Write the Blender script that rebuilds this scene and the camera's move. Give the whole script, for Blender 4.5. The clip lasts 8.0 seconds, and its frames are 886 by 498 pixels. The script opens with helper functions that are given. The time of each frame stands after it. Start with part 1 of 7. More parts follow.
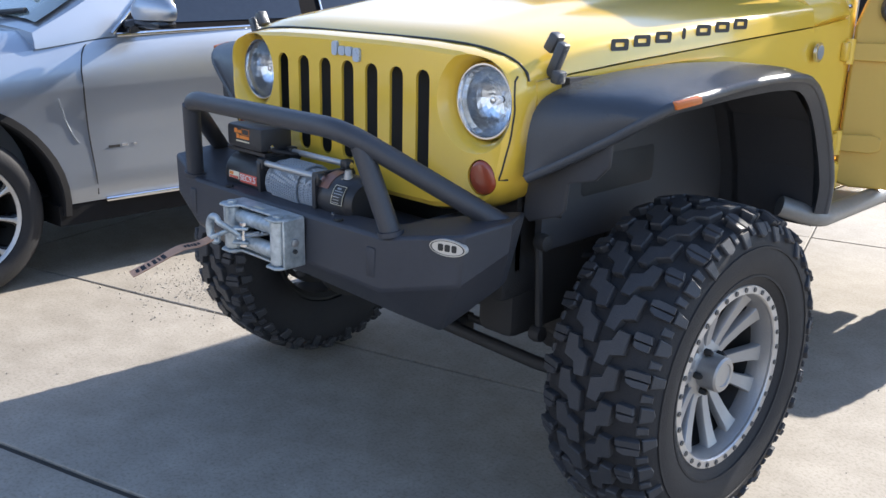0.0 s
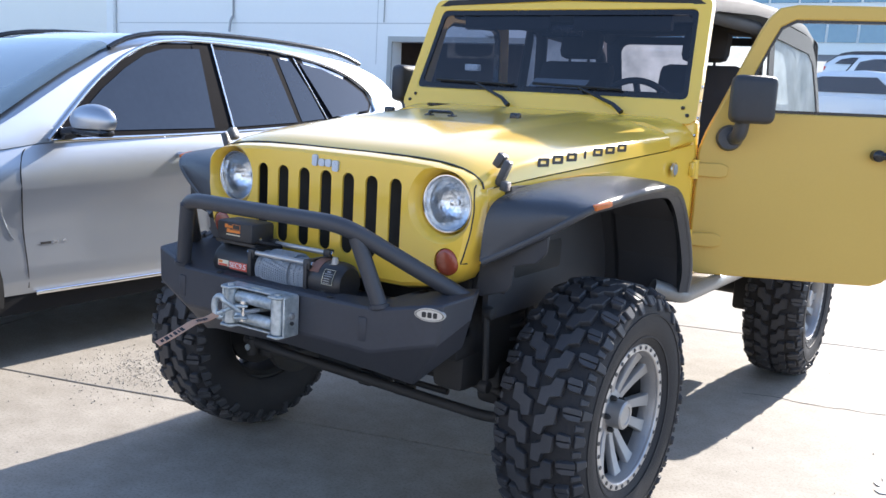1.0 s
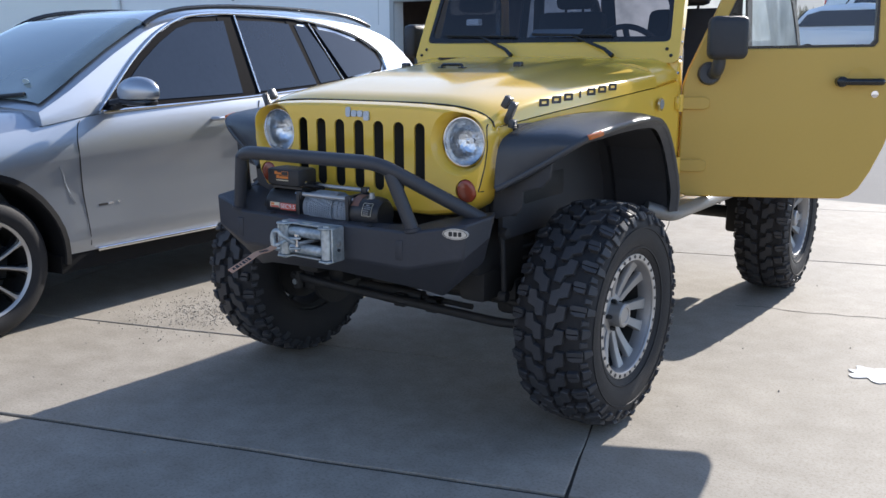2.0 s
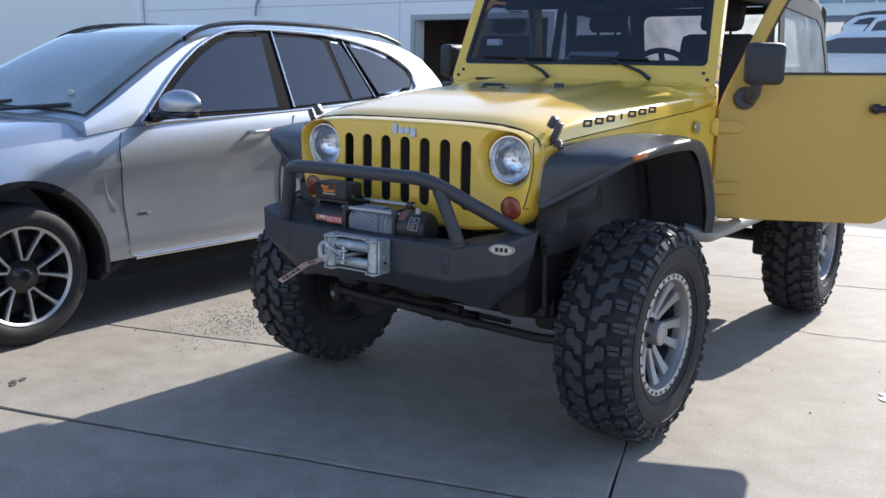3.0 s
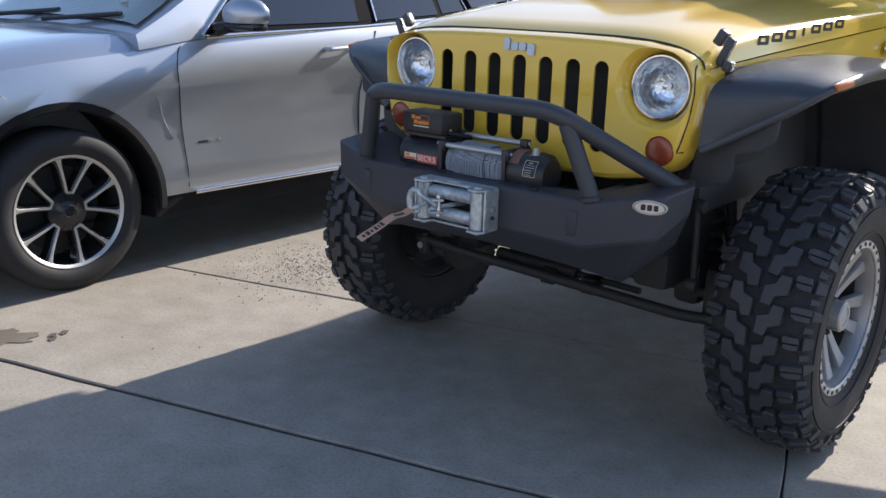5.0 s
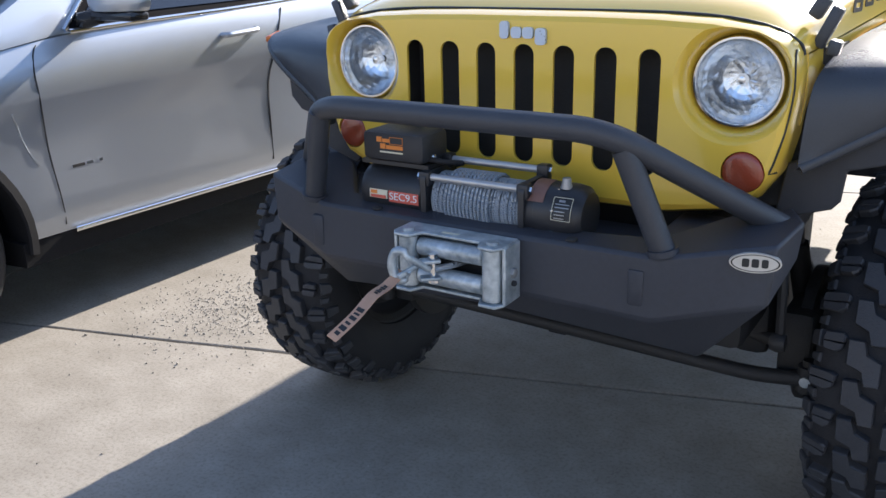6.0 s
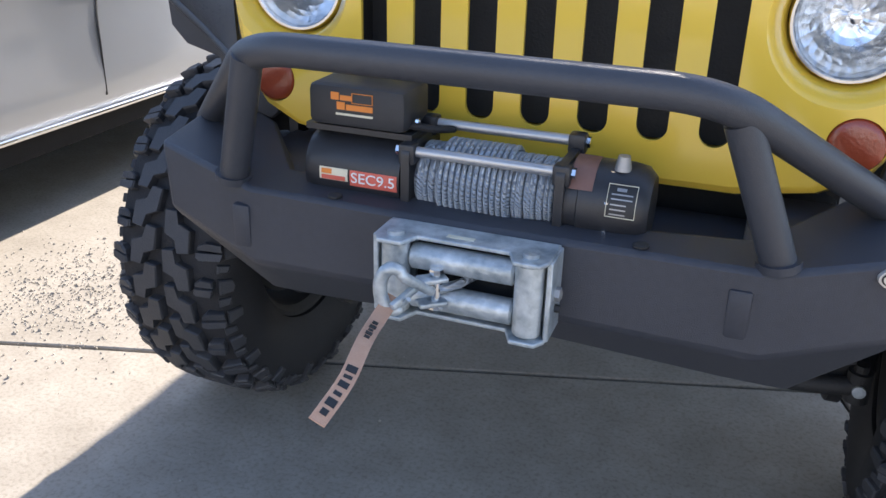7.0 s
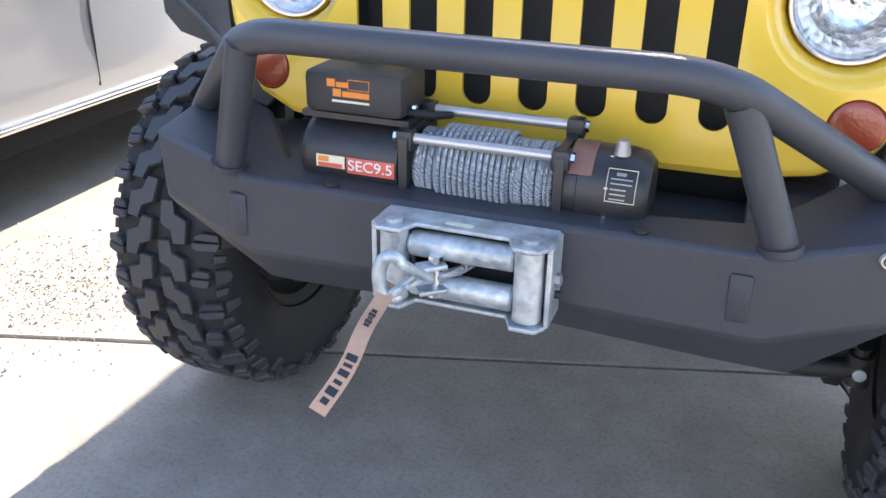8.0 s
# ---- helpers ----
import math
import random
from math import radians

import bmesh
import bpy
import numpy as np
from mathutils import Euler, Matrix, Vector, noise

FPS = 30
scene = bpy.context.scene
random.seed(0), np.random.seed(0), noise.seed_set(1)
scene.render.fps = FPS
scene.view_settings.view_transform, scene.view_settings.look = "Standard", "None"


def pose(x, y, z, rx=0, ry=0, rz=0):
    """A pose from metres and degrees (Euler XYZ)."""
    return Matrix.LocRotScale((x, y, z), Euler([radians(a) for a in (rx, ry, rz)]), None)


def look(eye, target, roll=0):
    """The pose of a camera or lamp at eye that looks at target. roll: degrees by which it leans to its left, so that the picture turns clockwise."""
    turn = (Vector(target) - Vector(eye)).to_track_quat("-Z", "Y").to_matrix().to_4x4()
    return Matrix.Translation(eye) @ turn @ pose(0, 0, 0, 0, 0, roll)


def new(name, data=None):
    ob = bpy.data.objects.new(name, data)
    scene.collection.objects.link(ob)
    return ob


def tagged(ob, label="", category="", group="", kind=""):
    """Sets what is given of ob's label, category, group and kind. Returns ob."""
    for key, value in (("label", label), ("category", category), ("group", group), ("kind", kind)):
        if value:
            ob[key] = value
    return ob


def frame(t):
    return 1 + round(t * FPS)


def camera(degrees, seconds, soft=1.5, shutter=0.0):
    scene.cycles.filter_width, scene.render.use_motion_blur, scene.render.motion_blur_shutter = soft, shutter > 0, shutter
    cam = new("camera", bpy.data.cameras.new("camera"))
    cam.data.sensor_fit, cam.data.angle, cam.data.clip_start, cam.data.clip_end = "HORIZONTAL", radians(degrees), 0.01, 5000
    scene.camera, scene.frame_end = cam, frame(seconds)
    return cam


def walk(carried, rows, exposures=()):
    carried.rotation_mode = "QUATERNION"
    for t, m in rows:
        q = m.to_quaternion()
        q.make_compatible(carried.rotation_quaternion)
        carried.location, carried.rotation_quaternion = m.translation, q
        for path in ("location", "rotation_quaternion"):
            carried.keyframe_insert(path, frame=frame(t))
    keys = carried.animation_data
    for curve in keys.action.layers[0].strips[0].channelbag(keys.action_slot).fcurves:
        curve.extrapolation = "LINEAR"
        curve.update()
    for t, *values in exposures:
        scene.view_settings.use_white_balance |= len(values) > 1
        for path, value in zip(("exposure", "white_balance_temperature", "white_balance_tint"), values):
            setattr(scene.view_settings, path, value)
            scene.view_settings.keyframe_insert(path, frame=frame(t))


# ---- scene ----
cam = camera(53.0, 8.0)
PATH = [
    (0, (1.881, -1.608, 1.417), (0.546, -0.237, 0.834), 1.3),
    (0.5, (1.919, -1.974, 1.432), (0.661, -0.504, 0.924), 2.2),
    (1, (1.963, -2.299, 1.468), (0.876, -0.655, 1.127), 3.2),
    (1.5, (2.105, -2.534, 1.464), (1.039, -0.88, 1.109), 2.5),
    (2, (2.218, -2.749, 1.458), (1.123, -1.133, 1.025), -0.1),
    (2.2, (2.201, -2.798, 1.455), (1.095, -1.187, 1.028), 0.2),
    (3.5, (2.147, -2.889, 1.465), (1.024, -1.281, 1.076), 1.5),
    (4, (2.157, -2.82, 1.455), (0.939, -1.291, 1.033), 0.4),
    (4.5, (2.02, -2.632, 1.402), (0.7, -1.225, 0.875), -0.6),
    (4.7, (1.857, -2.532, 1.382), (0.568, -1.102, 0.844), 0.9),
    (5.8, (1.07, -1.945, 1.417), (0.012, -0.364, 0.801), -2.0),
    (6, (0.927, -1.85, 1.41), (-0.098, -0.258, 0.765), -1.4),
    (6.5, (0.537, -1.614, 1.346), (-0.242, 0.081, 0.624), 2.1),
    (7, (0.36, -1.466, 1.349), (-0.268, 0.249, 0.534), 1.5),
    (7.5, (0.319, -1.428, 1.336), (-0.258, 0.292, 0.494), 1.5),
    (8, (0.354, -1.46, 1.343), (-0.262, 0.247, 0.505), 1.0),
]
walk(cam, [(t, look(eye, target, roll)) for t, eye, target, roll in PATH],
     [(0.0, 1.63, 6300, 12), (0.5, 1.85, 6300, 12), (1.0, 1.75, 6250, 13), (1.5, 1.35, 6200, 12), (2.0, 1.12, 6200, 12), (3.5, 1.2, 6250, 12), (4.5, 1.04, 6450, 13), (5.8, 1.4, 6350, 13), (6.5, 1.65, 6300, 13),
      (7.0, 2.04, 6650, 14), (7.5, 2.42, 6850, 14), (8.0, 2.65, 6900, 15)])

from mathutils.bvhtree import BVHTree

# ---- light ----
SUN_EL, SUN_AZ = radians(28.4), radians(5.6)
sun_dir = Vector((math.sin(SUN_AZ) * math.cos(SUN_EL), math.cos(SUN_AZ) * math.cos(SUN_EL), math.sin(SUN_EL)))
world = bpy.data.worlds.new("sky")
scene.world = world
world.use_nodes = True
wn = world.node_tree.nodes
sky = wn.new("ShaderNodeTexSky")
sky.sky_type, sky.sun_disc, sky.sun_elevation, sky.sun_rotation = "NISHITA", False, SUN_EL, SUN_AZ
sky.altitude, sky.dust_density = 1500.0, 1.5
wn["Background"].inputs["Strength"].default_value = 0.13
world.node_tree.links.new(sky.outputs["Color"], wn["Background"].inputs["Color"])
sun = new("sun", bpy.data.lights.new("sun", "SUN"))
sun.data.energy, sun.data.angle, sun.data.color = 3.9, radians(0.55), (1.0, 0.93, 0.82)
sun.matrix_world = look(sun_dir * 50, (0, 0, 0))


# ---- materials ----
def node_mat(name):
    m = bpy.data.materials.new(name)
    m.use_nodes = True
    return m, m.node_tree.nodes, m.node_tree.links, m.node_tree.nodes["Principled BSDF"]


def surface(name, base, second, rough=0.5, metal=0.0, scale=6.0, fine=60.0, mix=0.5, bump=0.0, bump_scale=200.0, rough_var=0.1,
            coat=0.0, spec=0.5, island=0.0, coat_rough=0.06):
    """A paint-like surface: two colours mixed by broad and fine noise, uneven gloss, fine relief."""
    m, n, l, p = node_mat(name)
    tc = n.new("ShaderNodeTexCoord")
    a, b = n.new("ShaderNodeTexNoise"), n.new("ShaderNodeTexNoise")
    a.inputs["Scale"].default_value, a.inputs["Detail"].default_value = scale, 6.0
    b.inputs["Scale"].default_value, b.inputs["Detail"].default_value = fine, 4.0
    l.new(tc.outputs["Object"], a.inputs["Vector"]), l.new(tc.outputs["Object"], b.inputs["Vector"])
    mean = n.new("ShaderNodeMath")
    mean.operation = "MULTIPLY_ADD"
    mean.inputs[1].default_value, mean.inputs[2].default_value = 0.6, 0.0
    half = n.new("ShaderNodeMath")
    half.operation = "MULTIPLY_ADD"
    half.inputs[1].default_value = 0.4
    l.new(a.outputs["Fac"], mean.inputs[0])
    l.new(b.outputs["Fac"], half.inputs[0]), l.new(mean.outputs[0], half.inputs[2])
    ramp = n.new("ShaderNodeValToRGB")
    ramp.color_ramp.elements[0].position, ramp.color_ramp.elements[1].position = 0.5 - mix / 2, 0.5 + mix / 2
    ramp.color_ramp.elements[0].color, ramp.color_ramp.elements[1].color = (*base, 1), (*second, 1)
    l.new(half.outputs[0], ramp.inputs["Fac"])
    out = ramp.outputs["Color"]
    if island:
        info, hs, mp = n.new("ShaderNodeObjectInfo"), n.new("ShaderNodeHueSaturation"), n.new("ShaderNodeMapRange")
        mp.inputs["To Min"].default_value, mp.inputs["To Max"].default_value = 1 - island, 1 + island
        l.new(info.outputs["Random"], mp.inputs["Value"]), l.new(mp.outputs["Result"], hs.inputs["Value"])
        l.new(out, hs.inputs["Color"])
        out = hs.outputs["Color"]
    l.new(out, p.inputs["Base Color"])
    r = n.new("ShaderNodeMapRange")
    r.inputs["To Min"].default_value, r.inputs["To Max"].default_value = max(0.02, rough - rough_var), min(1.0, rough + rough_var)
    l.new(half.outputs[0], r.inputs["Value"]), l.new(r.outputs["Result"], p.inputs["Roughness"])
    p.inputs["Metallic"].default_value, p.inputs["Specular IOR Level"].default_value = metal, spec
    p.inputs["Coat Weight"].default_value, p.inputs["Coat Roughness"].default_value = coat, coat_rough
    if bump:
        t, bp = n.new("ShaderNodeTexNoise"), n.new("ShaderNodeBump")
        t.inputs["Scale"].default_value, t.inputs["Detail"].default_value = bump_scale, 5.0
        bp.inputs["Strength"].default_value, bp.inputs["Distance"].default_value = bump, 0.004
        l.new(tc.outputs["Object"], t.inputs["Vector"]), l.new(t.outputs["Fac"], bp.inputs["Height"])
        l.new(bp.outputs["Normal"], p.inputs["Normal"])
    return m


def clear_glass(name, tint=(0.9, 0.95, 0.95), rough=0.02, gloss=1.0):
    """A thin pane: see-through with a sharp reflection that grows towards grazing angles."""
    m, n, l, p = node_mat(name)
    n.remove(p)
    tr, gl, mx, fr = n.new("ShaderNodeBsdfTransparent"), n.new("ShaderNodeBsdfGlossy"), n.new("ShaderNodeMixShader"), n.new("ShaderNodeFresnel")
    tr.inputs["Color"].default_value = (*tint, 1)
    gl.inputs["Roughness"].default_value = rough
    fr.inputs["IOR"].default_value = 1.0 + 0.5 * gloss
    l.new(fr.outputs["Fac"], mx.inputs["Fac"])
    l.new(tr.outputs["BSDF"], mx.inputs[1]), l.new(gl.outputs["BSDF"], mx.inputs[2])
    l.new(mx.outputs["Shader"], n["Material Output"].inputs["Surface"])
    return m


YELLOW = surface("yellow_paint", (0.83, 0.525, 0.055), (0.88, 0.57, 0.065), 0.3, 0.0, 3, 900, 0.8, 0.02, 900, 0.08, 1.0, coat_rough=0.11)
# body yellow darkened and dulled: the open door's shade is in the colour
YELLOW_DOOR = surface("shaded_yellow_paint", (0.585, 0.37, 0.07), (0.64, 0.415, 0.085), 0.5, 0.0, 3, 90, 0.8, 0.02, 600, 0.1, 0.1)
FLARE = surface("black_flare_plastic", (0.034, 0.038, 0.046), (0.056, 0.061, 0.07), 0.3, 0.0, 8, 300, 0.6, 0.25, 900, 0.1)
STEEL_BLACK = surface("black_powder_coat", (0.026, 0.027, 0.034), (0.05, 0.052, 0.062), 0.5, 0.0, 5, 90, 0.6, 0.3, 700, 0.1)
TUBE_BLACK = surface("black_tube_coat", (0.036, 0.037, 0.043), (0.056, 0.057, 0.064), 0.42, 0.0, 9, 160, 0.6, 0.25, 600, 0.1)
RUBBER = surface("tyre_rubber", (0.016, 0.016, 0.018), (0.036, 0.035, 0.036), 0.66, 0.0, 10, 120, 0.6, 0.4, 300, 0.12, 0.0, 0.25)
RUBBER_TREAD = surface("worn_tread_rubber", (0.025, 0.026, 0.03), (0.055, 0.055, 0.059), 0.58, 0.0, 14, 150, 0.6, 0.3, 260, 0.12)
UNDER = surface("grimy_black_steel", (0.012, 0.012, 0.013), (0.03, 0.028, 0.026), 0.65, 0.0, 9, 90, 0.6, 0.3, 200)
LINER = surface("wheel_liner_plastic", (0.024, 0.025, 0.029), (0.042, 0.042, 0.046), 0.6, 0.0, 6, 120, 0.6, 0.2, 300)
ALLOY = surface("machined_alloy", (0.44, 0.44, 0.44), (0.56, 0.55, 0.54), 0.42, 0.8, 12, 220, 0.6, 0.08, 500, 0.1)
ALLOY_DARK = surface("dusty_alloy", (0.3, 0.3, 0.3), (0.42, 0.41, 0.4), 0.45, 0.7, 12, 220, 0.6, 0.1, 400, 0.1)
GALV = surface("galvanised_steel", (0.27, 0.31, 0.33), (0.62, 0.66, 0.67), 0.42, 0.55, 28, 70, 0.32, 0.3, 140, 0.12)
CHROME = surface("chrome", (0.72, 0.72, 0.73), (0.8, 0.8, 0.8), 0.1, 1.0, 10, 100, 0.6, 0.0, 100, 0.05)
WINCH = surface("winch_black_paint", (0.016, 0.016, 0.018), (0.03, 0.03, 0.033), 0.38, 0.0, 20, 200, 0.6, 0.15, 500, 0.08)
WINCH_BOX = surface("moulded_black_plastic", (0.022, 0.022, 0.025), (0.035, 0.035, 0.038), 0.45, 0.0, 20, 200, 0.6, 0.3, 800, 0.08)
COPPER = surface("dull_copper_band", (0.22, 0.11, 0.08), (0.3, 0.16, 0.12), 0.45, 0.5, 30, 100)
RED = surface("red_label", (0.6, 0.1, 0.07), (0.66, 0.15, 0.1), 0.45)
ORANGE = surface("orange_print", (0.7, 0.2, 0.03), (0.75, 0.25, 0.04), 0.4)
CREAM = surface("cream_print", (0.66, 0.6, 0.45), (0.72, 0.68, 0.52), 0.4)
INK = surface("black_print", (0.012, 0.012, 0.012), (0.02, 0.02, 0.02), 0.5)
DECAL = surface("charcoal_decal", (0.03, 0.028, 0.028), (0.05, 0.045, 0.04), 0.45)
WHITE_PRINT = surface("white_print", (0.7, 0.7, 0.7), (0.78, 0.78, 0.76), 0.4)
STRAP = surface("faded_orange_webbing", (0.5, 0.27, 0.17), (0.6, 0.36, 0.24), 0.8, 0.0, 60, 400, 0.6, 0.4, 900)
AMBER = surface("amber_lens", (0.5, 0.12, 0.02), (0.58, 0.16, 0.03), 0.25, 0.0, 40, 200, 0.6, 0.2, 300)
RED_LENS = surface("red_amber_lens", (0.28, 0.045, 0.018), (0.36, 0.07, 0.03), 0.2, 0.0, 30, 300, 0.6, 0.25, 200, 0.06, 0.5)
CLAD = surface("matt_black_cladding", (0.007, 0.007, 0.008), (0.013, 0.013, 0.014), 0.8, 0.0, 20, 90, 0.6, 0.2, 300, 0.1, 0.0, 0.2)
PILLAR = surface("satin_black_pillar", (0.006, 0.006, 0.008), (0.012, 0.012, 0.014), 0.6, 0.0, 9, 90, 0.6, 0.0, 100, 0.05, 0.0, 0.02)
BLACK_GLOSS = surface("black_gloss_trim", (0.01, 0.01, 0.011), (0.018, 0.018, 0.02), 0.2)
INTERIOR = surface("dark_cabin_trim", (0.02, 0.02, 0.023), (0.035, 0.034, 0.036), 0.7, 0.0, 8, 200, 0.6, 0.2, 400)
SEAT = surface("charcoal_seat_cloth", (0.03, 0.03, 0.034), (0.05, 0.05, 0.054), 0.85, 0.0, 20, 400, 0.6, 0.3, 700)
SOFT_TOP = surface("black_soft_top", (0.02, 0.02, 0.022), (0.04, 0.04, 0.042), 0.8, 0.0, 12, 500, 0.6, 0.3, 900)
PAPER = surface("pale_blue_sheet", (0.45, 0.58, 0.66), (0.55, 0.66, 0.72), 0.7)
SILVER = surface("silver_car_paint", (0.375, 0.405, 0.45), (0.435, 0.465, 0.51), 0.38, 0.8, 2, 1500, 0.9, 0.0, 900, 0.05, 1.0, coat_rough=0.09)
TINT = surface("dark_tinted_window", (0.014, 0.018, 0.028), (0.024, 0.03, 0.044), 0.05, 0.0, 3, 30, 0.8, 0.0, 10, 0.03, 0.0, 0.7)
# pale mottling in the colour stands for reflected sky and wall
SCREEN = surface("painted_reflection_windscreen", (0.08, 0.1, 0.094), (0.25, 0.3, 0.275), 0.05, 0.0, 1.1, 3, 0.5, 0.0, 10, 0.03, 0.6, 0.6, 0.0, 0.02)
DARK_PAINT = surface("black_truck_paint", (0.015, 0.015, 0.016), (0.025, 0.025, 0.027), 0.3, 0.0, 3, 500, 0.8, 0.0, 10, 0.06, 0.6)
WHITE_PAINT = surface("white_car_paint", (0.6, 0.66, 0.72), (0.68, 0.72, 0.76), 0.3, 0.0, 3, 500, 0.8, 0.0, 10, 0.06, 0.6)
RED_LIGHT = surface("red_tail_lens", (0.5, 0.02, 0.02), (0.6, 0.05, 0.04), 0.2, 0.0, 20, 100, 0.6, 0.1, 90, 0.05, 0.6)
WALL = surface("painted_concrete_wall", (0.8, 0.79, 0.77), (0.86, 0.85, 0.83), 0.8, 0.0, 0.35, 14, 0.8, 0.15, 60)
WALL_BLUE = surface("pale_grey_painted_wall", (0.8, 0.78, 0.72), (0.85, 0.83, 0.77), 0.8, 0.0, 0.35, 14, 0.8, 0.15, 60)
PIPE_WHITE = surface("white_painted_steel", (0.78, 0.78, 0.76), (0.82, 0.82, 0.8), 0.5)
ASPHALT = surface("worn_asphalt", (0.13, 0.125, 0.12), (0.2, 0.19, 0.175), 0.9, 0.0, 0.4, 30, 0.7, 0.4, 80)
SOIL = surface("dry_grass_bank", (0.16, 0.14, 0.08), (0.26, 0.21, 0.12), 0.95, 0.0, 0.3, 5, 0.7, 0.4, 20)
BLUE_GLASS = surface("blue_facade_glass", (0.12, 0.25, 0.36), (0.2, 0.36, 0.46), 0.2, 0.0, 0.2, 2)
PEBBLE = surface("pebble_stone", (0.27, 0.245, 0.205), (0.45, 0.41, 0.355), 0.85, 0.0, 20, 90, 0.7)
def hazy_vinyl():
    """Old flexible window: lets light through and scatters it."""
    m, n, l, p = node_mat("hazy_vinyl")
    tl, tr, mx, mx2 = n.new("ShaderNodeBsdfTranslucent"), n.new("ShaderNodeBsdfTransparent"), n.new("ShaderNodeMixShader"), n.new("ShaderNodeMixShader")
    t, r = n.new("ShaderNodeTexNoise"), n.new("ShaderNodeValToRGB")
    tc = n.new("ShaderNodeTexCoord")
    t.inputs["Scale"].default_value, t.inputs["Detail"].default_value = 6.0, 6.0
    l.new(tc.outputs["Object"], t.inputs["Vector"]), l.new(t.outputs["Fac"], r.inputs["Fac"])
    r.color_ramp.elements[0].color, r.color_ramp.elements[1].color = (0.42, 0.46, 0.46, 1), (0.8, 0.84, 0.83, 1)
    r.color_ramp.elements[0].position, r.color_ramp.elements[1].position = 0.3, 0.7
    l.new(r.outputs["Color"], tl.inputs["Color"]), l.new(r.outputs["Color"], p.inputs["Base Color"])
    p.inputs["Roughness"].default_value = 0.35
    mx.inputs["Fac"].default_value, mx2.inputs["Fac"].default_value = 0.45, 0.25
    l.new(p.outputs["BSDF"], mx.inputs[1]), l.new(tl.outputs["BSDF"], mx.inputs[2])
    l.new(mx.outputs["Shader"], mx2.inputs[1]), l.new(tr.outputs["BSDF"], mx2.inputs[2])
    l.new(mx2.outputs["Shader"], n["Material Output"].inputs["Surface"])
    return m


def ribbed(name, col, rough, metal, scale, turn, strength):
    """A surface with fine parallel ridges."""
    m = surface(name, tuple(c * 0.8 for c in col), col, rough, metal, 40, 300)
    n, l = m.node_tree.nodes, m.node_tree.links
    tc, mp, wv, bp = n.new("ShaderNodeTexCoord"), n.new("ShaderNodeMapping"), n.new("ShaderNodeTexWave"), n.new("ShaderNodeBump")
    mp.inputs["Rotation"].default_value = turn
    wv.inputs["Scale"].default_value, wv.inputs["Distortion"].default_value = scale, 0.6
    bp.inputs["Strength"].default_value, bp.inputs["Distance"].default_value = strength, 0.003
    l.new(tc.outputs["Object"], mp.inputs["Vector"]), l.new(mp.outputs["Vector"], wv.inputs["Vector"])
    l.new(wv.outputs["Fac"], bp.inputs["Height"]), l.new(bp.outputs["Normal"], n["Principled BSDF"].inputs["Normal"])
    return m


CABLE = ribbed("wire_rope", (0.42, 0.45, 0.48), 0.42, 0.65, 75.0, (0.0, 0.9, 0.6), 0.8)
REFLECTOR = surface("lamp_reflector", (0.8, 0.84, 0.88), (0.9, 0.93, 0.96), 0.25, 0.95, 40, 300)
VINYL = hazy_vinyl()
GLASS = clear_glass("window_glass", (0.36, 0.36, 0.42), 0.01, 1.3)
DOOR_GLASS = clear_glass("door_glass", (0.86, 0.92, 0.95), 0.01, 0.8)


def concrete():
    """Old broom-finished concrete: mottled, speckled with grit, stained in patches."""
    m, n, l, p = node_mat("worn_concrete")
    tc = n.new("ShaderNodeTexCoord")
    geo = n.new("ShaderNodeNewGeometry")
    vals = []
    for s, d in ((0.9, 8.0), (7.0, 6.0), (85.0, 3.0)):
        t = n.new("ShaderNodeTexNoise")
        t.inputs["Scale"].default_value, t.inputs["Detail"].default_value, t.inputs["Roughness"].default_value = s, d, 0.65
        l.new(geo.outputs["Position"], t.inputs["Vector"])
        vals.append(t)
    ramps = []
    for t, lo, hi, c0, c1 in ((vals[0], 0.3, 0.75, (0.285, 0.258, 0.218), (0.395, 0.363, 0.315)), (vals[1], 0.3, 0.7, (0.74, 0.73, 0.71), (1.0, 1.0, 1.0)),
                              (vals[2], 0.33, 0.52, (0.72, 0.7, 0.67), (1.0, 1.0, 1.0))):
        r = n.new("ShaderNodeValToRGB")
        r.color_ramp.elements[0].position, r.color_ramp.elements[1].position = lo, hi
        r.color_ramp.elements[0].color, r.color_ramp.elements[1].color = (*c0, 1), (*c1, 1)
        l.new(t.outputs["Fac"], r.inputs["Fac"])
        ramps.append(r)
    col = ramps[0].outputs["Color"]
    for r in ramps[1:]:
        mx = n.new("ShaderNodeMix")
        mx.data_type, mx.blend_type = "RGBA", "MULTIPLY"
        mx.inputs[0].default_value = 0.8
        l.new(col, mx.inputs[6]), l.new(r.outputs["Color"], mx.inputs[7])
        col = mx.outputs[2]
    info, hs, mp = n.new("ShaderNodeObjectInfo"), n.new("ShaderNodeHueSaturation"), n.new("ShaderNodeMapRange")
    mp.inputs["To Min"].default_value, mp.inputs["To Max"].default_value = 0.94, 1.05
    l.new(info.outputs["Random"], mp.inputs["Value"]), l.new(mp.outputs["Result"], hs.inputs["Value"]), l.new(col, hs.inputs["Color"])
    l.new(hs.outputs["Color"], p.inputs["Base Color"])
    p.inputs["Roughness"].default_value, p.inputs["Specular IOR Level"].default_value = 0.75, 0.35
    bp = n.new("ShaderNodeBump")
    bp.inputs["Strength"].default_value, bp.inputs["Distance"].default_value = 0.25, 0.003
    l.new(vals[2].outputs["Fac"], bp.inputs["Height"]), l.new(bp.outputs["Normal"], p.inputs["Normal"])
    return m


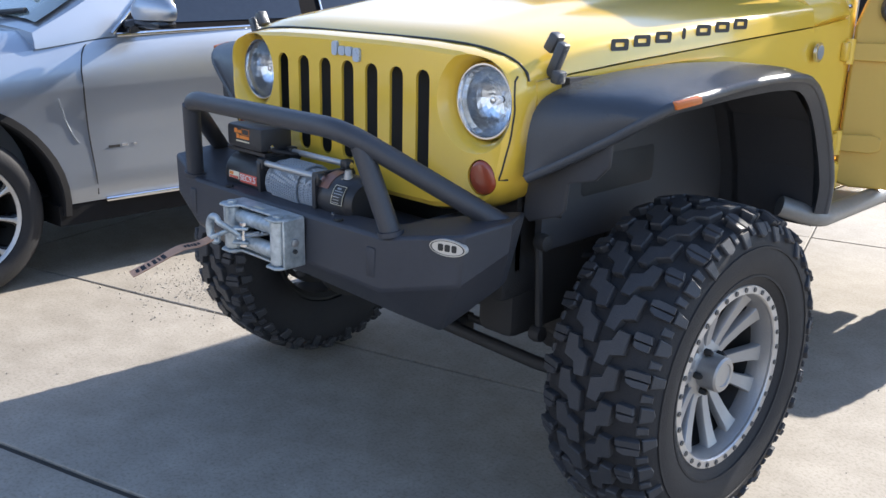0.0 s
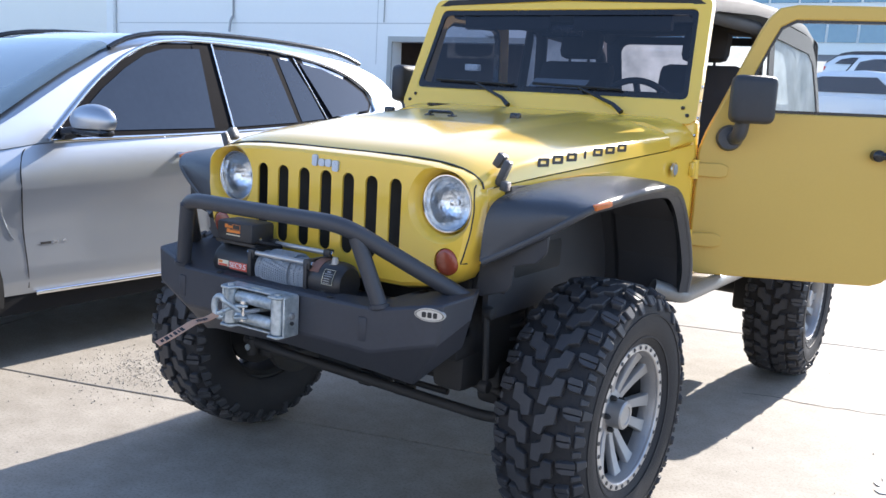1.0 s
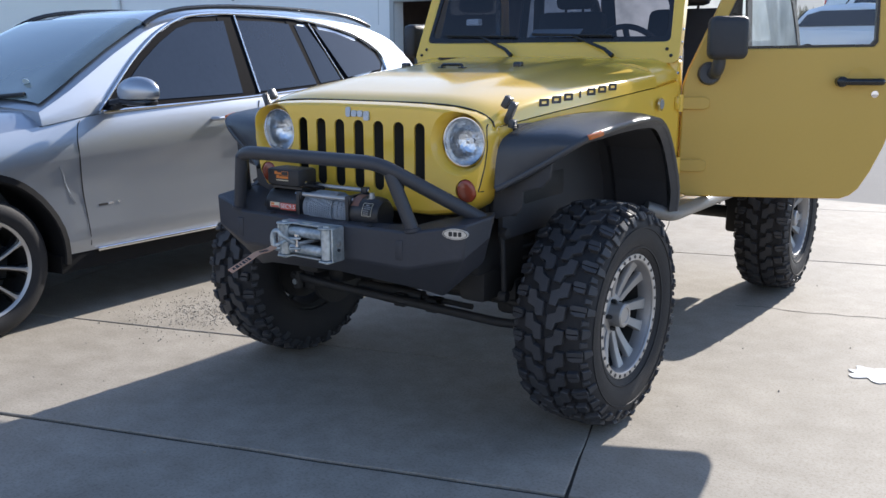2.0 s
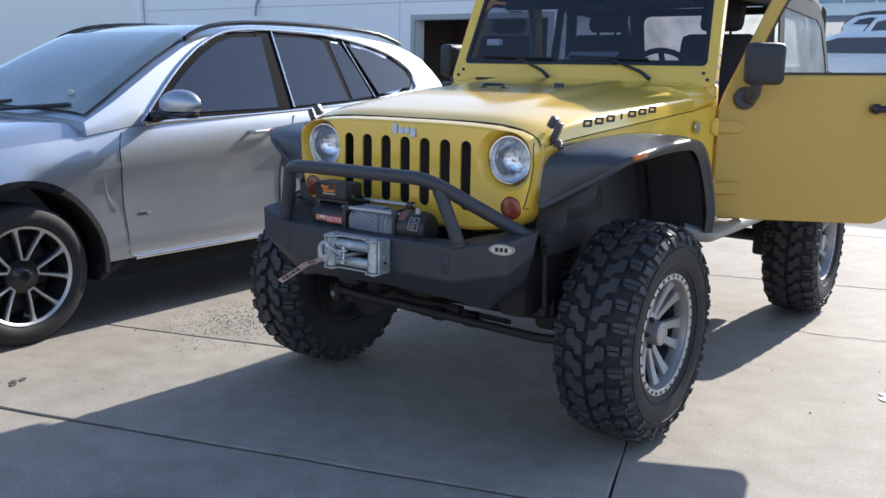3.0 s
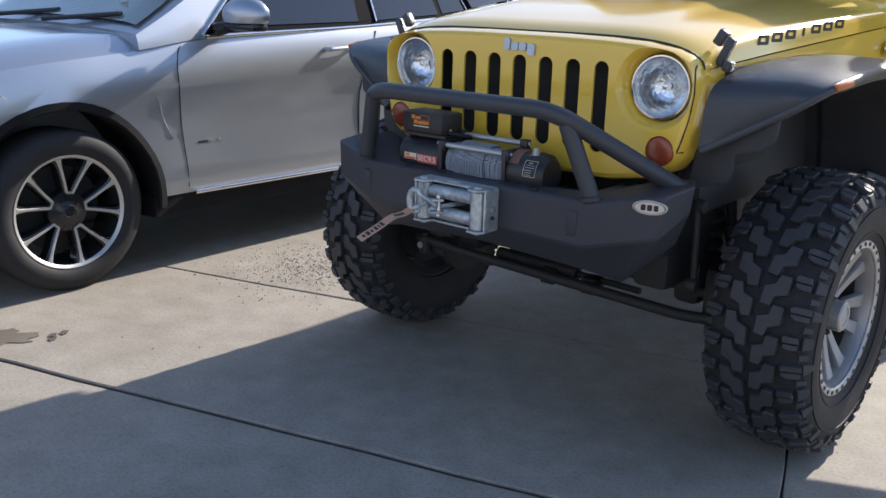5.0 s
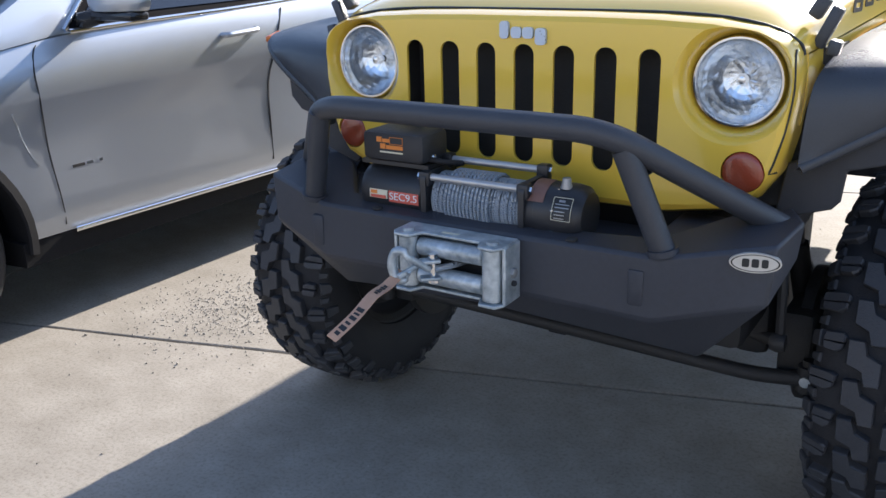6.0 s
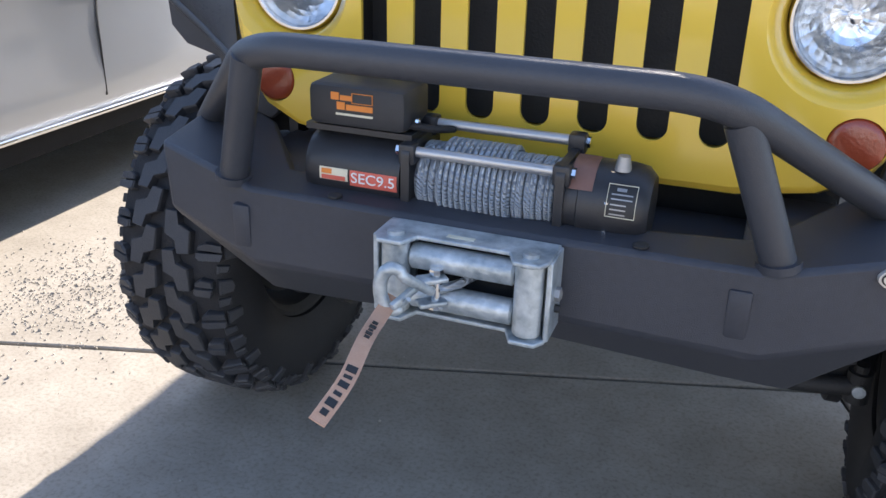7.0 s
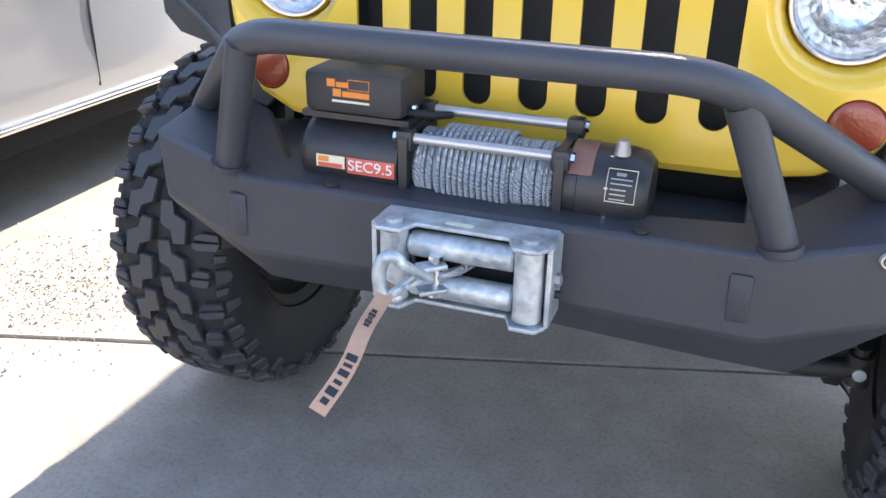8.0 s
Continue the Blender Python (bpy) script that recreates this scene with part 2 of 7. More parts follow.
CONCRETE = concrete()
JOINT = surface("dirt_in_joint", (0.03, 0.027, 0.023), (0.07, 0.06, 0.05), 0.95, 0.0, 20, 90)


# ---- mesh helpers ----
def tidy(bm, name, mat, smooth=38.0):
    bmesh.ops.recalc_face_normals(bm, faces=bm.faces[:])
    me = bpy.data.meshes.new(name)
    bm.to_mesh(me)
    bm.free()
    me.materials.append(mat)
    if smooth:
        me.polygons.foreach_set("use_smooth", [True] * len(me.polygons))
        me.set_sharp_from_angle(angle=radians(smooth))
    return me


def part(name, bm, mat, parent, label="", smooth=38.0, bevel=0.0):
    """Links a bmesh as one mesh object under a thing or a part; its own place is the parent's."""
    me = tidy(bm, name, mat, smooth) if isinstance(bm, bmesh.types.BMesh) else bm
    ob = new(name, me)
    ob.parent = parent
    if label:
        ob["label"] = label
    if bevel:
        mod = ob.modifiers.new("bevel", "BEVEL")
        mod.width, mod.segments, mod.limit_method, mod.angle_limit = bevel, 2, "ANGLE", radians(40)
    return ob


def solid(name, bm, mat, label="", category="", group="", kind="", smooth=38.0):
    return tagged(new(name, tidy(bm, name, mat, smooth)), label, category, group, kind)


def thing(name, label, category, m=None, group=""):
    ob = tagged(new(name), label, category, group)
    ob.empty_display_size = 0.2
    if m is not None:
        ob.matrix_world = m
    return ob


def box(bm, x0, x1, y0, y1, z0, z1, bevel=0.0, m=None, seg=2):
    r = bmesh.ops.create_cube(bm, size=1.0, matrix=Matrix.Translation(((x0 + x1) / 2, (y0 + y1) / 2, (z0 + z1) / 2)) @ Matrix.Diagonal((x1 - x0, y1 - y0, z1 - z0, 1)))
    vs = r["verts"]
    if bevel:
        es = list({e for v in vs for e in v.link_edges})
        q = bmesh.ops.bevel(bm, geom=es, offset=bevel, segments=seg, affect="EDGES", profile=0.5)
        vs = list({v for f in q["faces"] for v in f.verts} | {v for v in vs if v.is_valid})
    if m is not None:
        bmesh.ops.transform(bm, matrix=m, verts=vs)
    return bm


def rings_skin(bm, rings, closed=True, caps=True):
    """Skin between rings of points, each ring as long as the others."""
    vs = [[bm.verts.new(p) for p in r] for r in rings]
    k = len(rings[0])
    for a, b in zip(vs, vs[1:]):
        for i in range(k if closed else k - 1):
            j = (i + 1) % k
            try:
                bm.faces.new((a[i], a[j], b[j], b[i]))
            except ValueError:
                pass
    if caps and closed:
        bm.faces.new(vs[0]), bm.faces.new(vs[-1][::-1])
    return bm


def tube(bm, pts, r, seg=12, caps=True):
    """A round bar along points; r may be one radius or one for each point."""
    pts = [Vector(p) for p in pts]
    rs = r if isinstance(r, (list, tuple)) else [r] * len(pts)
    rings, up = [], None
    for i, p in enumerate(pts):
        d = (pts[min(i + 1, len(pts) - 1)] - pts[max(i - 1, 0)]).normalized()
        if up is None:
            up = Vector((0, 0, 1)) if abs(d.z) < 0.9 else Vector((1, 0, 0))
        side = d.cross(up).normalized()
        up = side.cross(d).normalized()
        rings.append([p + (side * math.cos(a) + up * math.sin(a)) * rs[i] for a in (2 * math.pi * k / seg for k in range(seg))])
    return rings_skin(bm, rings, True, caps)


def bend(pts, rad, n=5):
    """A polyline whose corners are rounded."""
    pts = [Vector(p) for p in pts]
    out = [pts[0]]
    for a, b, c in zip(pts, pts[1:], pts[2:]):
        u, w = (a - b), (c - b)
        k = min(rad, u.length * 0.45, w.length * 0.45)
        p, q = b + u.normalized() * k, b + w.normalized() * k
        for i in range(n + 1):
            t = i / n
            out.append(p * (1 - t) ** 2 + b * 2 * t * (1 - t) + q * t * t)
    return out + [pts[-1]]


def smooth_line(pts, n=3):
    """Catmull-Rom through points, n steps between two."""
    p = [Vector(q) for q in pts]
    out = []
    for i in range(len(p) - 1):
        a, b, c, d = p[max(i - 1, 0)], p[i], p[i + 1], p[min(i + 2, len(p) - 1)]
        for k in range(n):
            t = k / n
            out.append(0.5 * (2 * b + (c - a) * t + (2 * a - 5 * b + 4 * c - d) * t * t + (3 * b - a - 3 * c + d) * t ** 3))
    return out + [p[-1]]


def lathe(bm, prof, seg=32, m=None, closed=False):
    """Turns (radius, along) points round the x axis."""
    rings = [[Vector((h, r * math.cos(a), r * math.sin(a))) for a in (2 * math.pi * k / seg for k in range(seg))] for r, h in prof]
    if m is not None:
        rings = [[m @ p for p in q] for q in rings]
    if closed:
        rings.append(rings[0])
    return rings_skin(bm, rings, True, not closed)


def prism(bm, outline, axis, d0, d1):
    """An outline of two coordinates pushed along x, y or z from d0 to d1."""
    def at(a, b, d):
        return {"x": (d, a, b), "y": (a, d, b), "z": (a, b, d)}[axis]
    return rings_skin(bm, [[at(a, b, d) for a, b in outline] for d in (d0, d1)])


def rounded(w, h, r, n=5, cx=0.0, cy=0.0):
    pts = []
    for sx, sy, a0 in ((1, 1, 0), (-1, 1, 90), (-1, -1, 180), (1, -1, 270)):
        for k in range(n + 1):
            a = radians(a0 + 90 * k / n)
            pts.append((cx + sx * (w / 2 - r) + r * math.cos(a), cy + sy * (h / 2 - r) + r * math.sin(a)))
    return pts


def cut(bm, cutters):
    """bm minus closed cutter meshes, as a new bmesh."""
    base = bpy.data.objects.new("base", bpy.data.meshes.new("base"))
    bmesh.ops.recalc_face_normals(bm, faces=bm.faces[:])
    bm.to_mesh(base.data)
    bm.free()
    scene.collection.objects.link(base)
    made = []
    for c in cutters:
        bmesh.ops.recalc_face_normals(c, faces=c.faces[:])
        o = bpy.data.objects.new("cutter", bpy.data.meshes.new("cutter"))
        c.to_mesh(o.data)
        c.free()
        scene.collection.objects.link(o)
        mod = base.modifiers.new("cut", "BOOLEAN")
        mod.operation, mod.solver, mod.object = "DIFFERENCE", "EXACT", o
        made.append(o)
    bpy.context.view_layer.update()
    me = bpy.data.meshes.new_from_object(base.evaluated_get(bpy.context.evaluated_depsgraph_get()))
    out = bmesh.new()
    out.from_mesh(me)
    for o in (base, *made):
        d = o.data
        bpy.data.objects.remove(o)
        bpy.data.meshes.remove(d)
    bpy.data.meshes.remove(me)
    return out


def lerp_table(tab, v):
    """Smooth value from a table of (position, value)."""
    if v <= tab[0][0]:
        return tab[0][1]
    for (a, p), (b, q) in zip(tab, tab[1:]):
        if v <= b:
            t = (v - a) / (b - a)
            return p + (q - p) * t
    return tab[-1][1]


def letters(name, text, size, m, mat, parent, depth=0.001, label="", width=None):
    cu = bpy.data.curves.new(name, "FONT")
    cu.body, cu.size, cu.extrude, cu.align_x, cu.align_y = text, size, depth, "CENTER", "CENTER"
    ob = bpy.data.objects.new(name, cu)
    scene.collection.objects.link(ob)
    bpy.context.view_layer.update()
    me = bpy.data.meshes.new_from_object(ob.evaluated_get(bpy.context.evaluated_depsgraph_get()))
    bpy.data.objects.remove(ob)
    bpy.data.curves.remove(cu)
    me.materials.clear()
    me.materials.append(mat)
    if width:
        xs = [v.co.x for v in me.vertices]
        me.transform(Matrix.Diagonal((width / (max(xs) - min(xs)), 1, 1, 1)))
    me.transform(m)
    return part(name, me, mat, parent, label)


def frame_on(origin, right, up):
    """A pose whose x runs along right and whose y runs along up."""
    r = Vector(right).normalized()
    u = (Vector(up) - r * Vector(up).dot(r)).normalized()
    w = r.cross(u)
    return Matrix(((r.x, u.x, w.x, origin[0]), (r.y, u.y, w.y, origin[1]), (r.z, u.z, w.z, origin[2]), (0, 0, 0, 1)))


# ---- ground ----
def rise(x, y):
    k = max(0.0, y - 5.5)
    return -0.035 + 0.088 * (k * k / (k + 3.0))


def ground_sheet():
    bm = bmesh.new()
    xs = [-900, -400, -150, -60, -30, -18, -10, -5, 0, 5, 10, 18, 30, 60, 150, 400, 900]
    ys = [-900, -300, -80, -30, -10, -4, 0, 3, 5, 6, 7, 8, 10, 12, 15, 18, 22, 27, 33, 40, 50, 65, 90, 130]
    g = [[bm.verts.new((x, y, rise(x, y))) for x in xs] for y in ys]
    g.append([bm.verts.new((x, 900, rise(x, 130))) for x in xs])
    for a, b in zip(g, g[1:]):
        for i in range(len(xs) - 1):
            bm.faces.new((a[i], a[i + 1], b[i + 1], b[i]))
    return solid("ground", bm, ASPHALT, "grey asphalt lot rising gently away from the cars", "ground", kind="structure")


ground = ground_sheet()

# ---- the yellow off-road vehicle ----
jeep = thing("off_road_vehicle", "yellow lifted off-road vehicle with black flares and open driver door", "car")


def mirror_x(bm):
    bmesh.ops.transform(bm, matrix=Matrix.Diagonal((-1, 1, 1, 1)), verts=bm.verts[:])
    bmesh.ops.reverse_faces(bm, faces=bm.faces[:])
    return bm


def both(fn, *a):
    """The mesh of fn and its mirror image."""
    return fn(*a), mirror_x(fn(*a))


HOOD_W = [(0.0, 0.58), (0.1, 0.597), (0.27, 0.625), (0.84, 0.695), (1.22, 0.722)]
HOOD_SEAM = [(0.0, 1.195), (0.1, 1.206), (0.3, 1.228), (0.84, 1.275), (1.22, 1.302)]
HOOD_TOP = [(0.0, 1.272), (0.05, 1.298), (0.15, 1.318), (0.3, 1.34), (0.6, 1.368), (0.9, 1.395), (1.22, 1.42)]


def hood_point(y, f):
    """A place on the bonnet at y, f from 0 in the middle to 1 at the seam."""
    w, s, t = lerp_table(HOOD_W, y), lerp_table(HOOD_SEAM, y), lerp_table(HOOD_TOP, y)
    a = min(1.0, f * 1.25)
    x = w * (0.985 * a if f < 0.8 else 0.985 + 0.015 * (f - 0.8) / 0.2)
    drop = 0.0 if f < 0.3 else ((min(f, 0.8) - 0.3) / 0.5) ** 2.6
    z = t + (s + 0.055 - t) * drop if f <= 0.8 else (s + 0.055) + (s - s - 0.055) * (f - 0.8) / 0.2
    nose = max(0.0, 1.0 - y / 0.22)
    z += (s + (t - s) * math.sqrt(max(0.0, 1.0 - (x / w) ** 5)) - z) * nose
    k = max(0.0, min(1.0, (y - 0.12) / 0.3))
    e = max(0.0, min(1.0, (0.40 - abs(x)) / 0.07))
    return x, z + 0.014 * k * (e * e * (3 - 2 * e))


def hood_mesh():
    bm = bmesh.new()
    ys = [0.0, 0.012, 0.03, 0.06, 0.1, 0.15, 0.2, 0.28, 0.36, 0.45, 0.55, 0.65, 0.75, 0.85, 0.95, 1.05, 1.13, 1.2]
    fs = [i / 24 for i in range(25)]
    rows = []
    for y in ys:
        half = [hood_point(y, f) for f in fs]
        line = [(-x, y, z) for x, z in half[:0:-1]] + [(x, y, z) for x, z in half]
        rows.append(line)
    low = [[(x, y + (0.012 if i == 0 else 0.0), z - 0.02) for x, y, z in r] for i, r in enumerate(rows)]
    grid = [[bm.verts.new(p) for p in r] for r in rows]
    under = [[bm.verts.new(p) for p in r] for r in (low[0], low[-1])]
    for a, b in zip(grid, grid[1:]):
        for i in range(len(a) - 1):
            bm.faces.new((a[i], a[i + 1], b[i + 1], b[i]))
    for g, u in ((grid[0], under[0]), (grid[-1], under[1])):
        for i in range(len(g) - 1):
            bm.faces.new((g[i], g[i + 1], u[i + 1], u[i]))
    return bm


hood = part("hood", hood_mesh(), YELLOW, jeep, "glossy yellow bonnet with a raised middle", 50)


def grille_mesh():
    half = [(0.0, 0.848), (0.34, 0.85), (0.46, 0.87), (0.525, 0.905), (0.56, 0.96), (0.575, 1.03), (0.582, 1.1), (0.584, 1.16), (0.579, 1.2), (0.568, 1.219), (0.55, 1.233), (0.51, 1.248), (0.42, 1.263), (0.3, 1.2695), (0.15, 1.272), (0.0, 1.272)]
    out = half + [(-x, z) for x, z in half[-2:0:-1]]
    cx, cz = 0.0, 1.08

    def ring(k, y):
        return [(cx + (x - cx) * (1 - k * 0.04), y, cz + (z - cz) * (1 - k * 0.11)) for x, z in out]
    bm = rings_skin(bmesh.new(), [ring(1.0, -0.06), ring(0.5, -0.052), ring(0.15, -0.03), ring(0.0, 0.0), ring(0.0, 0.07)])
    cutters = []
    for i in range(-3, 4):
        c = bmesh.new()
        prism(c, [(x + 0.097 * i, z) for x, z in rounded(0.05 if abs(i) < 3 else 0.048, 0.266, 0.0235, 6, 0, 1.068)], "y", -0.2, 0.2)
        cutters.append(c)
    for s in (-1, 1):
        c = bmesh.new()
        lathe(c, [(0.122, -0.2), (0.122, -0.061), (0.106, -0.045), (0.0945, -0.012), (0.0945, 0.2)], 48, pose(s * 0.462, 0, 1.138) @ pose(0, 0, 0, 0, 0, 90))
        cutters.append(c)
        c = bmesh.new()
        lathe(c, [(0.0435, -0.2), (0.0435, 0.02)], 32, pose(s * 0.495, 0, 0.964) @ pose(0, 0, 0, 0, 0, 90))
        cutters.append(c)
    c = bmesh.new()
    box(c, -0.335, 0.335, -0.052, 0.2, 0.915, 1.218)
    cutters.append(c)
    return cut(bm, cutters)


half = [hood_point(0.0, f) for f in (0.0, 0.1, 0.2, 0.3, 0.38, 0.46, 0.54, 0.6, 0.65, 0.7, 0.74, 0.77, 0.8, 0.86, 0.92, 1.0)]
bm = tube(bmesh.new(), [(-x, -0.003, z) for x, z in half[:0:-1]] + [(x, -0.003, z) for x, z in half], 0.0036, 8)
part("hood_seal", bm, INK, jeep, "thin black gap below the bonnet", 60)
grille_bm = grille_mesh()
face = BVHTree.FromBMesh(grille_bm)
grille = part("grille", grille_bm, YELLOW, jeep, "yellow grille with seven upright slots", 30, 0.0038)
bm = bmesh.new()
# core runs low to close a sunlit gap; added plates darken the slots
box(bm, -0.5, 0.5, 0.075, 0.095, 0.7, 1.26)
box(bm, -0.332, 0.332, 0.01, 0.02, 0.92, 1.21)
for x in (-0.332, 0.326):
    box(bm, x, x + 0.006, -0.046, 0.012, 0.92, 1.21)
even = grille.modifiers.new("even", "WEIGHTED_NORMAL")
even.keep_sharp = True
part("radiator", bm, UNDER, jeep, "black radiator core and added dark plates behind the slots")

EMBLEM = surface("pale_blue_silver", (0.42, 0.5, 0.62), (0.55, 0.62, 0.72), 0.3, 0.4)
# brand emblem as plain rounded shapes
for i, (x, w, h, z) in enumerate(((-0.052, 0.022, 0.042, 0.0), (-0.022, 0.026, 0.027, -0.005), (0.007, 0.026, 0.027, -0.005), (0.038, 0.026, 0.04, -0.012))):
    bm = bmesh.new()
    prism(bm, rounded(w, h * 0.9, 0.008, 4, x + 0.006, 1.231 + z), "y", -0.068, -0.05)
    part("emblem", bm, EMBLEM, jeep, "silver emblem shape")


def headlight(s):
    at = pose(s * 0.462, -0.012, 1.138) @ pose(0, 0, 0, 0, 0, 90)
    bm = lathe(bmesh.new(), [(0.0925, 0.06), (0.0925, -0.006), (0.09, -0.011), (0.086, -0.011), (0.084, -0.004), (0.084, 0.06)], 48, at, True)
    ring = part("headlight", bm, CHROME, jeep, "round headlight with a chrome ring")
    # pressed reflector bowl of many slightly uneven facets
    random.seed(21)
    rings = []
    for r, h in ((0.0838, 0.0), (0.079, 0.014), (0.072, 0.024), (0.064, 0.033), (0.055, 0.041), (0.045, 0.048), (0.034, 0.053), (0.022, 0.056), (0.008, 0.058)):
        e = 0.0 if r > 0.08 else 0.0009
        rings.append([at @ Vector((h + random.uniform(-e, e), r * math.cos(a), r * math.sin(a))) for a in (2 * math.pi * (k + random.uniform(-0.2, 0.2)) / 30 for k in range(30))])
    part("reflector", rings_skin(bmesh.new(), rings, True, False), REFLECTOR, ring, "", 0)
    bm = lathe(bmesh.new(), [(0.001, 0.018), (0.008, 0.02), (0.012, 0.026), (0.012, 0.036), (0.001, 0.075)], 20, at)
    part("bulb_cap", bm, CHROME, ring)
    bm = bmesh.new()
    rings = []
    for r, h in ((0.0838, -0.006), (0.068, -0.012), (0.05, -0.018), (0.025, -0.021), (0.002, -0.022)):
        rings.append([at @ Vector((h, r * math.cos(a), r * math.sin(a))) for a in (2 * math.pi * k / 40 for k in range(40))])
    rings_skin(bm, rings, True, False)
    part("lens", bm, LENS, ring)
    return ring


LENS = clear_glass("headlamp_lens", (0.93, 0.95, 0.97), 0.02)
for s in (-1, 1):
    headlight(s)
    at = pose(s * 0.495, 0, 0.964) @ pose(0, 0, 0, 0, 0, 90)
    bm = lathe(bmesh.new(), [(0.0425, 0.02), (0.0425, -0.054), (0.039, -0.059), (0.03, -0.062), (0.016, -0.0635), (0.001, -0.064)], 32, at)
    part("turn_signal", bm, RED_LENS, jeep, "round red-amber turn lamp")


def side_panel():
    """Engine bay side below the bonnet seam, and the scuttle in front of the door."""
    bm = bmesh.new()
    ys = [0.025, 0.06, 0.12, 0.2, 0.35, 0.5, 0.7, 0.9, 1.1, 1.22, 1.3, 1.385]
    rows = []
    for y in ys:
        w = lerp_table(HOOD_W + [(1.4, 0.757)], y)
        top = lerp_table(HOOD_SEAM + [(1.4, 1.33)], y) - 0.005
        low = lerp_table([(0.0, 0.965), (0.03, 1.07), (0.1, 1.14), (0.22, 1.172), (0.365, 1.197), (0.6, 1.206), (0.8, 1.19), (0.93, 1.13), (1.02, 0.99), (1.1, 0.8), (1.4, 0.8)], y)
        rows.append([(w - 0.03, y, top), (w - 0.002, y, top), (w, y, top - 0.03), (w + 0.004, y, (top + low) / 2), (w - 0.004, y, low), (w - 0.03, y, low)])
    return rings_skin(bm, rows)


for m in both(side_panel):
    part("front_side_panel", m, YELLOW, jeep)


def panel_gap():
    """The joint between grille and fender, lying on the grille's face."""
    line = []
    for p in smooth_line([(0.57, 0, 1.207), (0.575, 0, 1.15), (0.573, 0, 1.1), (0.565, 0, 1.04), (0.553, 0, 0.99), (0.545, 0, 0.966)], 4) + [Vector((0.556, 0, 0.965))]:
        hit = face.ray_cast(Vector((p.x, -1.0, p.z)), Vector((0, 1, 0)))[0]
        line.append(Vector((p.x, hit.y if hit else -0.01, p.z)))
    return tube(bmesh.new(), line, 0.0026, 6)


for m in both(panel_gap):
    part("panel_gap", m, INK, jeep)


def cowl():
    bm = bmesh.new()
    rows = []
    for y, w, t, s in ((1.206, 0.718, 1.408, 1.306), (1.25, 0.728, 1.418, 1.315), (1.3, 0.738, 1.425, 1.325), (1.345, 0.75, 1.428, 1.333), (1.4, 0.757, 1.43, 1.335)):
        half = [(0.0, t), (0.3, t), (w - 0.12, t - 0.005), (w - 0.05, t - 0.025), (w - 0.012, t - 0.06), (w, s), (w - 0.03, s - 0.03), (0.3, s - 0.03)]
        rows.append([(-x, y, z) for x, z in half[:0:-1]] + [(x, y, z) for x, z in half])
    return rings_skin(bm, rows)


part("cowl", cowl(), YELLOW, jeep, "yellow scuttle panel below the windscreen")
bm = bmesh.new()
for i in range(26):
    box(bm, -0.52 + i * 0.0135, -0.512 + i * 0.0135, 1.25, 1.33, 1.417, 1.429)
part("cowl_vent", bm, BLACK_GLOSS, jeep)


def ring_frame(bm, outer, inner, d):
    d = Vector(d)
    o, i = [Vector(p) for p in outer], [Vector(p) for p in inner]
    return rings_skin(bm, [o, i, [p + d for p in i], [p + d for p in o], o], True, False)


def quad_round(corners, r, n=4):
    """A four-cornered outline in space with rounded corners."""
    c = [Vector(p) for p in corners]
    out = []
    for k in range(4):
        a, b, e = c[k - 1], c[k], c[(k + 1) % 4]
        p, q = b + (a - b).normalized() * r, b + (e - b).normalized() * r
        for j in range(n + 1):
            t = j / n
            out.append(p * (1 - t) ** 2 + b * 2 * t * (1 - t) + q * t * t)
    return out


def ws(x, z, off=0.0):
    """A place in the leaning windscreen plane."""
    return Vector((x, 1.372 + (z - 1.43) * 0.39 - off, z))


bm = bmesh.new()
ring_frame(bm, quad_round([ws(-0.757, 1.405), ws(0.757, 1.405), ws(0.712, 1.945), ws(-0.712, 1.945)], 0.045),
           quad_round([ws(-0.697, 1.505), ws(0.697, 1.505), ws(0.66, 1.89), ws(-0.66, 1.89)], 0.03), (0, 0.05, 0))
wframe = part("windscreen_frame", bm, YELLOW, jeep, "yellow windscreen frame", 38, 0.008)
bm = bmesh.new()
ring_frame(bm, quad_round([ws(-0.699, 1.503, -0.006), ws(0.699, 1.503, -0.006), ws(0.662, 1.892, -0.006), ws(-0.662, 1.892, -0.006)], 0.03),
           quad_round([ws(-0.675, 1.53, -0.006), ws(0.675, 1.53, -0.006), ws(0.64, 1.866, -0.006), ws(-0.64, 1.866, -0.006)], 0.03), (0, 0.012, 0))
part("windscreen_seal", bm, BLACK_GLOSS, wframe)
bm = bmesh.new()
bm.faces.new([bm.verts.new(p) for p in quad_round([ws(-0.69, 1.51, -0.012), ws(0.69, 1.51, -0.012), ws(0.653, 1.886, -0.012), ws(-0.653, 1.886, -0.012)], 0.03)])
pane = part("windscreen", bm, GLASS, wframe)
pane.visible_shadow = False
# screen hinges and side bolts
for s in (-1, 1):
    for z in (1.44, 1.47):
        bm = lathe(bmesh.new(), [(0.008, 0.0), (0.008, -0.006), (0.001, -0.008)], 10, pose(s * (0.715 if z < 1.45 else 0.69), ws(0, z).y, z) @ pose(0, 0, 0, 0, 0, 90))
        part("bolt", bm, INK, jeep)
    for z in (1.36, 1.43, 1.5, 1.56):
        bm = lathe(bmesh.new(), [(0.008, 0.0), (0.007, 0.006), (0.001, 0.008)], 10, pose(0.752 - max(0, z - 1.405) * 0.083 + 0.003, ws(0, z).y + 0.02, z) if s > 0 else pose(-0.756 + max(0, z - 1.405) * 0.083, ws(0, z).y + 0.02, z, 0, 0, 180))
        part("bolt", bm, CHROME, jeep)


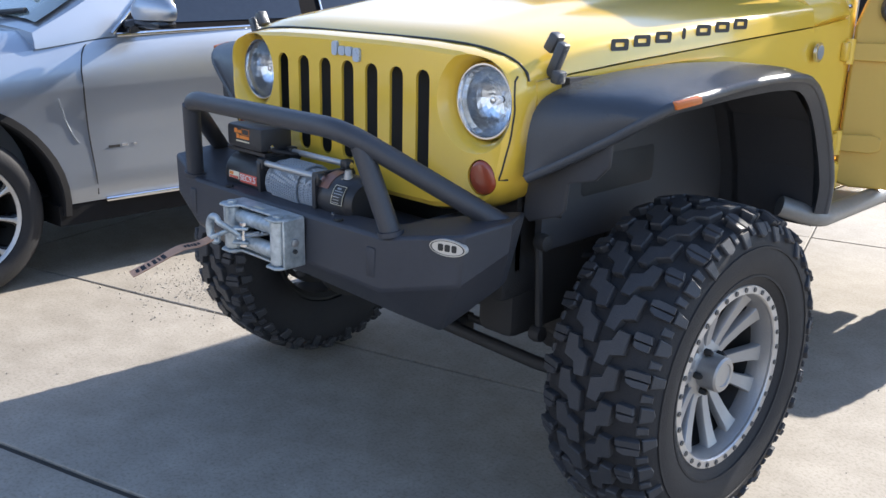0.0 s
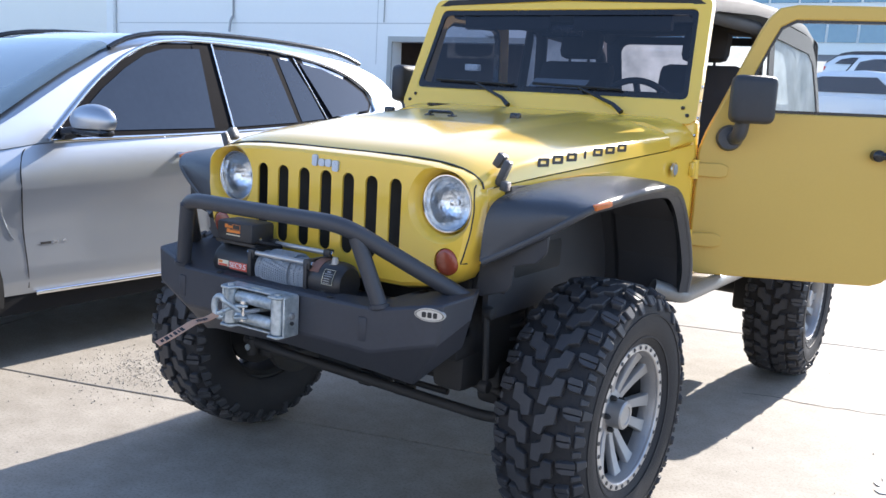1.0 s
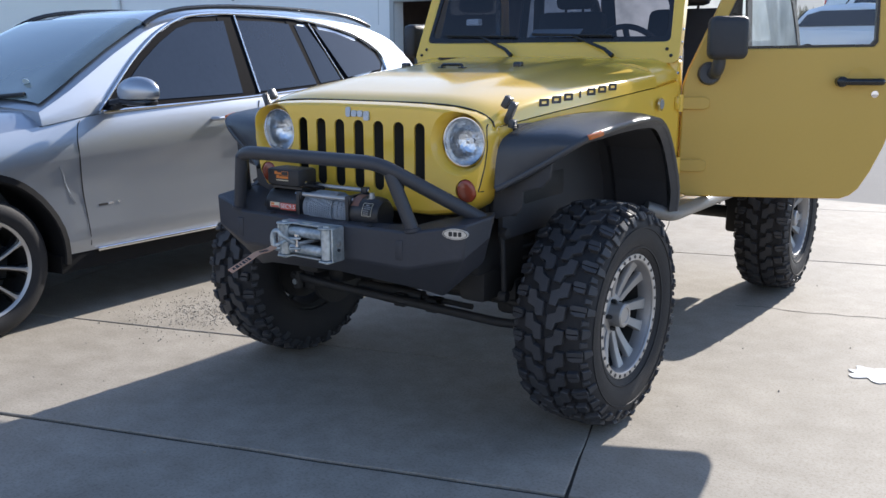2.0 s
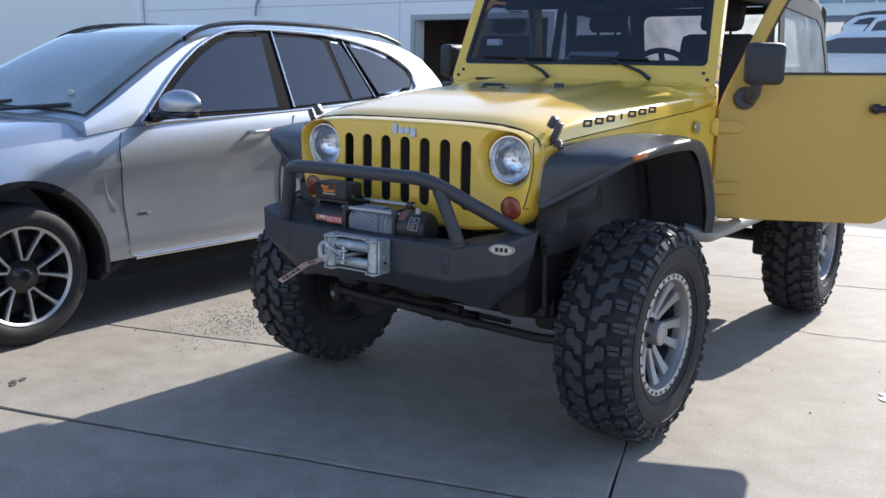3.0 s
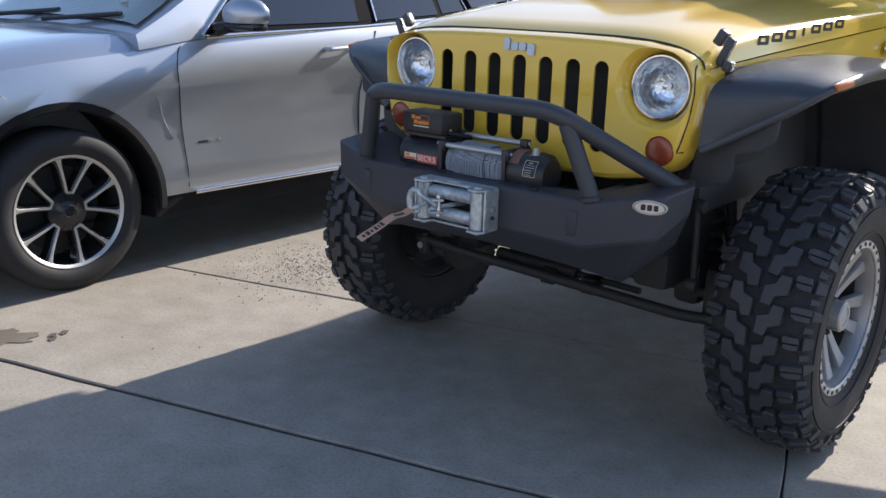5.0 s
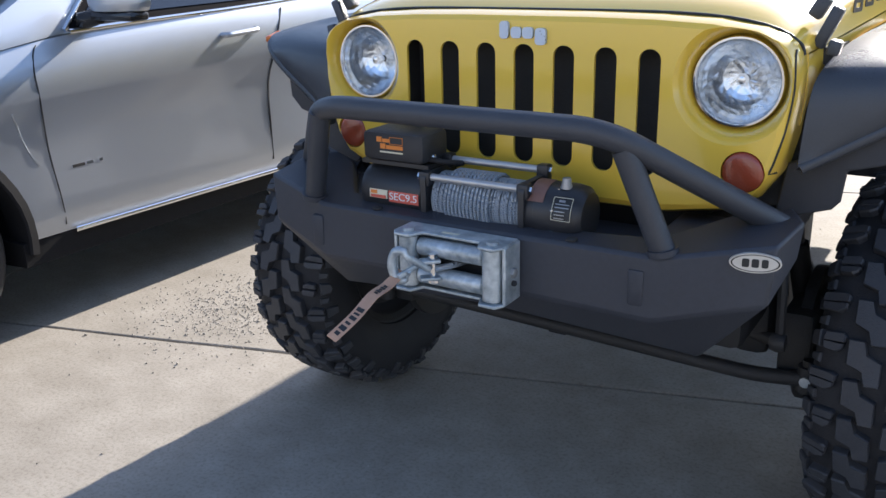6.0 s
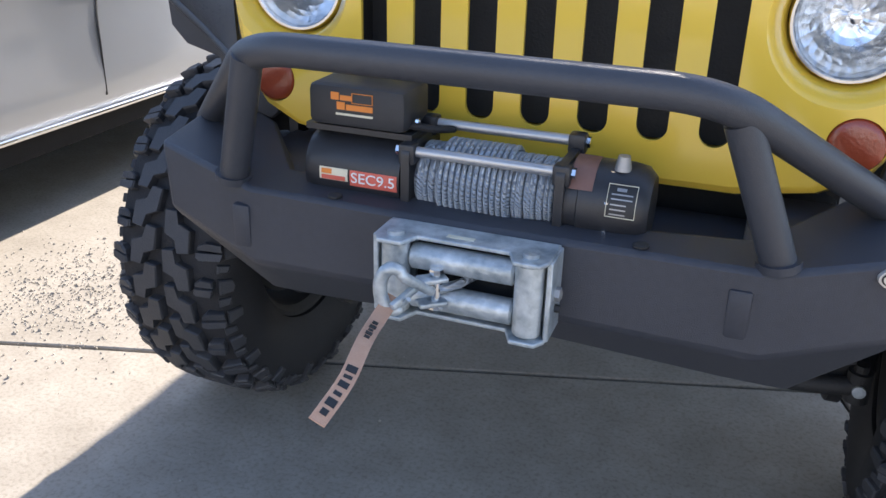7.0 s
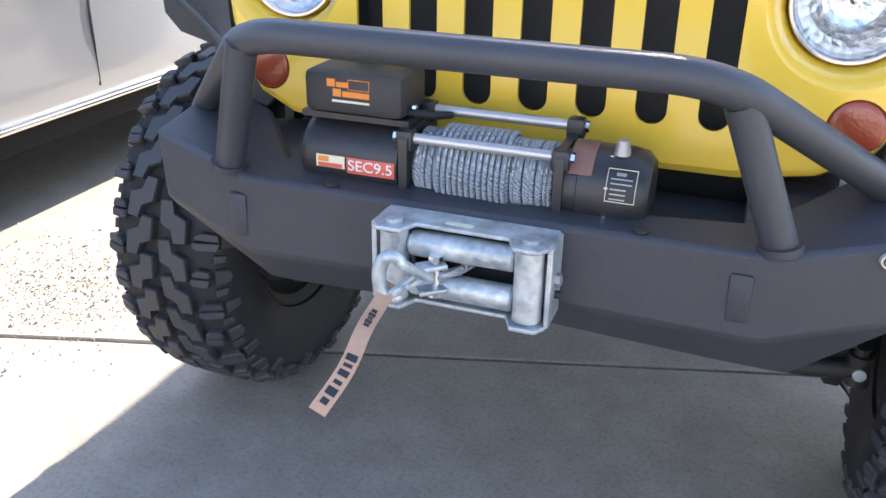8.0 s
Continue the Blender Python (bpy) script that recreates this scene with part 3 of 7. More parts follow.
def wiper(x0, x1):
    bm = tube(bmesh.new(), [(x0, 1.33, 1.438), (x0 + (x1 - x0) * 0.2, 1.345, 1.47), ws(x1, 1.535, 0.02)], [0.012, 0.009, 0.006], 8)
    arm = part("wiper", bm, BLACK_GLOSS, jeep, "black wiper arm and blade")
    bm = tube(bmesh.new(), [ws(x1 - 0.24, 1.545, 0.008), ws(x1 + 0.2, 1.535, 0.008)], 0.007, 6)
    part("blade", bm, INK, arm)


wiper(0.44, 0.2)
wiper(-0.12, -0.34)
for x, y in ((-0.36, 0.745), (0.25, 0.75)):
    z = hood_point(y, abs(x) / (lerp_table(HOOD_W, y) * 0.985 * 1.25))[1]
    bm = box(bmesh.new(), x - 0.019, x + 0.019, y - 0.018, y + 0.018, z - 0.02, z + 0.02, 0.008)
    part("hood_bumper", bm, BLACK_GLOSS, jeep, "black rubber windscreen rest")
bm = tube(bmesh.new(), bend([(-0.095, 0.66, 1.375), (-0.095, 0.66, 1.402), (0.015, 0.66, 1.402), (0.015, 0.66, 1.375)], 0.015), 0.007, 8)
for x in (-0.095, 0.015):
    box(bm, x - 0.016, x + 0.016, 0.645, 0.675, 1.38, 1.392, 0.004)
part("hood_loop", bm, BLACK_GLOSS, jeep, "black footman loop on the bonnet")


def hood_latch(s):
    def m():
        bm = bmesh.new()
        box(bm, -0.014, 0.014, -0.016, 0.016, -0.026, 0.02, 0.006, pose(0.588, 0.075, 1.283, 0, 30, 0))
        box(bm, -0.012, 0.012, -0.01, 0.016, -0.045, 0.04, 0.005, pose(0.608, 0.062, 1.245, 0, 24, 0))
        box(bm, -0.01, 0.014, -0.016, 0.016, -0.014, 0.016, 0.005, pose(0.622, 0.05, 1.205, 0, 12, 0))
        return bm
    part("hood_latch", m() if s > 0 else mirror_x(m()), FLARE, jeep, "black rubber bonnet latch")


hood_latch(1), hood_latch(-1)
# trim name on the bonnet side, as seven plain blocks
for s in (1, -1):
    for i in range(7):
        y = 0.25 + 0.58 * (i + 0.5) / 7
        wide = 0.014 if i == 3 else 0.064
        a = hood_point(y - wide / 2, 0.81)[0], hood_point(y + wide / 2, 0.81)[0]
        z0 = lerp_table(HOOD_SEAM, y) + 0.022
        bm = bmesh.new()
        m = frame_on((s * (sum(a) / 2 + 0.0035), y, z0 + 0.021), (s * (a[1] - a[0]), wide, 0.0), (0, 0, 1))
        o = [m @ Vector((u, v, 0)) for u, v in rounded(wide, 0.029, 0.006, 3)]
        i2 = [m @ Vector((u, v, 0)) for u, v in rounded(max(0.006, wide - 0.03), 0.01, 0.003, 3)]
        off = m.to_3x3() @ Vector((0, 0, 0.0015))
        if i != 3:
            ring_frame(bm, o, i2, off)
        else:
            rings_skin(bm, [o, [p + off for p in o]])
        part("side_name_block", bm, DECAL, jeep, "charcoal decal block")
bm = lathe(bmesh.new(), [(0.03, -0.004), (0.03, 0.004), (0.024, 0.006), (0.001, 0.005)], 28, pose(0.738, 1.215, 1.222))
medal = part("side_medallion", bm, CHROME, jeep, "small round silver badge")
bm = lathe(bmesh.new(), [(0.022, 0.0), (0.022, 0.0075), (0.001, 0.0075)], 24, pose(0.738, 1.215, 1.222))
part("medallion_face", bm, surface("grey_blue_enamel", (0.2, 0.24, 0.3), (0.35, 0.38, 0.42), 0.4, 0, 90, 300), medal)

FLARE_IN = [(0.592, -0.02, 0.99), (0.597, -0.018, 1.08), (0.602, 0.002, 1.14), (0.612, 0.05, 1.172), (0.625, 0.16, 1.197), (0.642, 0.3, 1.211), (0.662, 0.5, 1.219), (0.685, 0.72, 1.208), (0.7, 0.87, 1.17), (0.71, 0.97, 1.08), (0.72, 1.04, 0.93), (0.725, 1.08, 0.78)]
FLARE_OUT = [(0.594, -0.024, 0.978), (0.682, 0.012, 1.03), (0.79, 0.035, 1.095), (0.857, 0.055, 1.142), (0.893, 0.1, 1.172), (0.907, 0.2, 1.186), (0.912, 0.42, 1.203), (0.912, 0.66, 1.202), (0.908, 0.8, 1.17), (0.904, 0.92, 1.06), (0.9, 1.03, 0.88), (0.89, 1.05, 0.77)]


def flare(wide):
    rows = []
    ins, outs = smooth_line(FLARE_IN), smooth_line(FLARE_OUT)
    for k, (a, b) in enumerate(zip(ins, outs)):
        b = a + (b - a) * (1 + (wide - 1) * max(0.0, min(1.0, (0.5 - b.y) / 0.3)))
        mid = Vector((0.8, 0.55, 0.75))
        up = ((a + b) / 2 - mid)
        up.x = 0
        up.normalize()
        w = (b - a).length
        rows.append([a, a.lerp(b, 0.3) + up * 0.012 * min(1, w * 5), a.lerp(b, 0.75) + up * 0.014 * min(1, w * 5), b + up * 0.004, b + Vector((0.006, 0, 0)) - up * 0.022,
                     b - Vector((0.014, 0, 0)) - up * 0.042, a.lerp(b, 0.75) - up * 0.012, a - up * 0.014])
    bm = rings_skin(bmesh.new(), rows)
    return tube(bm, [r[4].lerp(r[3], 0.5) - Vector((0.001, 0, 0)) for r in rows], 0.0135, 8)


for m in (flare(1.0), mirror_x(flare(1.0))):
    part("front_flare", m, FLARE, jeep, "matt black fender flare", 50)
for s in (1, -1):
    bm = box(bmesh.new(), -0.012, 0.008, -0.038, 0.038, -0.009, 0.009, 0.004, pose(s * 0.912, 0.13, 1.172, 8, 0, -14 * s))
    part("side_marker", bm, AMBER, jeep, "amber side marker")


def liner():
    """Black inner arch: wall towards the engine and a curved roof."""
    bm = bmesh.new()
    arc = [(0.10, 0.86), (0.12, 1.02), (0.2, 1.13), (0.35, 1.17), (0.6, 1.175), (0.8, 1.14), (0.93, 1.05), (1.0, 0.9), (1.04, 0.72)]
    rings_skin(bm, [[(0.5, y, z) for y, z in arc] + [(0.5, 1.06, 0.72), (0.5, 1.0, 1.2), (0.5, 0.1, 1.2)], [(0.62, y, z) for y, z in arc] + [(0.62, 1.06, 0.72), (0.62, 1.0, 1.2), (0.62, 0.1, 1.2)]])
    rings_skin(bm, [[(x, y, z), (x, y + dy, z + dz)] for (y, z), (dy, dz) in zip(arc[5:], ((0, 0.015), (0.014, 0.01), (0.015, 0), (0.015, 0))) for x in (0.6,)] , False, False)
    for (a, b), (c, d) in zip(arc[4:], arc[5:]):
        vs = [bm.verts.new(p) for p in ((0.6, a, b), (0.86, a, b), (0.86, c, d), (0.6, c, d))]
        bm.faces.new(vs)
    box(bm, 0.54, 0.56, 0.1, 1.02, 0.76, 1.18)
    return bm


for m in both(liner):
    part("wheel_liner", m, LINER, jeep, "black plastic inner arch")


def front_skirt():
    bm = prism(bmesh.new(), [(0.56, 0.97), (0.66, 1.01), (0.79, 1.085), (0.785, 1.02), (0.752, 0.985), (0.676, 0.965), (0.67, 0.9), (0.655, 0.882), (0.565, 0.852), (0.545, 0.868)], "y", 0.04, 0.052)
    return bm


for m in both(front_skirt):
    part("fender_skirt", m, LINER, jeep, "grey-black plastic splash panel", 38, 0.004)

# ---- bumper ----
TOPS = [(0.0, -0.296, 0.838), (0.41, -0.296, 0.842), (0.615, -0.243, 0.88), (0.632, -0.1, 0.892)]
MIDS = [(0.0, -0.302, 0.715), (0.405, -0.302, 0.71), (0.606, -0.246, 0.76), (0.624, -0.1, 0.815)]
LOWS = [(0.0, -0.205, 0.628), (0.36, -0.205, 0.615), (0.46, -0.155, 0.585), (0.58, -0.075, 0.712)]
BACKS = [(0.0, -0.05, 0.62), (0.32, -0.05, 0.612), (0.44, -0.03, 0.6), (0.545, -0.005, 0.71)]
TOPB = [(0.0, -0.245, 0.842), (0.38, -0.2, 0.85), (0.5, -0.05, 0.88), (0.59, 0.0, 0.89)]


def bumper_mesh():
    rows = []
    for k in (-3, -2, -1, 0, 1, 2, 3):
        s, i = (1 if k >= 0 else -1), abs(k)
        rows.append([(s * p[i][0], p[i][1], p[i][2]) for p in (TOPS, MIDS, LOWS, BACKS, TOPB)])
    return rings_skin(bmesh.new(), rows)


bumper = part("front_bumper", bumper_mesh(), STEEL_BLACK, jeep, "black steel winch bumper with swept wings", 20, 0.008)
bm = bmesh.new()
box(bm, -0.36, 0.36, -0.24, 0.0, 0.79, 0.803)
box(bm, -0.50, -0.36, -0.2, 0.02, 0.78, 0.845, 0.006)
box(bm, 0.36, 0.50, -0.2, 0.02, 0.78, 0.845, 0.006)
part("winch_tray", bm, STEEL_BLACK, bumper)
R_HOOP = 0.0255
bm = tube(bmesh.new(), bend([(0.585, -0.075, 0.868), (0.308, -0.328, 1.081), (-0.368, -0.328, 1.081), (-0.64, -0.06, 0.87)], 0.075, 8), R_HOOP, 18)
hoop = part("hoop", bm, TUBE_BLACK, bumper, "black bent tube hoop over the winch", 60)
for s in (1, -1):
    bm = tube(bmesh.new(), [(0.335, -0.298, 1.045) if s > 0 else (-0.385, -0.312, 1.062), (0.412 if s > 0 else -0.452, -0.272, 0.845)], R_HOOP * 0.97, 18)
    part("hoop_post", bm, TUBE_BLACK, bumper, "", 60)
    bm = tube(bmesh.new(), [(s * (0.41 if s > 0 else 0.45), -0.2735, 0.855), (s * (0.412 if s > 0 else 0.452), -0.2725, 0.843)], 0.031, 18)
    part("weld_bead", bm, STEEL_BLACK, bumper)
    bm = box(bmesh.new(), -0.017, 0.017, -0.012, 0.012, -0.04, 0.036, 0.006, pose(0.37 if s > 0 else -0.425, -0.2905, 0.775))
    part("recovery_tab", bm, STEEL_BLACK, bumper)
    for x, z in ((0.19, 0.66), (0.28, 0.655)):
        bm = prism(bmesh.new(), rounded(0.064, 0.014, 0.0065, 4), "z", -0.002, 0.002)
        bmesh.ops.transform(bm, matrix=frame_on((s * x, -0.2565, 0.674), (1, 0, 0), (0, -0.097, 0.087)), verts=bm.verts[:])
        part("drain_slot", bm, INK, bumper)
    bm = lathe(bmesh.new(), [(0.012, 0.0), (0.012, -0.003), (0.008, -0.005), (0.001, -0.005)], 14, pose(s * 0.243 - 0.018, -0.278, 0.843, 0, 90, 0))
    part("tray_bolt", bm, UNDER, bumper)
# oval plate with a plain mark
m = frame_on((0.58, -0.2555, 0.848), (0.2, 0.053, 0.0), (0, 0.02, 1))
bm = bmesh.new()
rings_skin(bm, [[m @ Vector((0.046 * math.cos(a), 0.019 * math.sin(a), h)) for a in (2 * math.pi * k / 32 for k in range(32))] for h in (-0.01, 0.004)])
badge = part("bumper_badge", bm, surface("brushed_plate", (0.55, 0.53, 0.48), (0.65, 0.62, 0.57), 0.35, 0.4), bumper, "oval silver plate")
bm = bmesh.new()
rings_skin(bm, [[m @ Vector((r * 0.043 * math.cos(a), r * 0.0165 * math.sin(a), 0.0045)) for a in (2 * math.pi * k / 32 for k in range(32))] for r in (1.0, 0.94)] + [[m @ Vector((r * 0.043 * math.cos(a), r * 0.0165 * math.sin(a), 0.0055)) for a in (2 * math.pi * k / 32 for k in range(32))] for r in (0.94, 1.0)], True, False)
part("badge_rim", bm, INK, badge)
for i, (u, w) in enumerate(((-0.017, 0.013), (0.0, 0.013), (0.017, 0.012))):
    bm = prism(bmesh.new(), rounded(w, 0.016, 0.003, 3, u, 0), "z", 0.004, 0.0055)
    bmesh.ops.transform(bm, matrix=m @ Matrix.Shear("XZ", 4, (0, 0)), verts=bm.verts[:])
    part("badge_bar", bm, INK, badge)

# ---- winch ----
WY, WZ = -0.186, 0.868
bm = box(bmesh.new(), -0.16, 0.11, -0.225, -0.11, 0.803, 0.812, 0.003)
winch = part("winch", bm, WINCH, jeep, "black electric winch with steel cable")
for x0, x1 in ((-0.158, -0.144), (0.088, 0.102)):
    bm = prism(bmesh.new(), rounded(0.135, 0.135, 0.02, 4, WY, WZ), "x", x0, x1)
    x = (x0 + x1) / 2
    for y, z in ((-0.236, 0.922), (-0.142, 0.944)):
        box(bm, x - 0.014, x + 0.014, y - 0.014, y + 0.014, z - 0.02, z + 0.013, 0.005)
    part("side_plate", bm, WINCH, winch)
bm = lathe(bmesh.new(), [(0.001, -0.338), (0.045, -0.338), (0.058, -0.332), (0.064, -0.318), (0.064, -0.163), (0.001, -0.163)], 36, pose(0, WY, WZ))
part("motor", bm, WINCH, winch, "black winch motor")
bm = lathe(bmesh.new(), [(0.001, 0.102), (0.062, 0.102), (0.062, 0.12), (0.066, 0.122), (0.066, 0.19), (0.062, 0.213), (0.05, 0.225), (0.001, 0.225)], 36, pose(0, WY, WZ))
part("gearbox", bm, WINCH, winch, "black winch gearbox")
bm = lathe(bmesh.new(), [(0.046, -0.145), (0.046, 0.09)], 30, pose(0, WY, WZ))
part("drum", bm, CABLE, winch)
pts = []
turns = 34
for k in range(turns * 22 + 1):
    a = 2 * math.pi * k / 22
    pts.append((-0.138 + 0.221 * k / (turns * 22) + 0.0015 * math.sin(a * 0.37), WY + 0.0545 * math.cos(a), WZ + 0.0545 * math.sin(a)))
bm = tube(bmesh.new(), pts, 0.0041, 7)
pts = []
for k in range(12 * 22 + 1):
    a = 2 * math.pi * k / 22
    pts.append((-0.1 + 0.115 * k / (12 * 22), WY + 0.064 * math.cos(a), WZ + 0.064 * math.sin(a)))
tube(bm, pts, 0.0045, 7)
part("cable", bm, CABLE, winch, "grey wire rope wound on the drum", 60)
for y, z in ((-0.236, 0.922), (-0.142, 0.944)):
    bm = tube(bmesh.new(), [(-0.145, y, z), (0.09, y, z)], 0.0085, 14)
    part("tie_bar", bm, ALLOY, winch, "bright steel tie bar", 60)
    for x, s in ((-0.163, -1), (0.107, 1)):
        bm = lathe(bmesh.new(), [(0.009, 0.0), (0.009, 0.008), (0.001, 0.009)], 6, pose(x, y, z, 0, 0, 0 if s > 0 else 180))
        part("bolt", bm, CHROME, winch)
for a in (20, 60, 105, 150):
    bm = lathe(bmesh.new(), [(0.004, 0.0), (0.004, 0.003), (0.001, 0.0035)], 8, pose(0.165, WY - 0.0655 * math.cos(radians(a - 40)), WZ + 0.0655 * math.sin(radians(a - 40))) @ pose(0, 0, 0, 0, 0, 180) @ pose(0, 0, 0, 0, 90, 0))
    part("screw", bm, CHROME, winch)
bm = tube(bmesh.new(), [(0.178, WY - 0.02, WZ + 0.06), (0.178, WY - 0.02, WZ + 0.082)], [0.013, 0.009], 14)
part("clutch_lever", bm, ALLOY_DARK, winch, "grey clutch knob")


def wrap_label(name, x0, x1, a0, a1, r, mat, label=""):
    """A thin label bent round the winch body; angles up from its front."""
    bm = bmesh.new()
    n = 6
    rows = []
    for q in (r, r + 0.0012):
        rows.append(q)
    grid = [[[bm.verts.new((x, WY - q * math.cos(radians(a0 + (a1 - a0) * i / n)), WZ + q * math.sin(radians(a0 + (a1 - a0) * i / n)))) for i in range(n + 1)] for x in (x0, x1)] for q in rows]
    for g in grid:
        for i in range(n):
            bm.faces.new((g[0][i], g[0][i + 1], g[1][i + 1], g[1][i]))
    for i in range(n):
        for x in (0, 1):
            bm.faces.new((grid[0][x][i], grid[0][x][i + 1], grid[1][x][i + 1], grid[1][x][i]))
    for i in (0, n):
        bm.faces.new((grid[0][0][i], grid[0][1][i], grid[1][1][i], grid[1][0][i]))
    return part(name, bm, mat, winch, label)


wrap_label("label", -0.248, -0.166, -12, 11, 0.0642, RED, "red label with white number")
wrap_label("label", -0.302, -0.252, -7, 11, 0.0642, CREAM, "cream and orange label")
wrap_label("label_bar", -0.298, -0.256, -6, 0, 0.0655, RED)
wrap_label("label_bar", -0.298, -0.28, 2, 9, 0.0655, ORANGE)
wrap_label("label", -0.1475, -0.1465, -25, 5, 0.066, WHITE_PRINT)
wrap_label("band", 0.106, 0.142, 30, 100, 0.0665, COPPER, "dull copper patch")
lab = wrap_label("label", 0.165, 0.208, 2, 44, 0.0662, INK, "black rating plate with a pale border")
for a in (5, 11, 17, 24, 30):
    wrap_label("label_bar", 0.171, 0.202 - (a % 3) * 0.004, a, a + 1.6, 0.0675, ALLOY_DARK)
wrap_label("label_bar", 0.178, 0.192, 35, 39, 0.0675, ALLOY_DARK)
for x0, x1, a0, a1 in ((0.165, 0.208, 2, 2.8), (0.165, 0.208, 43.2, 44), (0.165, 0.1658, 2, 44), (0.2072, 0.208, 2, 44)):
    wrap_label("label_border", x0, x1, a0, a1, 0.0676, CREAM)
letters("label_number", "SEC9.5", 0.024, frame_on((-0.207, WY - 0.0662, WZ), (1, 0, 0), (0, 0.02, 1)), WHITE_PRINT, winch, 0.0006, "white number", 0.075)

# control box on top of the motor
bm = box(bmesh.new(), -0.327, -0.158, -0.238, -0.13, 0.945, 1.013, 0.012)
cbox = part("control_box", bm, WINCH_BOX, winch, "black plastic winch control box")
bm = box(bmesh.new(), -0.335, -0.15, -0.23, -0.12, 0.935, 0.9445)
for x in (-0.32, -0.18):
    tube(bm, [(x, -0.2, 0.925), (x, -0.2, 0.945)], 0.007, 8)
part("bracket", bm, WINCH, winch, "bent steel bracket")
bm = tube(bmesh.new(), bend([(-0.17, -0.21, 0.955), (-0.13, -0.2, 0.95), (-0.1, -0.15, 0.94), (-0.16, -0.11, 0.92)], 0.03), 0.006, 8)
part("power_lead", bm, RUBBER, winch)
for x, z in ((-0.166, 0.955), (-0.164, 0.985), (-0.15, 0.962), (-0.172, 0.94)):
    bm = lathe(bmesh.new(), [(0.006, 0.0), (0.006, 0.005), (0.001, 0.006)], 8, pose(x, -0.19 - z * 0.02, z))
    part("terminal_nut", bm, CHROME, winch)
for x0, x1, z0, z1, mt in ((-0.284, -0.27, 0.99, 1.002, ORANGE), (-0.268, -0.248, 0.99, 0.998, ORANGE), (-0.274, -0.26, 0.975, 0.987, ORANGE), (-0.258, -0.212, 0.975, 0.984, ORANGE), (-0.276, -0.212, 0.966, 0.9695, CREAM)):
    bm = box(bmesh.new(), x0, x1, -0.2395, -0.2375, z0, z1)
    part("box_print", bm, mt, winch)
bm = bmesh.new()
for a in ((-0.248, -0.212, 0.9865, 0.9875), (-0.248, -0.212, 1.002, 1.003), (-0.213, -0.212, 0.987, 1.002), (-0.248, -0.247, 0.987, 1.002)):
    box(bm, a[0], a[1], -0.2395, -0.2375, a[2], a[3])
part("box_print", bm, ORANGE, winch)

# ---- roller fairlead, hook and strap ----
FX = -0.016
bm = bmesh.new()
ring_frame(bm, [(FX + u, -0.303, v) for u, v in rounded(0.266, 0.126, 0.006, 2, 0, 0.772)], [(FX + u, -0.303, v) for u, v in rounded(0.18, 0.075, 0.006, 2, 0, 0.772)], (0, -0.012, 0))
for z0, z1 in ((0.829, 0.836), (0.705, 0.712)):
    prism(bm, [(FX - 0.133, -0.303), (FX + 0.133, -0.303), (FX + 0.133, -0.37), (FX + 0.122, -0.388), (FX + 0.084, -0.388), (FX + 0.07, -0.357), (FX - 0.07, -0.357), (FX - 0.084, -0.388), (FX - 0.122, -0.388), (FX - 0.133, -0.37)], "z", z0, z1)
for s in (1, -1):
    box(bm, FX + s * 0.133 - 0.004, FX + s * 0.133 + 0.004, -0.368, -0.303, 0.708, 0.833)
fair = part("fairlead", bm, GALV, jeep, "galvanised roller fairlead on the bumper face", 38, 0.002)
for s in (1, -1):
    bm = lathe(bmesh.new(), [(0.018, 0.7125), (0.0215, 0.716), (0.0215, 0.825), (0.018, 0.8285)], 26, pose(FX + s * 0.103, -0.36, 0) @ pose(0, 0, 0, 0, -90, 0))
    part("upright_roller", bm, GALV, fair)
    for z in (0.839, 0.702):
        bm = lathe(bmesh.new(), [(0.013, -0.003), (0.013, 0.003), (0.001, 0.004)], 16, pose(FX + s * 0.103, -0.36, z) @ pose(0, 0, 0, 0, -90, 0))
        part("roller_pin", bm, GALV, fair)
    for z, r in ((0.773, 0.011), (0.75, 0.006)):
        bm = lathe(bmesh.new(), [(r, 0.0), (r, 0.007), (r * 0.6, 0.009), (0.001, 0.009)], 6, pose(FX + s * 0.137, -0.337, z, 0, 0, 0 if s > 0 else 180))
        part("mounting_bolt", bm, ALLOY_DARK if r > 0.01 else INK, fair)
for z in (0.802, 0.738):
    bm = lathe(bmesh.new(), [(0.016, -0.081), (0.02, -0.077), (0.02, 0.077), (0.016, 0.081)], 26, pose(FX, -0.35, z))
    part("cross_roller", bm, GALV, fair)
bm = box(bmesh.new(), FX - 0.03, FX + 0.012, -0.345, -0.335, 0.8361, 0.8368)
part("sticker", bm, CREAM, fair, "small pale sticker")
bm = box(bmesh.new(), FX - 0.1, FX + 0.1, -0.3045, -0.3022, 0.72, 0.822)
part("fairlead_backing", bm, INK, fair)

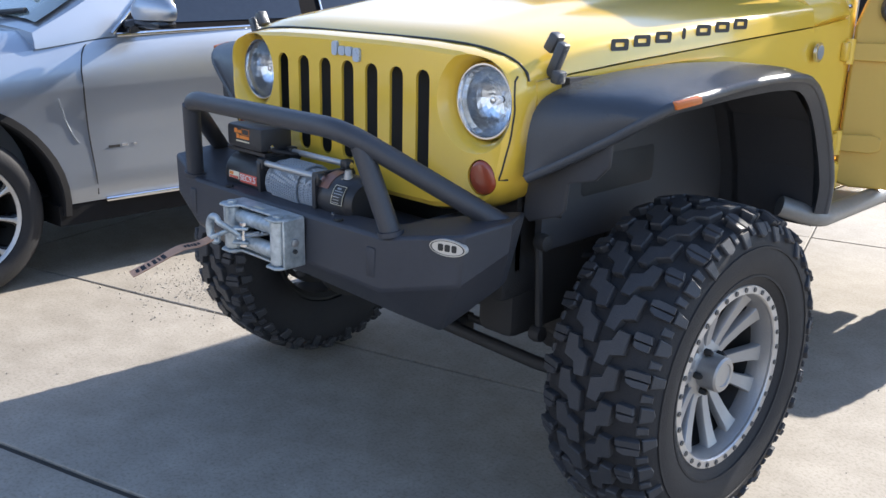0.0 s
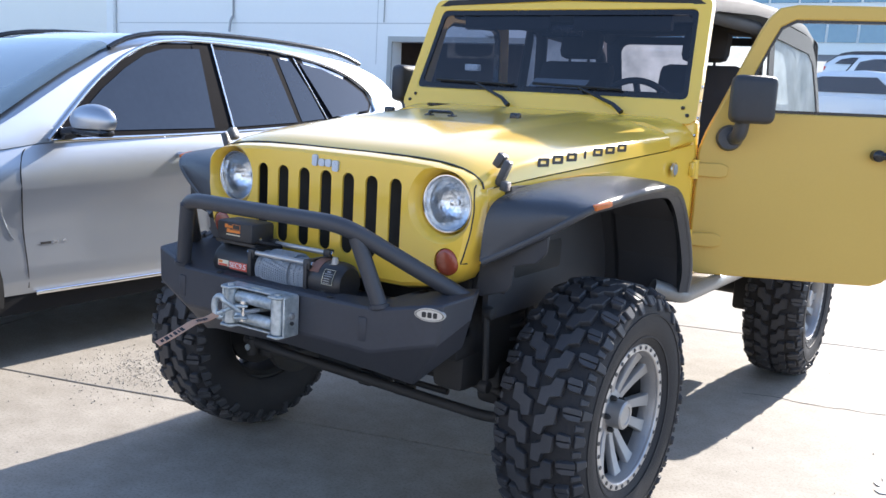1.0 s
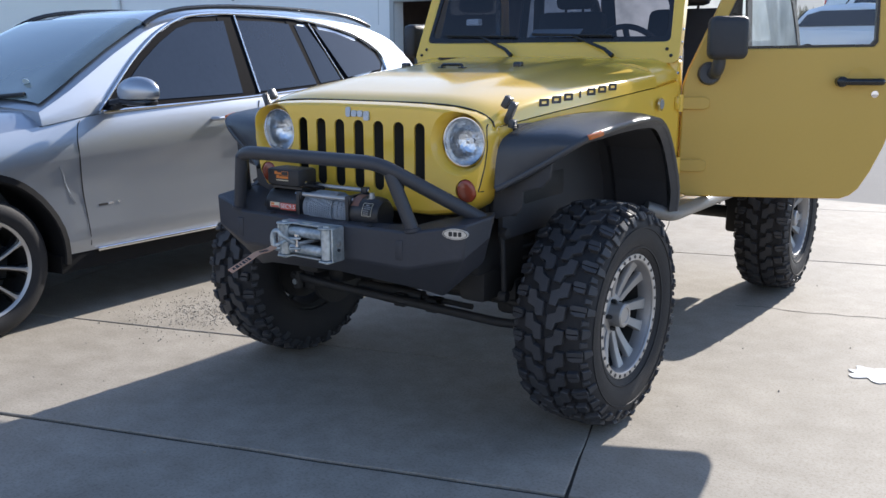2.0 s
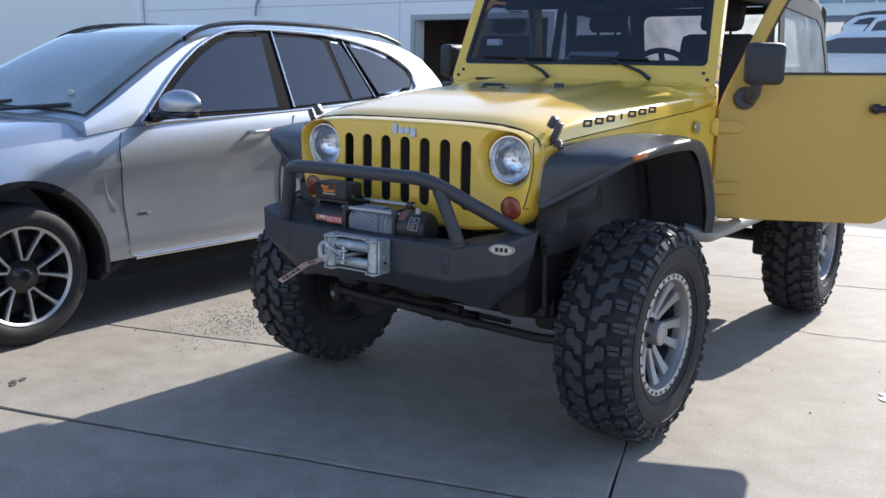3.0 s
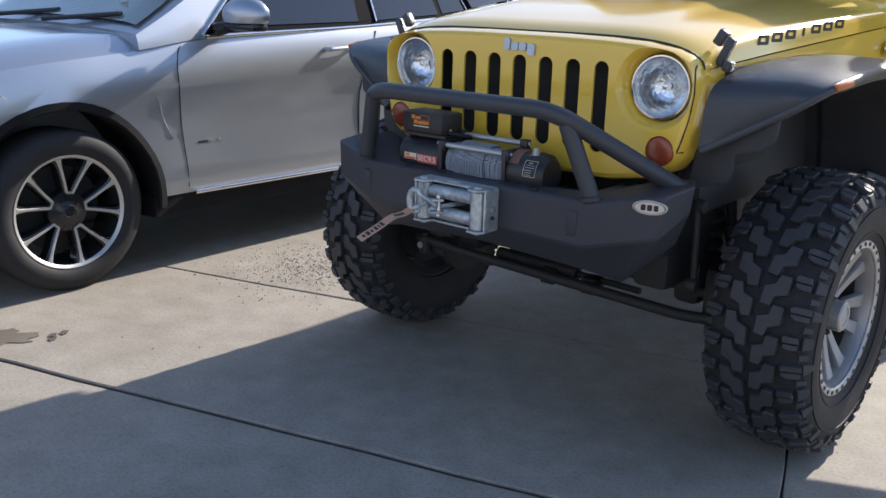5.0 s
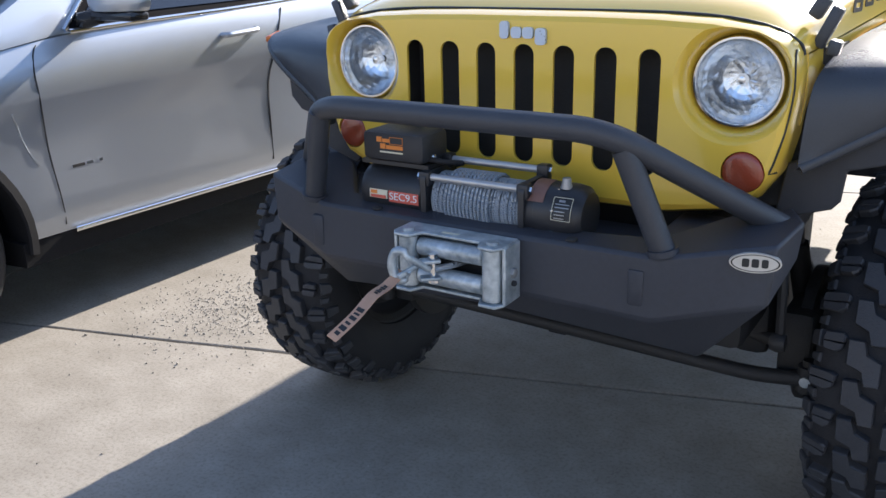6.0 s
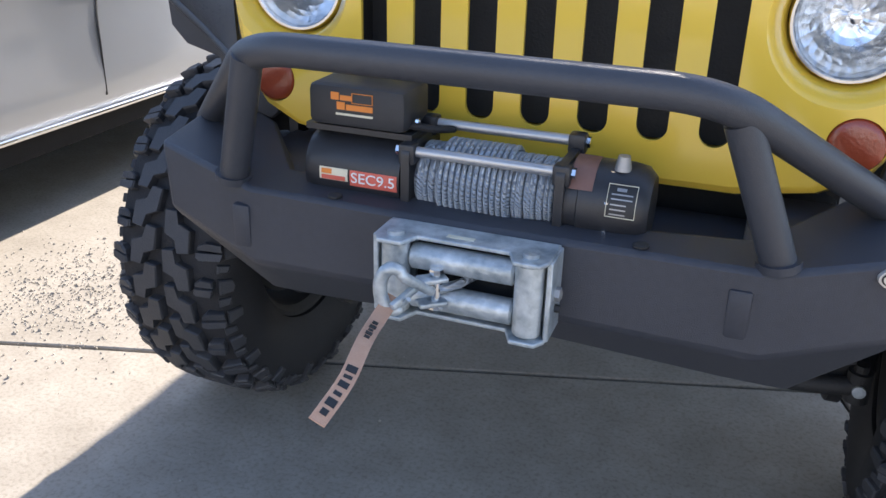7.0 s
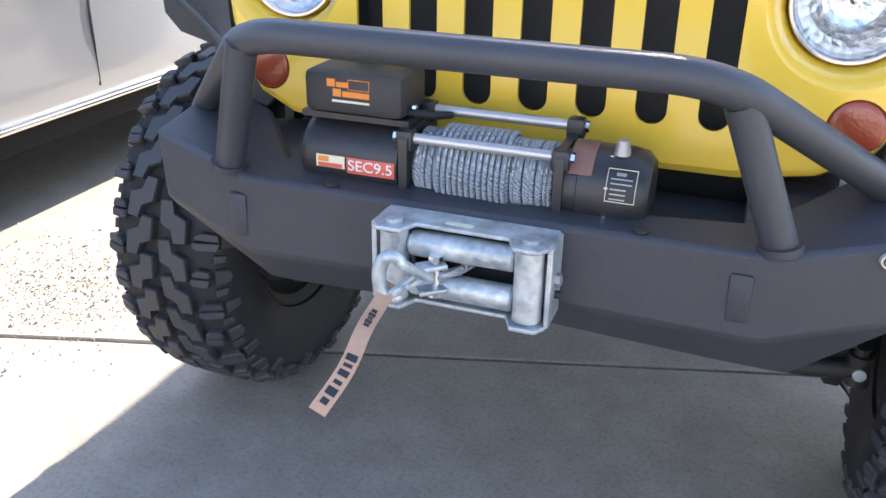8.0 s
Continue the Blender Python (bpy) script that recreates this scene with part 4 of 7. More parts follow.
HK = Vector((-0.092, -0.418, 0.782))
pts = [Vector((-0.052, -0.385, 0.765))]
for k in range(17):
    a = radians(35 + 275 * k / 16)
    pts.append(HK + Vector((0.019 * math.cos(a), -0.006 - 0.012 * math.sin(a * 0.5), 0.033 * math.sin(a))))
pts.append(HK + Vector((0.026, -0.02, -0.008)))
line = smooth_line(pts, 2)
bm = tube(bmesh.new(), line, [0.0075 + 0.003 * math.sin(math.pi * k / (len(line) - 1)) - (0.004 if k > len(line) - 4 else 0.0) for k in range(len(line))], 14)
hook = part("winch_hook", bm, GALV, jeep, "galvanised clevis hook on the cable end", 60)
for z in (0.782, 0.744):
    bm = box(bmesh.new(), -0.024, 0.02, -0.013, 0.013, -0.004, 0.004, 0.003, pose(-0.052, -0.378, z, 0, 0, 40))
    part("clevis_cheek", bm, GALV, hook)
bm = tube(bmesh.new(), [(-0.049, -0.374, 0.732), (-0.049, -0.374, 0.795)], 0.0065, 10)
for z in (0.733, 0.79):
    tube(bm, [(-0.049, -0.374, z), (-0.049, -0.374, z + 0.008)], 0.011, 8)
part("clevis_pin", bm, CHROME, hook)
bm = tube(bmesh.new(), [(-0.046, -0.372, 0.763), (-0.02, -0.35, 0.768), (0.0, -0.29, 0.768)], 0.007, 10)
part("cable_end", bm, CABLE, hook)
bm = box(bmesh.new(), -0.005, 0.005, -0.03, 0.028, -0.006, 0.006, 0.003, pose(-0.075, -0.425, 0.772, 18, 0, -24))
part("safety_latch", bm, GALV, hook)
STRAP_LINE = smooth_line([(-0.097, -0.42, 0.764), (-0.1, -0.475, 0.748), (-0.09, -0.535, 0.75), (-0.082, -0.605, 0.733), (-0.09, -0.67, 0.71)], 4)


def ribbon(bm, line, width, thick, side):
    rows = []
    for i, p in enumerate(line):
        d = (line[min(i + 1, len(line) - 1)] - line[max(i - 1, 0)]).normalized()
        s = side - d * side.dot(d)
        s.normalize()
        n = d.cross(s)
        rows.append([p + s * width / 2 + n * thick / 2, p - s * width / 2 + n * thick / 2, p - s * width / 2 - n * thick / 2, p + s * width / 2 - n * thick / 2])
    return rings_skin(bm, rows)


strap = part("pull_strap", ribbon(bmesh.new(), STRAP_LINE, 0.023, 0.0025, Vector((0.9, 0.1, -0.35))), STRAP, jeep, "faded orange webbing pull strap hanging from the hook")
for a, b, w in ((4, 4.5, 0.008), (4.7, 5.3, 0.01), (5.5, 5.9, 0.007), (6.1, 6.7, 0.01), (6.9, 7.3, 0.008), (10.6, 11.2, 0.015), (11.5, 11.8, 0.012), (12.1, 12.6, 0.014), (13.0, 13.3, 0.011), (13.6, 14.2, 0.014), (14.5, 15.0, 0.01)):
    pts = []
    for k in range(4):
        v = a + (b - a) * k / 3
        i = int(v)
        pts.append(STRAP_LINE[i].lerp(STRAP_LINE[min(i + 1, len(STRAP_LINE) - 1)], v - i))
    part("strap_print", ribbon(bmesh.new(), pts, w, 0.0042, Vector((0.9, 0.1, -0.35))), INK, strap)

# ---- wheels ----
TR, TW = 0.424, 0.155
PROFILE = [(0.0, TR), (0.05, TR - 0.001), (0.1, TR - 0.005), (0.128, TR - 0.014), (0.145, TR - 0.032), (0.153, TR - 0.06), (0.156, TR - 0.1), (0.15, 0.29), (0.138, 0.26), (0.124, 0.238)]


def profile_at(u):
    """Point and normal across the tyre at arc length u from the middle of the tread."""
    s, u = (1 if u >= 0 else -1), abs(u)
    for (a, ra), (b, rb) in zip(PROFILE, PROFILE[1:]):
        d = math.hypot(b - a, rb - ra)
        if u <= d or (b, rb) == PROFILE[-1]:
            t = min(1.0, u / d)
            nx, nr = (ra - rb) / d, (b - a) / d
            return s * (a + (b - a) * t), ra + (rb - ra) * t, s * nx, nr
        u -= d


def tyre_place(u, ang, h):
    x, r, nx, nr = profile_at(u)
    x, r = x + nx * h, r + nr * h
    return Vector((x, r * math.cos(ang), r * math.sin(ang)))


def lug(bm, outline, base, h, inset=0.0025):
    """A raised tread block from an outline of (across, along) metres."""
    cu = sum(p[0] for p in outline) / len(outline)
    cv = sum(p[1] for p in outline) / len(outline)
    rows = []
    for hh, k in ((-0.006, 0.0), (h * 0.8, 0.0), (h, 1.0)):
        row = []
        for u, v in outline:
            d = math.hypot(u - cu, v - cv)
            f = 1 - k * inset / max(d, 0.004)
            row.append(tyre_place(cu + (u - cu) * f, base + (cv + (v - cv) * f) / TR, hh))
        rows.append([bm.verts.new(p) for p in row])
    n = len(outline)
    for a, b in zip(rows, rows[1:]):
        for i in range(n):
            bm.faces.new((a[i], a[(i + 1) % n], b[(i + 1) % n], b[i]))
    bm.faces.new(rows[-1])


ZIG = [(-0.035, -0.05), (-0.006, -0.053), (0.003, -0.022), (0.033, -0.008), (0.035, 0.05), (0.006, 0.053), (-0.003, 0.022), (-0.033, 0.008)]
SHOULDER = ([(0.085, -0.018), (0.092, -0.024), (0.124, -0.023), (0.128, -0.002), (0.087, -0.002)], [(0.088, 0.001), (0.128, 0.001), (0.126, 0.019), (0.1, 0.023), (0.09, 0.013)],
            [(0.092, -0.018), (0.1, -0.024), (0.138, -0.022), (0.141, -0.002), (0.093, -0.002)], [(0.094, 0.001), (0.141, 0.001), (0.138, 0.02), (0.108, 0.023), (0.096, 0.012)])
SIDE = ([(0.134, -0.024), (0.162, -0.021), (0.17, 0.0), (0.162, 0.018), (0.134, 0.02)], [(0.146, -0.021), (0.182, -0.016), (0.184, 0.012), (0.146, 0.018)])


def tread_mesh():
    """Two rows of crooked, interlocking blocks with split shoulder blocks on either side."""
    random.seed(77)
    bm = bmesh.new()
    n = 32
    step = 2 * math.pi / n

    def rough(o):
        return [(u + random.uniform(-0.0012, 0.0012), v + random.uniform(-0.0012, 0.0012)) for u, v in o]
    for i in range(n):
        a = i * step
        lug(bm, rough([(u - 0.043, v * 0.86) for u, v in ZIG]), a, 0.021 + random.uniform(-0.001, 0.001))
        lug(bm, rough([(0.043 - u, v * 0.86) for u, v in ZIG]), a + step * 0.5, 0.021 + random.uniform(-0.001, 0.001))
        for s, o in ((1, 0.1), (-1, 0.62)):
            k = i % 2
            for q in (0, 1):
                lug(bm, rough([(s * u, v * 0.88) for u, v in SHOULDER[2 * k + q]]), a + o * step, 0.021 - 0.0015 * q, 0.003)
            lug(bm, rough([(s * u, v * 0.88) for u, v in SIDE[k]]), a + o * step, 0.013 - 0.003 * k, 0.004)
            lug(bm, rough([(s * u, v * 0.7) for u, v in [(0.132, -0.016), (0.158, -0.012), (0.158, 0.012), (0.132, 0.014)]]), a + (o + 0.5) * step, 0.008, 0.004)
    return bm


def carcass_mesh():
    prof = [(r, x) for x, r in PROFILE[::-1]] + [(r, -x) for x, r in PROFILE[1:]]
    ins = [(0.238, -0.115), (0.3, -0.12), (0.3, 0.12), (0.238, 0.115)]
    out = [(r, -x) for r, x in prof] + ins[::-1]
    bm = bmesh.new()
    lathe(bm, [(r, h) for r, h in out], 72, None, True)
    for r, x in ((0.352, 0.1575), (0.276, 0.1475)):
        lathe(bm, [(r - 0.004, x - 0.004), (r - 0.003, x), (r + 0.003, x), (r + 0.004, x - 0.004)], 60, None, True)
    return bm


def rim_mesh():
    """Barrel of the rim; outer side towards +x."""
    bm = bmesh.new()
    lathe(bm, [(0.232, 0.118), (0.23, 0.11), (0.22, 0.09), (0.215, 0.05), (0.21, -0.1), (0.226, -0.115), (0.236, -0.115), (0.236, 0.115)], 64, None, True)
    return bm


def spoke_mesh(k=1.0):
    bm = bmesh.new()
    rows = []
    for r, w, f, b in ((0.05, 0.0115, 0.06, 0.034), (0.1, 0.0145, 0.066, 0.042), (0.15, 0.0165, 0.077, 0.054), (0.185, 0.0185, 0.087, 0.064), (0.205, 0.0205, 0.094, 0.07), (0.2165, 0.0245, 0.098, 0.072)):
        w *= k
        rows.append([Vector(p) for p in ((b, -w, r), (f - 0.004, -w, r), (f, -w * 0.86, r), (f, w * 0.86, r), (f - 0.004, w, r), (b, w, r))])
    return rings_skin(bm, rows)


def ring_mesh():
    bm = bmesh.new()
    return lathe(bm, [(0.223, 0.129), (0.226, 0.133), (0.246, 0.133), (0.25, 0.127), (0.25, 0.112), (0.223, 0.112)], 72, None, True)


def cap_mesh():
    return lathe(bmesh.new(), [(0.001, 0.112), (0.03, 0.112), (0.032, 0.115), (0.043, 0.115), (0.048, 0.11), (0.05, 0.05), (0.001, 0.05)], 32)


SPOKE = surface("brushed_alloy_spoke", (0.32, 0.32, 0.325), (0.43, 0.425, 0.42), 0.48, 0.7, 14, 200, 0.6, 0.1, 500)
BARREL = surface("near_black_barrel", (0.012, 0.012, 0.012), (0.026, 0.025, 0.024), 0.7, 0.0, 9, 90)
# bolts coloured dark in place of the shade in their recessed holes
BOLT = surface("recess_dark_bolt", (0.09, 0.09, 0.09), (0.16, 0.155, 0.15), 0.5, 0.6, 60, 300)
WHEEL = {
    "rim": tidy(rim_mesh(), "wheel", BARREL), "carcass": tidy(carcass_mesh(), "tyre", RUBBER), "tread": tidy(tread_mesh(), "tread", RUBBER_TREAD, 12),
    "spoke": tidy(spoke_mesh(1.08), "spoke", SPOKE), "rib": tidy(spoke_mesh(1.04), "spoke", SPOKE), "hub": tidy(lathe(bmesh.new(), [(0.001, 0.0615), (0.072, 0.0625), (0.079, 0.058), (0.083, 0.032), (0.001, 0.03)], 40), "hub", SPOKE), "lip": tidy(lathe(bmesh.new(), [(0.226, 0.13), (0.2225, 0.122), (0.2175, 0.105), (0.2145, 0.085), (0.2145, 0.068), (0.219, 0.068), (0.229, 0.12)], 64, None, True), "lip", ALLOY_DARK), "ring": tidy(ring_mesh(), "bead_ring", ALLOY), "cap": tidy(cap_mesh(), "hub_cap", ALLOY_DARK),
    "bolt": tidy(lathe(bmesh.new(), [(0.007, 0.0), (0.007, 0.0035), (0.0035, 0.004), (0.001, 0.001)], 8), "bolt", BOLT),
    "back": tidy(lathe(bmesh.new(), [(0.001, -0.02), (0.175, -0.02), (0.18, -0.03), (0.18, -0.06), (0.001, -0.06)], 40), "brake_disc", UNDER),
    "nut": tidy(lathe(bmesh.new(), [(0.009, 0.0), (0.009, 0.018), (0.005, 0.024), (0.001, 0.024)], 6), "lug_nut", INK),
}


def wheel(m, label):
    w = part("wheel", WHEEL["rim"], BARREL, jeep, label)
    w.matrix_local = m
    part("tyre", WHEEL["carcass"], RUBBER, w, "black mud tyre sidewall")
    part("tread", WHEEL["tread"], RUBBER_TREAD, w, "chunky zigzag mud tread")
    part("bead_ring", WHEEL["ring"], ALLOY, w, "bolted silver bead ring")
    part("lip", WHEEL["lip"], ALLOY_DARK, w)
    part("hub", WHEEL["hub"], SPOKE, w)
    for k in range(12):
        part("spoke", WHEEL["spoke" if k % 2 else "rib"], SPOKE, w).rotation_euler = (radians(60 * (k // 2) + (12.5 if k % 2 else -12.5)), 0, 0)
    part("hub_cap", WHEEL["cap"], ALLOY_DARK, w)
    part("brake_disc", WHEEL["back"], UNDER, w)
    for k in range(32):
        a = 2 * math.pi * k / 32
        b = part("bolt", WHEEL["bolt"], BOLT, w)
        b.location = (0.1325, 0.2365 * math.cos(a), 0.2365 * math.sin(a))
    for k in range(5):
        a = 2 * math.pi * k / 5 + 0.3
        b = part("lug_nut", WHEEL["nut"], INK, w)
        b.location = (0.06, 0.058 * math.cos(a), 0.058 * math.sin(a))
    return w


STEER, HUB_Z, HUB_Y, REAR_Y = -2.5, 0.447, 0.425, 2.97
wheel(pose(0.82, HUB_Y, HUB_Z) @ pose(0, 0, 0, 0, 0, STEER) @ pose(0, 0, 0, 17, 0, 0), "silver beadlock wheel with a mud tyre, steered slightly")
wheel(pose(-0.822, HUB_Y, HUB_Z) @ pose(0, 0, 0, 0, 0, 180 + STEER) @ pose(0, 0, 0, 40, 0, 0), "silver beadlock wheel with a mud tyre, steered slightly")
wheel(pose(0.88, REAR_Y, HUB_Z) @ pose(0, 0, 0, 71, 0, 0), "silver beadlock wheel with a mud tyre")
wheel(pose(-0.79, REAR_Y, HUB_Z) @ pose(0, 0, 0, 0, 0, 180) @ pose(0, 0, 0, 10, 0, 0), "silver beadlock wheel with a mud tyre")

# ---- chassis below the body ----
for y in (HUB_Y, REAR_Y):
    bm = tube(bmesh.new(), [(-0.66, y, HUB_Z), (0.66, y, HUB_Z)], 0.04, 14)
    lathe(bm, [(0.001, -0.1), (0.08, -0.09), (0.125, -0.03), (0.125, 0.03), (0.08, 0.09), (0.001, 0.1)], 20, pose(-0.2 if y < 1 else 0, y, HUB_Z))
    for s in (1, -1):
        box(bm, s * 0.62 - 0.05, s * 0.62 + 0.05, y - 0.06, y + 0.06, HUB_Z - 0.12, HUB_Z + 0.13, 0.02)
    part("axle", bm, UNDER, jeep, "grimy black solid axle")
    for s in (1, -1):
        pts = []
        for k in range(7 * 14 + 1):
            a = 2 * math.pi * k / 14
            pts.append((s * 0.45 + 0.06 * math.cos(a), y + 0.06 * math.sin(a), 0.5 + 0.32 * k / 98))
        part("coil_spring", tube(bmesh.new(), pts, 0.009, 7), UNDER, jeep)
        bm = tube(bmesh.new(), [(s * 0.56, y + 0.1, 0.42), (s * 0.52, y + 0.06, 0.66)], 0.028, 12)
        tube(bm, [(s * 0.52, y + 0.06, 0.66), (s * 0.5, y + 0.04, 0.9)], 0.018, 10)
        part("shock_absorber", bm, UNDER, jeep)
for s in (1, -1):
    bm = lathe(bmesh.new(), [(0.001, 0.0), (0.17, 0.0), (0.175, 0.004), (0.175, 0.03), (0.001, 0.03)], 30, pose(s * 0.575, HUB_Y, HUB_Z))
    box(bm, s * 0.58 - 0.04, s * 0.58 + 0.04, 0.25, 0.4, 0.36, 0.56, 0.02)
    part("steering_knuckle", bm, UNDER, jeep, "grimy steering knuckle and brake shield")
    bm = box(bmesh.new(), s * 0.45 - 0.05, s * 0.45 + 0.05, 0.03, 0.2, 0.62, 0.84, 0.02)
    tube(bm, [(s * 0.572, 0.1, 0.54), (s * 0.565, 0.085, 0.79)], 0.011, 8)
    for z in (0.545, 0.79):
        lathe(bm, [(0.001, -0.02), (0.02, -0.016), (0.024, 0.0), (0.02, 0.016), (0.001, 0.02)], 12, pose(s * 0.57, 0.095, z))
    box(bm, s * 0.52 - 0.045, s * 0.52 + 0.045, 0.24, 0.62, 0.86, 1.0, 0.03)
    part("spring_tower", bm, UNDER, jeep, "black frame horn and spring tower")
bm = tube(bmesh.new(), bend([(-0.66, 0.235, 0.43), (-0.5, 0.225, 0.42), (0.5, 0.215, 0.395), (0.63, 0.225, 0.408)], 0.05), 0.019, 12)
tie = part("tie_rod", bm, UNDER, jeep, "black steering tie rod")
for x in (-0.62, 0.62):
    bm = tube(bmesh.new(), [(x, 0.228, 0.375), (x, 0.228, 0.44)], 0.024, 14)
    tube(bm, [(x, 0.228, 0.44), (x, 0.228, 0.455)], 0.014, 8)
    part("rod_end", bm, UNDER, tie)
    bm = lathe(bmesh.new(), [(0.013, 0.0), (0.013, 0.006), (0.001, 0.007)], 12, pose(x, 0.203, 0.408) @ pose(0, 0, 0, 0, 0, -90))
    part("grease_cap", bm, GALV, tie)
bm = tube(bmesh.new(), [(-0.38, 0.34, 0.60), (0.0, 0.33, 0.5), (0.56, 0.31, 0.45)], 0.017, 12)
part("drag_link", bm, UNDER, jeep)
bm = tube(bmesh.new(), [(-0.3, 0.3, 0.42), (0.05, 0.3, 0.415)], 0.026, 12)
tube(bm, [(0.05, 0.3, 0.415), (0.3, 0.3, 0.41)], 0.012, 10)
for x in (-0.05, 0.12):
    box(bm, x - 0.03, x + 0.03, 0.25, 0.32, 0.365, 0.425, 0.008)
part("steering_damper", bm, UNDER, jeep, "dark steering damper")
bm = bmesh.new()
for s in (1, -1):
    box(bm, s * 0.4 - 0.045, s * 0.4 + 0.045, 0.02, 3.74, 0.66, 0.79, 0.01)
for y in (0.1, 1.3, 2.2, 3.7):
    box(bm, -0.4, 0.4, y - 0.05, y + 0.05, 0.67, 0.77, 0.01)
part("chassis_frame", bm, UNDER, jeep, "black ladder frame")
bm = bmesh.new()
box(bm, -0.36, 0.36, 0.2, 1.25, 0.72, 1.16, 0.05)
box(bm, -0.22, 0.22, 1.2, 1.95, 0.58, 0.78, 0.04)
part("engine", bm, UNDER, jeep)
# added blocks that hide sunlit ground behind the coils and keep it dark
for s in (1, -1):
    bm = box(bmesh.new(), s * 0.43 - 0.065, s * 0.43 + 0.065, 0.08, 0.86, 0.5, 0.84, 0.03)
    box(bm, s * 0.46 - 0.05, s * 0.46 + 0.05, 0.3, 0.66, 0.4, 0.56, 0.03)
    part("spring_mount", bm, UNDER, jeep, "plain dark blocks added on the frame behind the springs")
bm = bmesh.new()
box(bm, -0.72, 0.72, 1.05, 3.79, 0.79, 0.84, 0.01)
part("floor_pan", bm, UNDER, jeep)
for s in (1, -1):
    bm = tube(bmesh.new(), bend([(s * 0.78, 0.98, 0.78), (s * 0.87, 1.06, 0.745), (s * 0.875, 2.38, 0.735), (s * 0.78, 2.48, 0.77)], 0.05), 0.032, 14)
    # plate added to block sunlight leaking past the sill
    box(bm, min(s * 0.77, s * 0.852), max(s * 0.77, s * 0.852), 1.12, 2.36, 0.752, 0.76)
    for y in (1.25, 1.75, 2.25):
        tube(bm, [(s * 0.87, y, 0.74), (s * 0.45, y, 0.71)], 0.02, 10)
    part("rock_slider", bm, surface("grey_slider_coat", (0.2, 0.2, 0.19), (0.3, 0.29, 0.28), 0.4, 0.3) if s > 0 else TUBE_BLACK, jeep, "grey steel rock slider tube below the sill", 60)


# ---- tub, cabin and soft top ----
def tub_side():
    bm = bmesh.new()
    # sill under the door opening
    box(bm, 0.72, 0.776, 1.385, 2.4, 0.76, 0.86, 0.012)
    # rear quarter with its arch
    q = prism(bmesh.new(), [(2.36, 0.8), (2.4, 0.8), (2.48, 0.95), (2.62, 1.06), (2.82, 1.1), (3.17, 1.1), (3.37, 1.02), (3.49, 0.85), (3.84, 0.85), (3.84, 1.42), (2.36, 1.42)], "x", 0.715, 0.762)
    me = bpy.data.meshes.new("q")
    q.to_mesh(me)
    q.free()
    bm.from_mesh(me)
    bpy.data.meshes.remove(me)
    box(bm, 0.66, 0.755, 1.375, 1.44, 0.8, 1.42, 0.012)
    return bm


for m in both(tub_side):
    part("body_side", m, YELLOW, jeep, "yellow tub side with an open door frame", 38, 0.006)
bm = bmesh.new()
box(bm, -0.74, 0.74, 3.79, 3.84, 0.85, 1.42, 0.01)
part("tailgate", bm, YELLOW, jeep)


def rear_flare():
    ins = smooth_line([(0.762, 2.39, 0.8), (0.762, 2.49, 0.98), (0.762, 2.67, 1.1), (0.762, 2.87, 1.14), (0.762, 3.17, 1.14), (0.762, 3.41, 1.05), (0.762, 3.53, 0.86)])
    outs = smooth_line([(0.88, 2.37, 0.78), (0.9, 2.47, 0.98), (0.905, 2.65, 1.1), (0.91, 2.87, 1.13), (0.91, 3.17, 1.13), (0.905, 3.42, 1.04), (0.89, 3.55, 0.85)])
    rows = []
    for a, b in zip(ins, outs):
        up = (a - Vector((a.x, 2.97, 0.75))).normalized()
        rows.append([a, a.lerp(b, 0.5) + up * 0.014, b + up * 0.004, b - up * 0.025, b - up * 0.03 - Vector((0.014, 0, 0)), a - up * 0.02])
    return rings_skin(bmesh.new(), rows)


for m in both(rear_flare):
    part("rear_flare", m, FLARE, jeep, "matt black rear flare", 50)

bm = bmesh.new()
box(bm, -0.7, 0.7, 1.46, 1.62, 1.12, 1.5, 0.03)
box(bm, -0.66, -0.12, 1.4, 1.58, 1.46, 1.515, 0.02)
part("dashboard", bm, INTERIOR, jeep, "dark dashboard")
# pale sheet stands in for the light-blue strip reflected low in the windscreen
bm = bmesh.new()
box(bm, -0.14, 0.14, -0.05, 0.05, -0.002, 0.002, 0.0, pose(0.04, 1.5, 1.545, 32, 0, 0))
part("dash_papers", bm, PAPER, jeep, "pale blue sheet in place of a reflection above the dash")
at = pose(0.37, 1.72, 1.42) @ pose(0, 0, 0, -62, 0, 0)
ring = [at @ Vector((0.185 * math.cos(2 * math.pi * k / 36), 0.185 * math.sin(2 * math.pi * k / 36), 0)) for k in range(37)]
bm = tube(bmesh.new(), ring, 0.015, 10, False)
for a in (0, 180, 270):
    tube(bm, [at @ Vector((0, 0, 0.02)), at @ Vector((0.18 * math.cos(radians(a)), 0.18 * math.sin(radians(a)), 0))], 0.016, 8)
tube(bm, [at @ Vector((0, 0, 0.03)), at @ Vector((0, 0, -0.25))], 0.04, 12)
part("steering_wheel", bm, INTERIOR, jeep, "black steering wheel")


